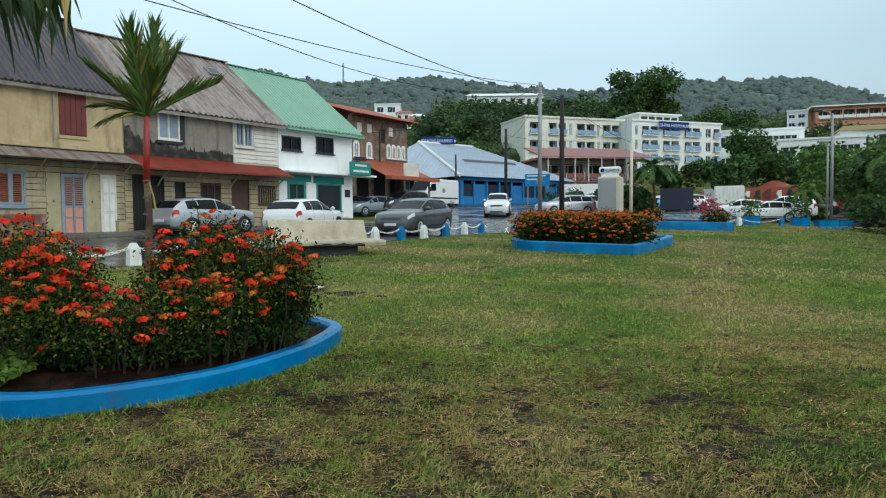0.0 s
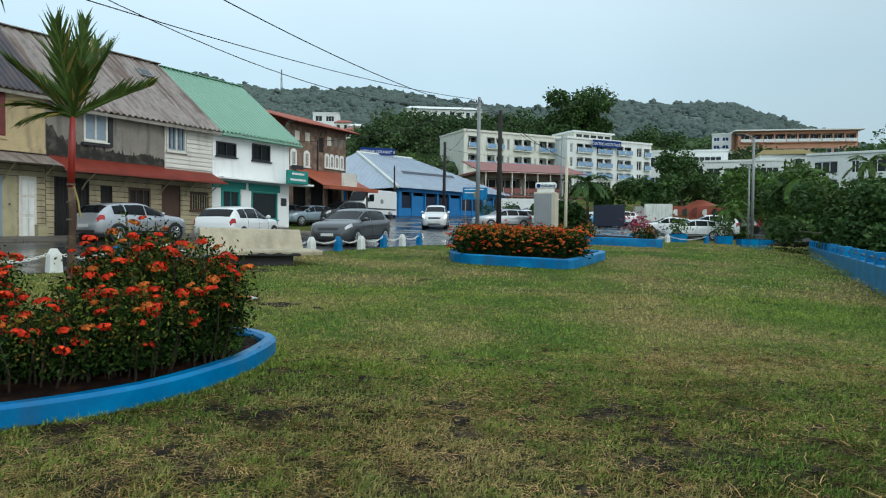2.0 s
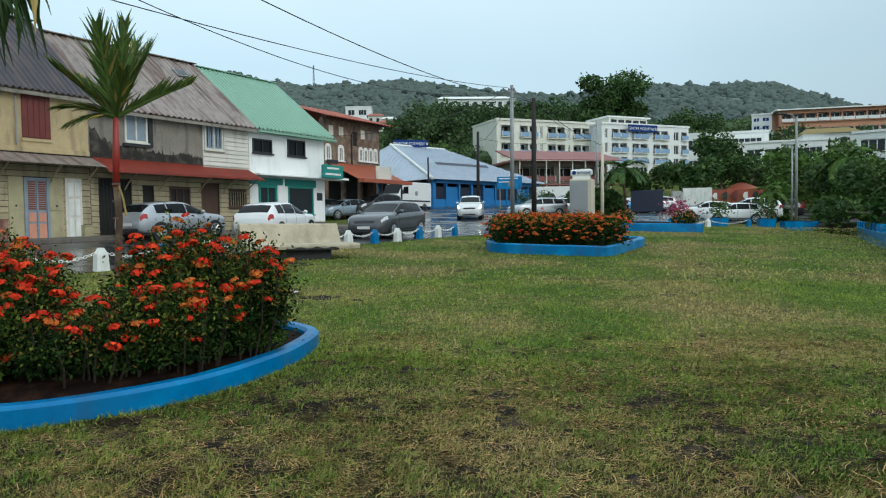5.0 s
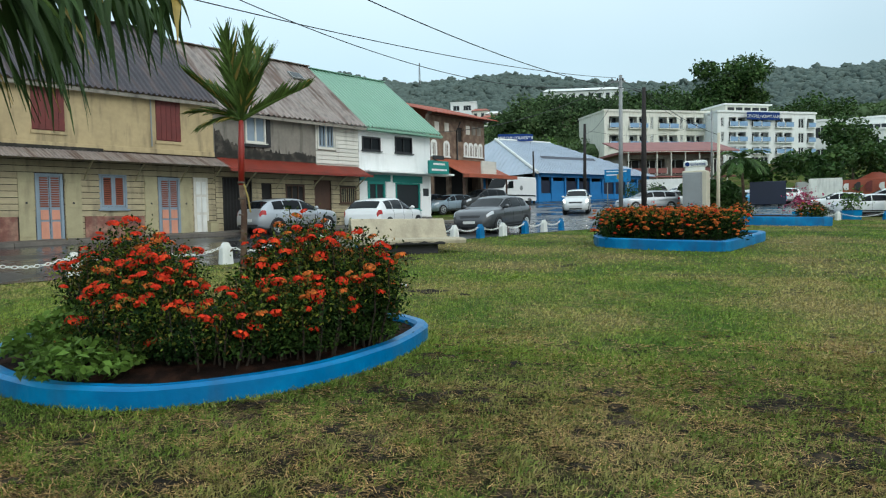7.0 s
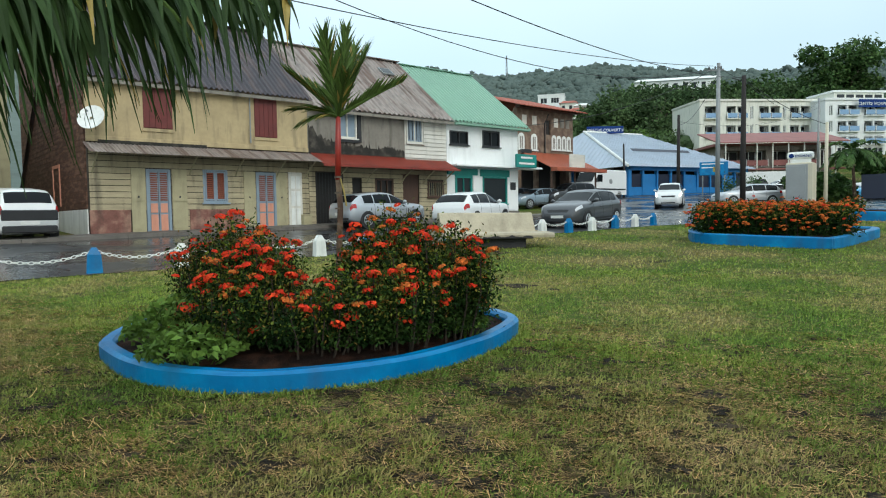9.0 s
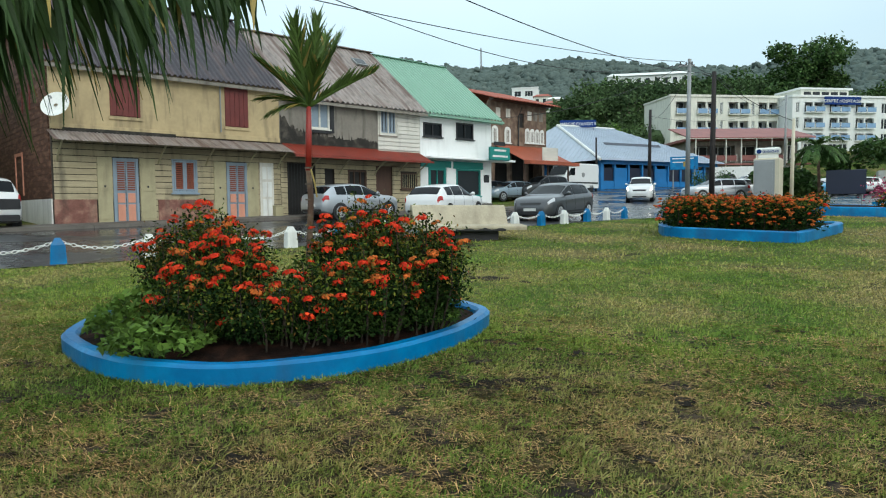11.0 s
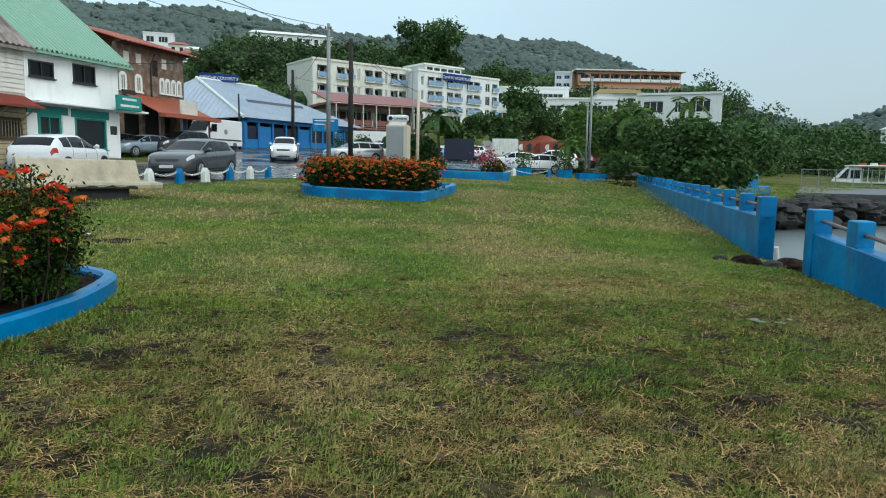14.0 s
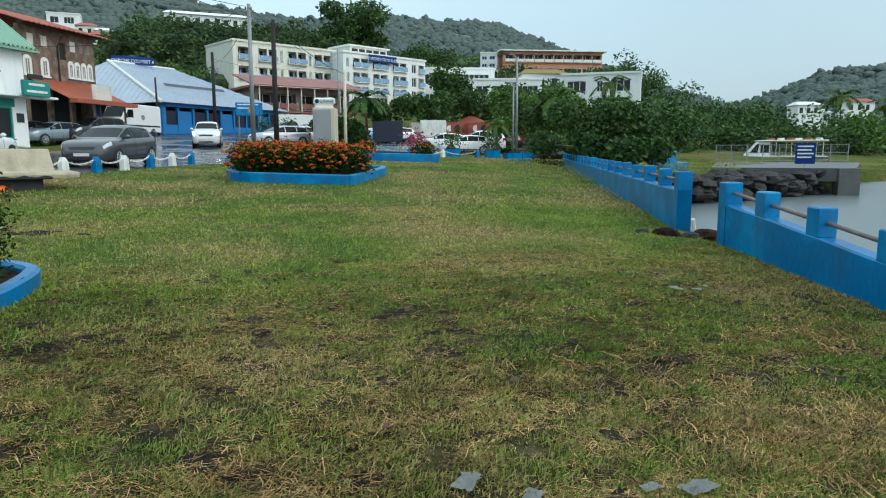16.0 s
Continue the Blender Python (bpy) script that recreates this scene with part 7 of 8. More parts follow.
part("roof", Mesh().rings([[(0.5, -0.5, 5.5), (5.5, -0.5, 5.5), (5.5, 5.5, 5.5), (0.5, 5.5, 5.5)], [(2.6, 2.4, 6.6), (3.4, 2.4, 6.6), (3.4, 2.6, 6.6), (2.6, 2.6, 6.6)]]), M_REDROOF, hut)

# ---- pier, boat and the far shore ----
pr = thing("pier", "dark concrete pier deck above the rocks", "pier", kind="structure")
part("deck", Mesh().rings([[(30.5, 29.9, -0.2), (35.2, 24.2, -0.2), (48.6, 33.2, -0.2), (43.0, 41.5, -0.2)], [(30.5, 29.9, 0.52), (35.2, 24.2, 0.52), (48.6, 33.2, 0.56), (43.0, 41.5, 0.56)]]), M_DECK, pr)
part("beam", Mesh().rings([[(34.4, 24.6, -1.6), (35.3, 24.0, -1.6), (36, 24.9, -1.6), (35, 25.4, -1.6)], [(34.4, 24.6, 0.5), (35.3, 24.0, 0.5), (36, 24.9, 0.5), (35, 25.4, 0.5)]]), M_DECK, pr)
part("jetty", Mesh().box(38, 75, 19, 21, -0.2, 0.25), M_WOODD, pr)
for k in range(8):
    part("pile", Mesh().tube([(39 + 4.5 * k, 18.9, -2), (39 + 4.5 * k, 18.9, 0.9)], 0.15, 8), M_POLEB, pr)
for k in range(80):
    f = rng.random()
    x = 20.0 + 14.8 * f
    y = 23.6 + (x - 20) * 0.17 + rng.uniform(-0.5, 0.5)
    ob = boulder(x, y, rng.uniform(-1.0, 0.25), rng.uniform(0.45, 0.85), 100 + k)
    tagged(ob, "dark wet boulder of the sea embankment", "boulder", "embankment boulders")
fn = thing("fence", "grey mesh fence on the pier", "fence", kind="")
for k in range(9):
    f = k / 8
    x, y = 41.8 + 5.4 * f, 40.5 - 7.3 * f
    part("post", Mesh().tube([(x, y, 0.5), (x, y, 1.95)], 0.04, 8), M_POLEG, fn)
    if k < 8:
        x2, y2 = 41.8 + 5.4 * (f + 0.125), 40.5 - 7.3 * (f + 0.125)
        for z in (0.7, 1.3, 1.9):
            part("rail", Mesh().tube([(x, y, z), (x2, y2, z)], 0.02, 6), M_POLEG, fn)
        for j in range(1, 10):
            xx, yy = x + (x2 - x) * j / 10, y + (y2 - y) * j / 10
            part("wire", Mesh().tube([(xx, yy, 0.6), (xx, yy, 1.9)], 0.006, 4, False), M_POLEG, fn)
ps = thing("pier_sign", "blue notice board with white lines on the fence", "sign", pose(33.7, 26.2, 0, 0, 0, -52))
part("panel", Mesh().box(-0.5, 0.5, -0.06, 0.0, 0.75, 1.9), M_SIGNBLUE, ps)
for k in range(4):
    part("lettering", Mesh().box(-0.4, 0.4 - 0.1 * (k % 2), -0.07, -0.062, 1.68 - 0.2 * k, 1.76 - 0.2 * k), M_WHITE, ps)
part("leg", Mesh().tube([(0, 0.02, 0.5), (0, 0.02, 0.8)], 0.04, 6), M_STEEL, ps)
bt = thing("boat", "white ferry boat with cabin and yellow-edged canopy", "boat", pose(57.3, 48.2, SEA_Z, 0, 0, 140) @ Matrix.Diagonal((1.1, 1.1, 1.1, 1)))
hull = [[(x, s * w * f, z) for s, f, z in ((1, 0.5, 0.0), (1, 0.9, 0.7), (1, 1.0, 1.7), (-1, 1.0, 1.7), (-1, 0.9, 0.7), (-1, 0.5, 0.0))] for x, w in ((-4.2, 1.2), (-2, 1.35), (1, 1.35), (3, 1.0), (4.4, 0.2))]
part("hull", Mesh().rings(hull), M_WHITE, bt, smooth=False)
part("rub_rail", Mesh().box(-4.2, 3.0, -1.4, 1.4, 1.45, 1.58), M_BLACKP, bt)
part("cabin", Mesh().rings([[(2.4, -0.95, 1.7), (2.4, 0.95, 1.7), (0.4, 1.05, 1.7), (0.4, -1.05, 1.7)], [(1.3, -0.85, 2.95), (1.3, 0.85, 2.95), (0.4, 0.95, 2.95), (0.4, -0.95, 2.95)]]), M_WHITE, bt)
for sg in (-1, 1):
    part("window", Mesh().rings([[(2.1, sg * 0.99, 1.95), (1.45, sg * 1.0, 1.95), (1.3, sg * 0.93, 2.75), (1.5, sg * 0.91, 2.75)], [(2.1, sg * 1.02, 1.95), (1.45, sg * 1.03, 1.95), (1.3, sg * 0.96, 2.75), (1.5, sg * 0.94, 2.75)]]), M_CARGLASS, bt)
    part("window", Mesh().box(0.5, 1.2, sg * 1.0 - 0.03, sg * 1.0 + 0.03, 1.95, 2.7), M_CARGLASS, bt)
    for k in range(4):
        part("stanchion", Mesh().tube([(-3.8 + k * 1.25, sg * 1.15, 1.7), (-3.8 + k * 1.25, sg * 1.1, 3.0)], 0.03, 6), M_WHITE, bt)
part("canopy", Mesh().box(-4.2, 1.4, -1.25, 1.25, 2.98, 3.1, 0.04), M_WHITE, bt)
part("canopy_edge", Mesh().box(-4.2, 0.2, -1.28, 1.28, 2.9, 2.975), M_PALMY, bt)
for k in range(6):
    part("life_ring", Mesh().tube([(-3.5 + 0.75 * k, 0.9 - 0.3 * (k % 3), 3.1), (-3.5 + 0.75 * k, 0.9 - 0.3 * (k % 3), 3.28)], 0.28, 10), M_ORTIN if k % 2 else M_WHITE, bt)
tk = thing("tank", "blue painted block at the shore", "tank", pose(31.0, 34.5, land_z(31.0, 34.5), 0, 0, 20))
part("body", Mesh().box(-0.9, 0.9, -0.5, 0.5, -0.4, 1.2, 0.05), M_BLUE, tk)
part("low_block", Mesh().box(1.0, 2.6, -0.5, 0.5, -0.4, 0.45, 0.05), M_BLUE, tk)


# ---- trees ----
def tree(x, y, z, h, rx, seed, n, leaf, material, label, trunk=0.18, crown_low=0.3, category="tree"):
    r = np.random.default_rng(seed)
    t = thing("tree", label, category, pose(x, y, z), group="trees")
    lobes = 9 if h < 15 else 16
    c = np.c_[r.normal(size=(lobes, 2)) * rx * 0.45, r.uniform(crown_low + 0.18, 0.86, lobes) * h]
    rad = r.uniform(0.3, 0.5, lobes) * rx
    tr = Mesh()
    tr.tube([(0, 0, -0.6), (0.05 * h * 0.3, 0, h * 0.3), (0.02, 0.05, h * 0.6)], [trunk, trunk * 0.8, trunk * 0.4], 8)
    part("trunk", tr, M_BARK, t)
    for i in range(lobes):
        part("limb", Mesh().tube([(0, 0, h * 0.28), tuple((np.array([0, 0, h * 0.35]) + c[i]) / 2), tuple(c[i])], [trunk * 0.5, trunk * 0.3, trunk * 0.1], 5, False), M_BARK, t)
    who = r.integers(0, lobes, n)
    d = unit(r.normal(size=(n, 3)))
    rr = r.uniform(0.35, 1.08, n) ** 0.5
    p = c[who] + d * (rad[who] * rr)[:, None] * np.array([1.15, 1.15, 0.85])
    p += r.normal(size=p.shape) * 0.05 * rx
    p = p[p[:, 2] > crown_low * h * 0.6]
    part("crown", leaves_at("crown", p, leaf, leaf * 0.6, material, 0.3), None, t)
    return t


tree(21.8, 26.5, 0.3, 3.3, 2.25, 1, 6000, 0.26, M_LEAF, "dense dark green shore bush behind the sea wall", crown_low=0.05)
tree(20.8, 27.5, 0.4, 3.2, 2.3, 2, 5500, 0.26, M_LEAF, "broad-leaved shore bush leaning over the sea wall", crown_low=0.05)
tree(23.0, 30.5, 0.4, 3.6, 2.6, 3, 5500, 0.28, M_LEAF, "tall shore bush behind the sea wall", crown_low=0.05)
tree(29.2, 37.0, 0.5, 3.0, 1.4, 4, 4000, 0.3, M_LEAF, "leafy bush at the end of the sea wall", crown_low=0.05)
tree(31.5, 41.5, 0.4, 3.8, 3.0, 5, 3600, 0.34, M_LEAFL, "light green bushy tree by the lamp", crown_low=0.05)
tree(34.0, 47.0, 0.4, 4.6, 3.4, 6, 3600, 0.4, M_LEAFL, "light green spreading tree by the shore", crown_low=0.05)
tree(27.8, 50.5, 1.0, 3.2, 2.0, 7, 2200, 0.3, M_LEAFL, "clipped yellow-green bush by the lamp", crown_low=0.0)
tree(37.0, 53.0, 0.7, 5.2, 4.0, 8, 3600, 0.45, M_LEAF, "broad tree beyond the car park", crown_low=0.05)
tree(40.5, 62.0, 1.0, 6.8, 4.6, 9, 3600, 0.5, M_LEAFL, "broad light green tree beyond the car park", crown_low=0.05)
tree(43.5, 94, 5.5, 8.0, 4.8, 10, 4200, 0.55, M_LEAF, "large dark round-crowned tree before the hospital", crown_low=0.1)
tree(47.5, 158, 17.5, 19.5, 7.4, 11, 10000, 0.75, M_LEAF, "huge dark tree standing above the hospital", trunk=0.6, crown_low=0.26)
tree(71.0, 172, 20.0, 8.5, 7.0, 12, 2600, 0.8, M_LEAF, "round tree on the ridge behind the hospital")
for k, (x, y, z, h, r0, mm) in enumerate(((36, 88, 4.5, 4.5, 3.4, M_LEAF), (33, 96, 5.5, 4, 3, M_LEAF), (50, 96, 4.5, 7.5, 5, M_LEAF), (56, 95, 4, 6.5, 5.5, M_LEAF), (52, 82, 2.5, 7, 5, M_LEAF), (47, 72, 1.5, 6.5, 4.5, M_LEAFL),
                                         (60, 84, 2, 6.6, 6, M_LEAFL), (50, 62, 0.5, 5.6, 4.8, M_LEAFL), (44, 55, 0.3, 5.2, 4.4, M_LEAF), (66, 78, 1, 7, 6, M_LEAF), (58, 66, 0.2, 6, 5.5, M_LEAF), (72, 88, 2, 7, 6, M_LEAFL),
                                         (76, 66, -0.3, 6.6, 6, M_LEAF), (84, 76, 0, 7.6, 7, M_LEAF), (90, 84, 1, 8, 7, M_LEAF), 
                                         (84, 60, -0.4, 6.6, 6.5, M_LEAFL), (96, 72, 0, 7.6, 7, M_LEAF), (98, 60, -0.4, 7, 6.5, M_LEAF), (108, 66, 0, 7.6, 7, M_LEAF), (112, 54, -0.4, 7, 6, M_LEAF), (126, 58, -0.4, 8, 7, M_LEAF), (92, 112, 6, 13, 6, M_LEAF),
                                         (86, 113, 8, 10, 6.5, M_LEAF), (13.2, 49.6, 1.7, 2.2, 1.5, M_LEAF), (14.2, 50.2, 1.7, 2.4, 1.6, M_LEAF), (1.5, 100, 6, 7, 4, M_LEAFL), (103, 126, 8, 16, 5, M_LEAF), (98, 128, 9, 12, 5.5, M_LEAF), (108, 124, 7, 13, 6, M_LEAF), (114, 122, 5, 11.5, 6, M_LEAF), (122, 120, 3, 10, 7, M_LEAF))):
    tree(x, y, z, h, r0, 200 + k, 2600 if y < 70 else 1900, 0.34 if h < 3 else 0.62, mm, "bushy green tree between the buildings" if h < 7.6 else "tall green tree among the houses", crown_low=0.05)

for k, (x, y, r0) in enumerate(((57, 62, 4.0), (64, 60, 4.2), (71, 58, 4.2), (79, 56, 4.5), (50, 56, 3.2))):
    tree(x, y, -0.3, 4.6, r0, 260 + k, 1800, 0.5, M_LEAF, "low dark shrub overhanging the far shore", crown_low=0.0, category="shrub")


def small_palm(x, y, h, ln, material, label, seed, n=13):
    z = land_z(x, y)
    t = thing("palm_tree", label, "palm", pose(x, y, z), group="palms")
    part("trunk", Mesh().tube([(0.25, 0, -0.3), (0.12, 0, h * 0.5), (0, 0, h)], [0.13, 0.1, 0.08], 8), M_PALMBARK, t, smooth=True)
    for k in range(n):
        a = 2 * math.pi * k / n + 0.3
        e = 0.9 if k % 3 == 0 else 0.35
        path = [(math.cos(a) * ln * s / 5, math.sin(a) * ln * s / 5, h + e * ln * s / 5 - 0.85 * ln * (s / 5) ** 2 * (1.1 if e < 0.5 else 0.8)) for s in range(6)]
        frond(t, None, path, 20, ln * 0.36, 0.13 * ln / 1.9, material, 0.25, seed=seed + k, spread=0.8)


small_palm(15.0, 48.0, 3.7, 1.75, M_LEAF, "small coconut palm beside the display board", 300, 17)
small_palm(23.4, 43.4, 2.1, 1.25, M_LEAFL, "young light green palm at the car park", 330)
small_palm(68, 88, 9.0, 3.2, M_PALMLEAF, "coconut palm before the white house", 360)
small_palm(33.0, 50.0, 4.6, 2.4, M_LEAFL, "light green palm among the shore trees", 390)
small_palm(108, 78, 8.5, 3.5, M_PALMLEAF, "palm above the far shore", 400)
small_palm(118, 76, 7.5, 3.5, M_PALMLEAF, "palm above the far shore", 420)

# ---- wooded hills ----
PROFILE = [(-90, 90), (-40, 100), (-16, 99), (-12.3, 95), (-8.6, 91), (-4.8, 94), (-1, 97), (3.8, 92), (8.5, 86), (13, 83), (19.3, 87), (23, 85), (26.4, 84), (29.6, 77), (33.3, 66), (36.7, 55), (39.4, 48), (42.8, 36), (47, 27), (50, 34), (53, 44), (57, 48), (70, 36), (110, 10)]
CURVE = [(112, 0.03), (150, 0.13), (180, 0.20), (230, 0.32), (300, 0.52), (380, 0.8), (450, 1.0), (540, 0.9), (700, 0.6)]


def interp(table, v):
    for (a, p), (b, q) in zip(table, table[1:]):
        if v <= b:
            return p + (q - p) * max(0, (v - a) / (b - a))
    return table[-1][1]


def hill_z(az, r):
    k = interp(CURVE, r)
    if az > 38:
        k = k * max(0.0, 1 - (az - 38) / 8) + max(0.0, min(1.0, (r - 240) / 210)) * min(1, (az - 38) / 8)
    x, y = r * math.sin(radians(az)), r * math.cos(radians(az))
    return interp(PROFILE, az) * k + (2.5 * noise.noise((x * 0.02, y * 0.02, 0)) + 1.2 * noise.noise((x * 0.07, y * 0.07, 3))) * min(1, k * 3)


hm = Mesh()
azs = [-90 + 1.25 * i for i in range(161)]
rs = [112, 130, 150, 165, 180, 200, 230, 260, 300, 340, 380, 420, 450, 490, 540, 700]
hm.v = [(r * math.sin(radians(a)), r * math.cos(radians(a)), hill_z(a, r) - 1.0) for r in rs for a in azs]
w_ = len(azs)
hm.f = [(j * w_ + i, j * w_ + i + 1, (j + 1) * w_ + i + 1, (j + 1) * w_ + i) for j in range(len(rs) - 1) for i in range(w_ - 1)]
tagged(part("backdrop", hm, M_HILL, smooth=True), "scrub covered hillside behind the town, haze put into its colour", "hill", kind="structure")


def ico():
    b = bmesh.new()
    bmesh.ops.create_icosphere(b, subdivisions=2, radius=1.0)
    v = np.array([p.co[:] for p in b.verts])
    f = np.array([[p.index for p in q.verts] for q in b.faces])
    b.free()
    return v, f


def forest(name, spots, label, material):
    """Tree crowns far away: lumpy crowns of many sizes, ragged with leaf clumps."""
    iv, fc = ico()
    r = np.random.default_rng(5)
    vs, fs = [], []
    for k, (x, y, z, s) in enumerate(spots):
        lump = 1 + 0.38 * np.sin(iv @ r.normal(size=(3,)) * 3.5 + r.uniform(0, 6)) * np.cos(iv @ r.normal(size=(3,)) * 4.5) + r.normal(size=len(iv)) * 0.13
        p = iv * lump[:, None] * np.array([s, s, s * r.uniform(0.7, 1.05)]) + (x, y, z)
        vs.append(p)
        fs.append(fc + 42 * k)
    v, f = np.concatenate(vs), np.concatenate(fs)
    me = bpy.data.meshes.new(name)
    me.from_pydata(v.tolist(), [], f.tolist())
    me.polygons.foreach_set("use_smooth", [True] * len(f))
    me.materials.append(material)
    ob = new(name, me)
    return tagged(ob, label, "forest", kind="stuff")


spots, near = [], []
r = random.Random(11)
for k in range(15000):
    az = r.uniform(-26, 62)
    d = 118 + 350 * r.random() ** 0.8
    if az > 38 and d < 235:
        continue
    x, y = d * math.sin(radians(az)), d * math.cos(radians(az))
    if 70 < x < 128 and 130 < y < 180 or 12 < x < 76 and y < 139 or 40 < x < 70 and y < 150 or d < 135 and az > 10:
        continue
    s = r.uniform(2.0, 3.6) * (0.75 + d / 420)
    if d < 185:
        s *= 0.9
    if d > 215:
        s *= 0.43
    if -30 < x < -2 and 205 < y < 262:
        continue
    if -1.6 < az < 16 and 120 < d < 190:
        lift = 1.0
    elif -14 < az <= -1.6 and d < 205:
        lift = 1.0
    else:
        lift = -0.7 if d > 215 else 3.5
    if d > 400 and r.random() < 0.04:
        lift += r.uniform(1, 3)
    spots.append((x, y, max(hill_z(az, d), land_z(x, y) if d < 160 else -9) + lift, s))
    if d < 210:
        near.append(spots[-1])
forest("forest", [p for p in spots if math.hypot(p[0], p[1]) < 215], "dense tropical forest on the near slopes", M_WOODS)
forest("forest", [p for p in spots if math.hypot(p[0], p[1]) >= 215], "forest on the far ridges, haze put into its pale colour", M_WOODSFAR)
pts = []
rr = np.random.default_rng(6)
for x, y, z, s in near:
    d = unit(rr.normal(size=(170, 3)))
    d[:, 1] = -np.abs(d[:, 1])
    d[:, 2] = np.where(d[:, 2] < -0.3, -d[:, 2], d[:, 2])
    pts.append(np.array((x, y, z)) + d * s * rr.uniform(0.85, 1.25, (170, 1)))
ob = new("forest_leaves", leaves_at("forest_leaves", np.concatenate(pts), 0.72, 0.5, M_SLOPELEAF, 0.2))
tagged(ob, "leafy outer twigs of the nearer forest trees", "forest", kind="stuff")
r = random.Random(31)
for k in range(85):
    az, d = r.uniform(-4.5, 16.5), 124 + 68 * (k / 85)
    x, y = d * math.sin(radians(az)), d * math.cos(radians(az))
    if x > 9 and y < 141:
        continue
    high = 14.5 if az > -1.2 else 5.5
    tree(x, y, max(hill_z(az, d), land_z(x, y)) - 1.5, high * r.uniform(0.72, 1.08), r.uniform(4.2, 6.2), 500 + k, 1500, 0.8, (M_SLOPELEAF, M_LEAF, M_SLOPELEAF, M_SLOPEDARK)[k % 4], "tall leafy tree on the wooded slope above the market", trunk=0.3, crown_low=0.1)
for k in range(34):
    az, d = 0.5 + 16.5 * (k + r.random()) / 34, r.uniform(166, 198)
    x, y = d * math.sin(radians(az)), d * math.cos(radians(az))
    tree(x, y, hill_z(az, d) - 1.5, (0.178 * d + 3.6 - hill_z(az, d)) * r.uniform(0.86, 1.05), r.uniform(4.8, 6.6), 700 + k, 1700, 0.85, (M_SLOPELEAF, M_SLOPEDARK, M_LEAF)[k % 3], "broad leafy tree on the ridge behind the hospital", trunk=0.35, crown_low=0.2)
for k, x in enumerate((80, 87, 93, 99, 105, 111, 117)):
    tree(x, 150 - 0.25 * (x - 80), 13.0, 8.6, 5.5, 760 + k, 1500, 0.8, (M_SLOPELEAF, M_LEAF)[k % 2], "leafy tree below the hilltop building", crown_low=0.05)
ant = thing("radio_mast", "thin lattice radio mast on the ridge", "mast", pose(-63, 436, 0))
for sx, sy in ((-0.7, -0.4), (0.7, -0.4), (0, 0.8)):
    part("leg", Mesh().tube([(sx, sy, 85), (sx * 0.3, sy * 0.3, 104)], 0.16, 5), M_POLEG, ant)
for k in range(6):
    part("brace", Mesh().tube([(-0.6, 0, 90 + 2.4 * k), (0.6, 0, 91.2 + 2.4 * k)], 0.1, 4), M_POLEG, ant)


# ---- grass, mud and litter on the lawn ----
MUD = [(-1.02, 6.48, 0.24), (-0.86, 5.15, 0.30), (-1.46, 3.89, 0.20), (-1.03, 4.03, 0.22), (1.83, 5.2, 0.32), (1.72, 4.2, 0.26), (-1.6, 10.8, 0.4), (-0.8, 3.48, 0.18), (0.0, 3.1, 0.16),
       (2.99, 3.33, 0.26), (3.61, 2.98, 0.24), (15.0, 23.5, 1.0), (-3.3, 16.2, 1.0), (0.5, 4.3, 0.14)]
rm_ = random.Random(23)
for mx, my, r0 in MUD[:11]:
    for k in range(5):
        a = rm_.uniform(0, 6.28)
        d = r0 * rm_.uniform(0.9, 2.4)
        MUD.append((mx + d * math.cos(a), my + d * math.sin(a) * 0.6, r0 * rm_.uniform(0.18, 0.5)))
M_MUD = mat("wet_mud", (0.022, 0.019, 0.015), 0.9, vary=0.5, scale=7, bump=0.9, bscale=50, color2=(0.05, 0.038, 0.025), spec=0.08)


def blotch(x, y):
    """How bare the lawn is at a place: 0 grown, 1 bare."""
    b = 0.0
    for mx, my, r in MUD:
        d = math.hypot(x - mx, (y - my) * 1.35) / r
        if d < 1.6:
            b = max(b, 1.25 - d + 0.55 * noise.noise((x * 6, y * 6, 1.0)))
    return b


for k, (mx, my, r0) in enumerate(MUD):
    m = Mesh()
    ring = []
    for j in range(26):
        a = 2 * math.pi * j / 26
        q = r0 * (0.72 + 0.45 * noise.noise((mx + math.cos(a) * 1.7, my + math.sin(a) * 1.7, k)) + 0.16 * noise.noise((math.cos(a) * 6, math.sin(a) * 6, k + 5.0)))
        x, y = mx + q * math.cos(a), my + q * math.sin(a) * 0.72
        ring.append((x, y))
    m.rings([[(x, y, land_z(x, y) - 0.01) for x, y in ring], [(x, y, land_z(x, y) + 0.006) for x, y in ring], [(mx + (x - mx) * 0.5, my + (y - my) * 0.5, land_z(x, y) + 0.007) for x, y in ring]])
    tagged(part("mud_patch", m, M_MUD), "bare wet earth worn into the lawn", "mud patch", "mud patches", "stuff")


def on_lawn(x, y):
    if x > shore_x(y) - 0.25 or y > 40:
        return False
    for (ax, ay), (bx, by) in zip(kerb_line, kerb_line[1:]):
        if ay <= y <= by and x < ax + (bx - ax) * (y - ay) / (by - ay) + 0.1:
            return False
    if y > 33.5 and x < 9 + (y - 33.5) * 1.0:
        return False
    return not inside_bed(x, y)


def inside(loop, x, y):
    c = False
    for i in range(len(loop)):
        a, b = loop[i - 1], loop[i]
        if (a.y > y) != (b.y > y) and x < (b.x - a.x) * (y - a.y) / (b.y - a.y) + a.x:
            c = not c
    return c


LOOP1 = [Vector(p) for p in bed]


def inside_bed(x, y):
    return (-5.5 < x < -0.9 and 4.2 < y < 8.5 and inside(LOOP1, x, y)) or (2 < x < 8 and 18 < y < 25 and inside(bed2, x, y))


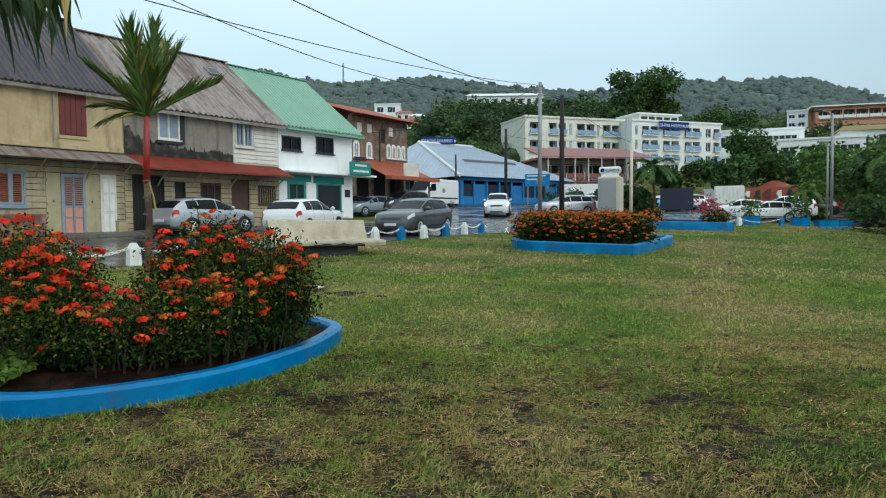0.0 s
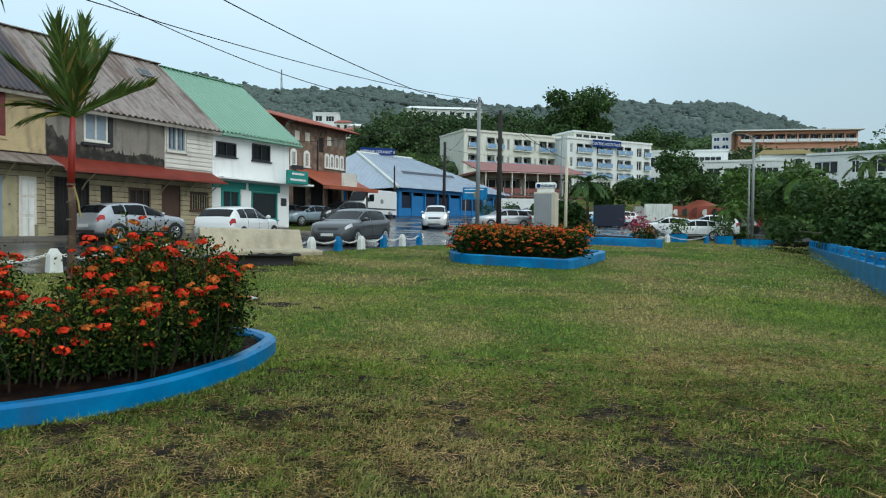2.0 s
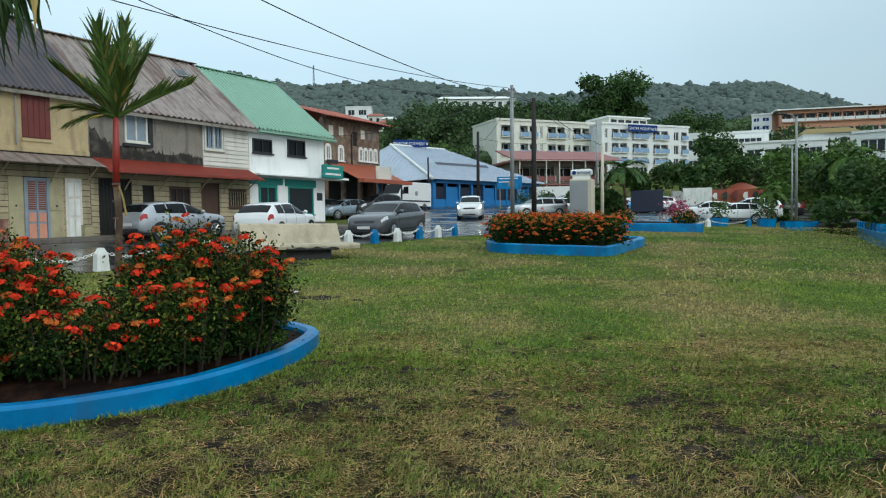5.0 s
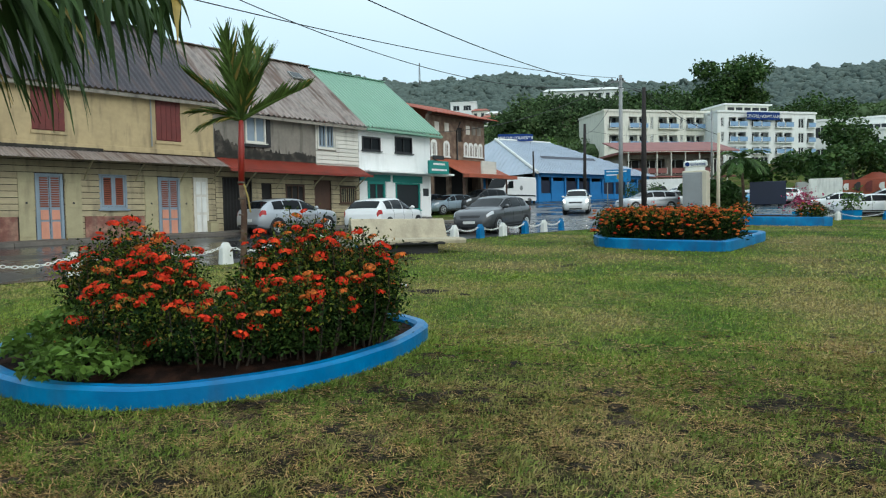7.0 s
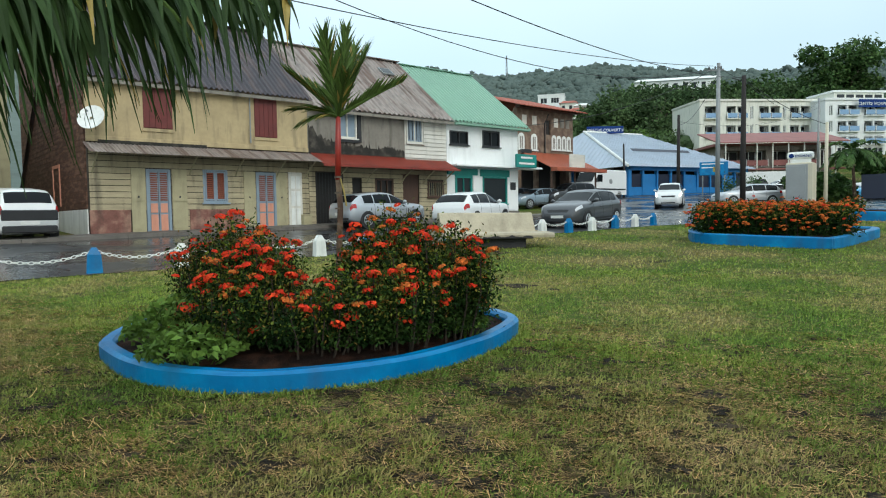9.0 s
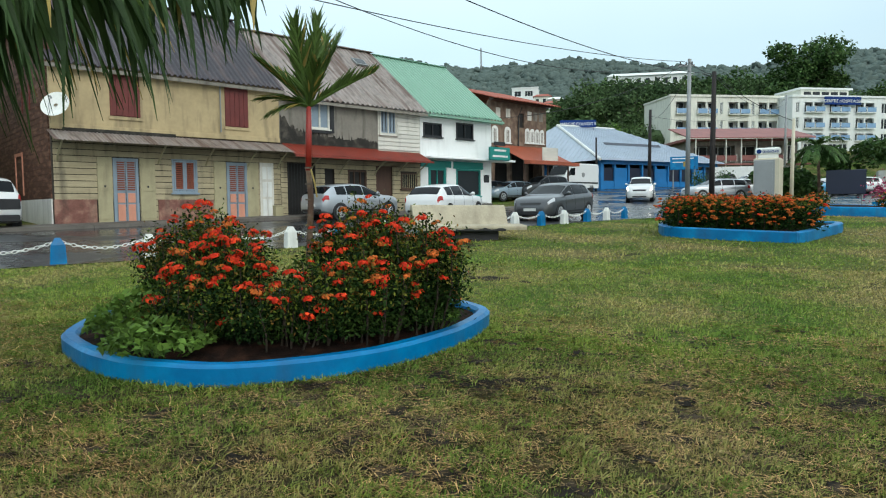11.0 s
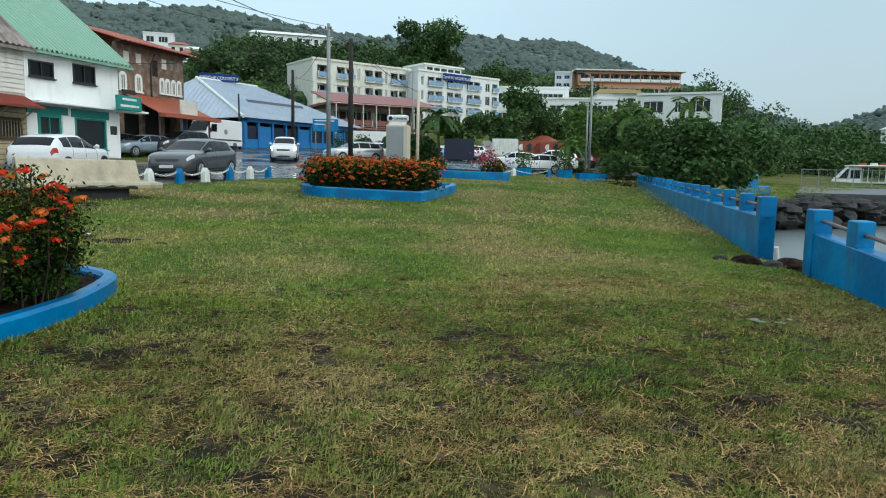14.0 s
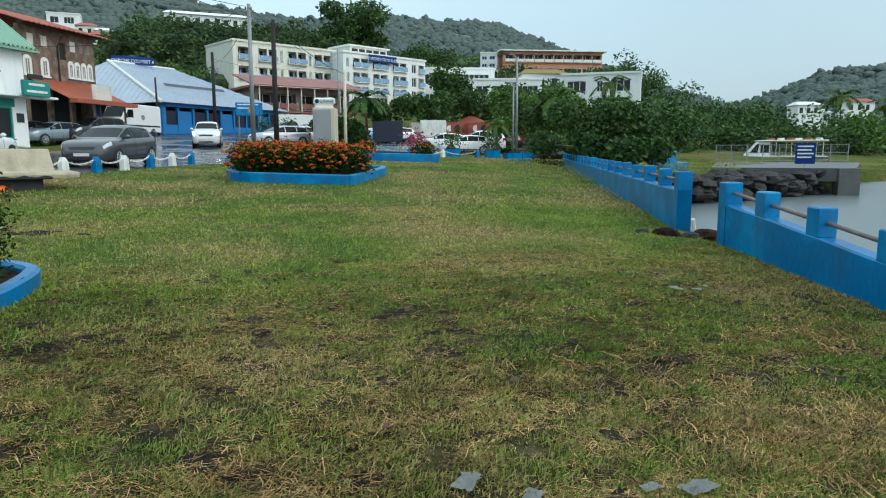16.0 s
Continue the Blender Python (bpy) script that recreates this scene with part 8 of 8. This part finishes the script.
def thin(x, y):
    """How thick the turf grows: low values are worn to the soil."""
    return noise.noise((x * 2.6, y * 3.6, 6)) + 0.6 * noise.noise((x * 9, y * 11, 2)) + 0.25 * noise.noise((x * 27, y * 30, 4))


def worn_soil_and_shade():
    """Ragged scraps of bare wet soil between the tufts of the near lawn, then a dark sheet for the shade under the
    grass.
    """
    m, cell, jit = Mesh(), 0.035, random.Random(9)
    index = {}

    def corner(i, j):
        if (i, j) not in index:
            x, y = -5.0 + i * cell + jit.uniform(-0.014, 0.014), 1.2 + j * cell + jit.uniform(-0.014, 0.014)
            index[i, j] = len(m.v)
            m.v.append((x, y, land_z(x, y) + 0.005 + jit.uniform(0, 0.01)))
        return index[i, j]
    for j in range(190):
        for i in range(330):
            x, y = -5.0 + (i + 0.5) * cell, 1.2 + (j + 0.5) * cell
            if thin(x, y) < -0.56 - 0.05 * max(0.0, y - 4.5) and on_lawn(x, y):
                m.f.append((corner(i, j), corner(i + 1, j), corner(i + 1, j + 1), corner(i, j + 1)))
    tagged(part("bare_soil", m, M_MUD, smooth=True), "bare wet soil showing between worn grass tufts", "soil", kind="stuff")
    # dark sheet under the near grass, the shade between blades in its colour
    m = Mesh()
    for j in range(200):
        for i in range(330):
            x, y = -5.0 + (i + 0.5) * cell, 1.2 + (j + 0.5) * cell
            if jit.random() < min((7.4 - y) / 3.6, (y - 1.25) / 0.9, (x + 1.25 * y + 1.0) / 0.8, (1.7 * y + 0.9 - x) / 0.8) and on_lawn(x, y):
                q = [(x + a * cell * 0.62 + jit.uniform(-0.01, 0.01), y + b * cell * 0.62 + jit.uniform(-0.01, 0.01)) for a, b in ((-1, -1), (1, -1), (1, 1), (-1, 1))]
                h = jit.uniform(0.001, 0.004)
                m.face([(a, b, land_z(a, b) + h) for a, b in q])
    tagged(part("thatch", m, M_THATCHSHADE), "thatch under the grass, darkened with the shade between blades", "thatch", kind="stuff")


def runners(count, seed):
    """Long dry stolons that lie tangled on the worn turf."""
    r = random.Random(seed)
    m = Mesh()
    while len(m.f) < count * 5:
        y = 1.4 + 6.5 * r.random() ** 1.2
        x = r.uniform(-1.2 * y - 1, 1.4 * y + 1)
        if not on_lawn(x, y) or noise.noise((x * 0.9, y * 1.3, 21)) + 0.5 * noise.noise((x * 3, y * 4, 3)) + r.gauss(0, 0.15) < 0.02:
            continue
        a, ln, w = r.gauss(0.05, 0.5), r.uniform(0.09, 0.26), r.uniform(0.0014, 0.003)
        z = plane_z(x, y) + r.uniform(0.012, 0.035)
        k = len(m.v)
        for n in range(6):
            m.v += [(x - math.sin(a) * w, y + math.cos(a) * w, z), (x + math.sin(a) * w, y - math.cos(a) * w, z + 0.002)]
            x, y = x + math.cos(a) * ln / 5, y + math.sin(a) * ln / 5
            z = plane_z(x, y) + 0.01 + 0.02 * r.random()
            a += r.gauss(0, 0.16)
        m.f += [(k + 2 * n, k + 2 * n + 1, k + 2 * n + 3, k + 2 * n + 2) for n in range(5)]
    tagged(part("dry_runners", m, M_STRAW), "tangled dry grass runners lying on the lawn", "grass", kind="stuff")


def blades(name, count, xr, yr, height, width, material, label, flat=0.0, patchy=0.0, seed=1, fan=False):
    r = np.random.default_rng(seed)
    y = yr[0] + (yr[1] - yr[0]) * r.uniform(size=count) ** 1.15
    x = np.empty(count)
    lo, hi = -1.25 * y - 1.2, 1.7 * y + 1.0
    x = lo + (hi - lo) * r.uniform(size=count)
    keep = np.array([on_lawn(a, b) and r.random() > blotch(a, b) * (0.8 if flat < 0.5 else 0.4) and (flat > 0.5 or thin(a, b) + r.normal() * 0.16 > -0.44 - 0.09 * max(0.0, b - 5.0)) and (not patchy or noise.noise((a * 0.55, b * 0.8, 4)) + 0.7 * noise.noise((a * 2.4, b * 3.2, 8)) + r.normal() * 0.22 > patchy) for a, b in zip(x, y)])
    x, y = x[keep], y[keep]
    n = len(x)
    z = np.array([plane_z(a, b) for a, b in zip(x, y)]) - 0.004
    a = r.uniform(0, 2 * np.pi, n)
    h = height * r.uniform(0.5, 1.4, n) * (1 + 0.012 * y)
    lean = np.abs(r.normal(size=n)) * (1.05 if not flat else 0.2) + flat
    clump = np.array([noise.noise((p * 4.2, q * 4.2, 2.0)) for p, q in zip(x, y)])
    h = h * np.clip(1 + 0.9 * clump, 0.35, 1.8)
    d = np.c_[np.cos(a) * lean, np.sin(a) * lean, np.ones(n) * (1 - 0.9 * min(flat, 1))]
    d = unit(d)
    s = np.c_[-np.sin(a), np.cos(a), np.zeros(n)] * (width * r.uniform(0.6, 1.3, n) * (1 + 0.03 * y))[:, None] * 0.5
    base = np.c_[x, y, z + (0.012 if flat else 0)]
    v = np.empty((n, 4, 3))
    v[:, 0], v[:, 1] = base - s, base + s
    mid = base + d * (h * 0.6)[:, None]
    tip = base + d * h[:, None] - np.c_[np.zeros((n, 2)), h * 0.18 * (0 if flat else 1)]
    v[:, 2], v[:, 3] = mid + s * 0.7, tip
    me = bpy.data.meshes.new(name)
    me.vertices.add(4 * n)
    me.vertices.foreach_set("co", v.reshape(-1))
    me.loops.add(4 * n)
    me.loops.foreach_set("vertex_index", np.arange(4 * n, dtype=np.int32))
    me.polygons.add(n)
    me.polygons.foreach_set("loop_start", np.arange(0, 4 * n, 4, dtype=np.int32))
    me.materials.append(material)
    me.update()
    me.validate()
    return tagged(new(name, me), label, "grass", kind="stuff")


# dark brown that carries the shade at the foot of the blades
M_THATCHSHADE = mat("shade_dark_thatch", (0.036, 0.034, 0.015), 0.9, vary=0.6, scale=5, rnd=0.5, color2=(0.05, 0.038, 0.02), spec=0.05)
worn_soil_and_shade()
M_STRAW = mat("dry_straw", (0.42, 0.27, 0.11), 0.75, vary=0.3, scale=3, rnd=0.75, color2=(0.17, 0.12, 0.05), spec=0.2)
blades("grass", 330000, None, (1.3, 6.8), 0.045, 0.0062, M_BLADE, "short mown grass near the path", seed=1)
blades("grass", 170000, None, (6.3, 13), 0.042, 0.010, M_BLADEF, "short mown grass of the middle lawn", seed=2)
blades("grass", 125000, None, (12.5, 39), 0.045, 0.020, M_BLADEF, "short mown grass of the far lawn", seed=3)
blades("cut_straw", 150000, None, (1.3, 7.5), 0.10, 0.005, M_STRAW, "dry cut grass lying on the lawn", flat=2.6, patchy=-0.02, seed=4)
blades("cut_straw", 34000, None, (6.5, 18), 0.10, 0.007, M_STRAW, "dry cut grass lying in swathes", flat=2.6, patchy=0.03, seed=5)

runners(15000, 77)


def tuft_ring(loop, n, seed):
    r = random.Random(seed)
    m = Mesh()
    for k in range(n):
        i = r.randrange(len(loop))
        p = loop[i].lerp(loop[(i + 1) % len(loop)], r.random())
        c = Vector((-3.0, 6.4)) if loop is not bed2 else Vector((4.8, 21))
        o = (p - c).normalized() * r.uniform(0.0, 0.13)
        x, y = p.x + o.x, p.y + o.y
        z = plane_z(x, y) - 0.01
        a = r.uniform(0, 6.28)
        h = r.uniform(0.03, 0.10)
        w = r.uniform(0.004, 0.009)
        q = Vector((math.cos(a), math.sin(a), 0))
        m.face([(x - q.y * w, y + q.x * w, z), (x + q.y * w, y - q.x * w, z), (x + q.x * h * 0.9, y + q.y * h * 0.9, z + h * 0.75)])
    tagged(part("grass", m, M_BLADE), "longer grass left standing along the kerb", "grass", kind="stuff")


tuft_ring(smooth_loop(bed, 8), 3600, 1)
tuft_ring(bed2, 1600, 2)


def dead_leaf(x, y, s, a, material, label="curled orange-brown fallen leaf on the grass"):
    m = Mesh()
    for k in range(5):
        f, g = k / 5, (k + 1) / 5
        w0, w1 = s * 0.4 * math.sin(math.pi * f), s * 0.4 * math.sin(math.pi * g)
        for sg in (-1, 1):
            m.face([(s * f, 0, 0.02 + 0.02 * math.sin(3 * f)), (s * g, 0, 0.02 + 0.02 * math.sin(3 * g)), (s * g, sg * w1, 0.035), (s * f, sg * w0, 0.035)])
    ob = part("fallen_leaf", m, material)
    ob.matrix_basis = pose(x, y, plane_z(x, y) + 0.025, rng.uniform(-15, 15), rng.uniform(-15, 15), a)
    tagged(ob, label, "leaf", "fallen leaves")


for k, (x, y, s) in enumerate(((3.18, 6.76, 0.11), (1.88, 3.35, 0.1), (2.02, 3.28, 0.07), (2.33, 3.04, 0.08), (2.75, 3.15, 0.05), (-2.6, 5.0, 0.16), (3.6, 6.9, 0.08), (0.9, 3.0, 0.07))):
    dead_leaf(x, y, s * 0.75, k * 57, M_WOODD if k != 5 else M_PALMY)


def litter(x, y, s, seed, label):
    r = random.Random(seed)
    m = Mesh()
    n = 6
    for j in range(n + 1):
        for i in range(n + 1):
            m.v.append(((i / n - 0.5) * s + r.uniform(-0.06, 0.06) * s, (j / n - 0.5) * s * 0.55 + r.uniform(-0.06, 0.06) * s, abs(0.12 * s * noise.noise((i * 0.7, j * 0.9, seed))) + r.uniform(0, 0.05) * s))
    m.f = [(j * (n + 1) + i, j * (n + 1) + i + 1, (j + 1) * (n + 1) + i + 1, (j + 1) * (n + 1) + i) for j in range(n) for i in range(n)]
    ob = part("plastic_scrap", m, M_PLASTIC)
    ob.matrix_basis = pose(x, y, plane_z(x, y) + 0.025, 0, 0, r.uniform(0, 360))
    tagged(ob, label, "litter", "litter")


for k, (x, y, s) in enumerate(((8.1, 21.6, 0.2), (10.1, 17.6, 0.16), (8.5, 14.9, 0.16), (4.9, 5.2, 0.16), (5.1, 5.1, 0.12), (5.3, 5.2, 0.08), (1.1, 2.42, 0.17), (1.3, 2.2, 0.14), (2.05, 2.0, 0.18), (1.85, 2.08, 0.1))):
    litter(x, y, s, k, "crumpled translucent plastic scrap on the grass" if k > 2 else "small white paper scrap on the lawn")
bo = thing("bottle", "small clear bottle with orange label lying on grass", "bottle", pose(-2.12, 11.1, plane_z(-2.12, 11.1) + 0.05, 0, 90, 20))
part("body", Mesh().tube([(0, 0, -0.13), (0, 0, 0.05), (0, 0, 0.09), (0, 0, 0.13)], [0.032, 0.032, 0.014, 0.014], 10), M_LAMPG, bo)
part("label_band", Mesh().tube([(0, 0, -0.06), (0, 0, 0.03)], 0.034, 10), M_ORTIN, bo)
part("cap", Mesh().tube([(0, 0, 0.131), (0, 0, 0.15)], 0.016, 10), M_ORTIN, bo)
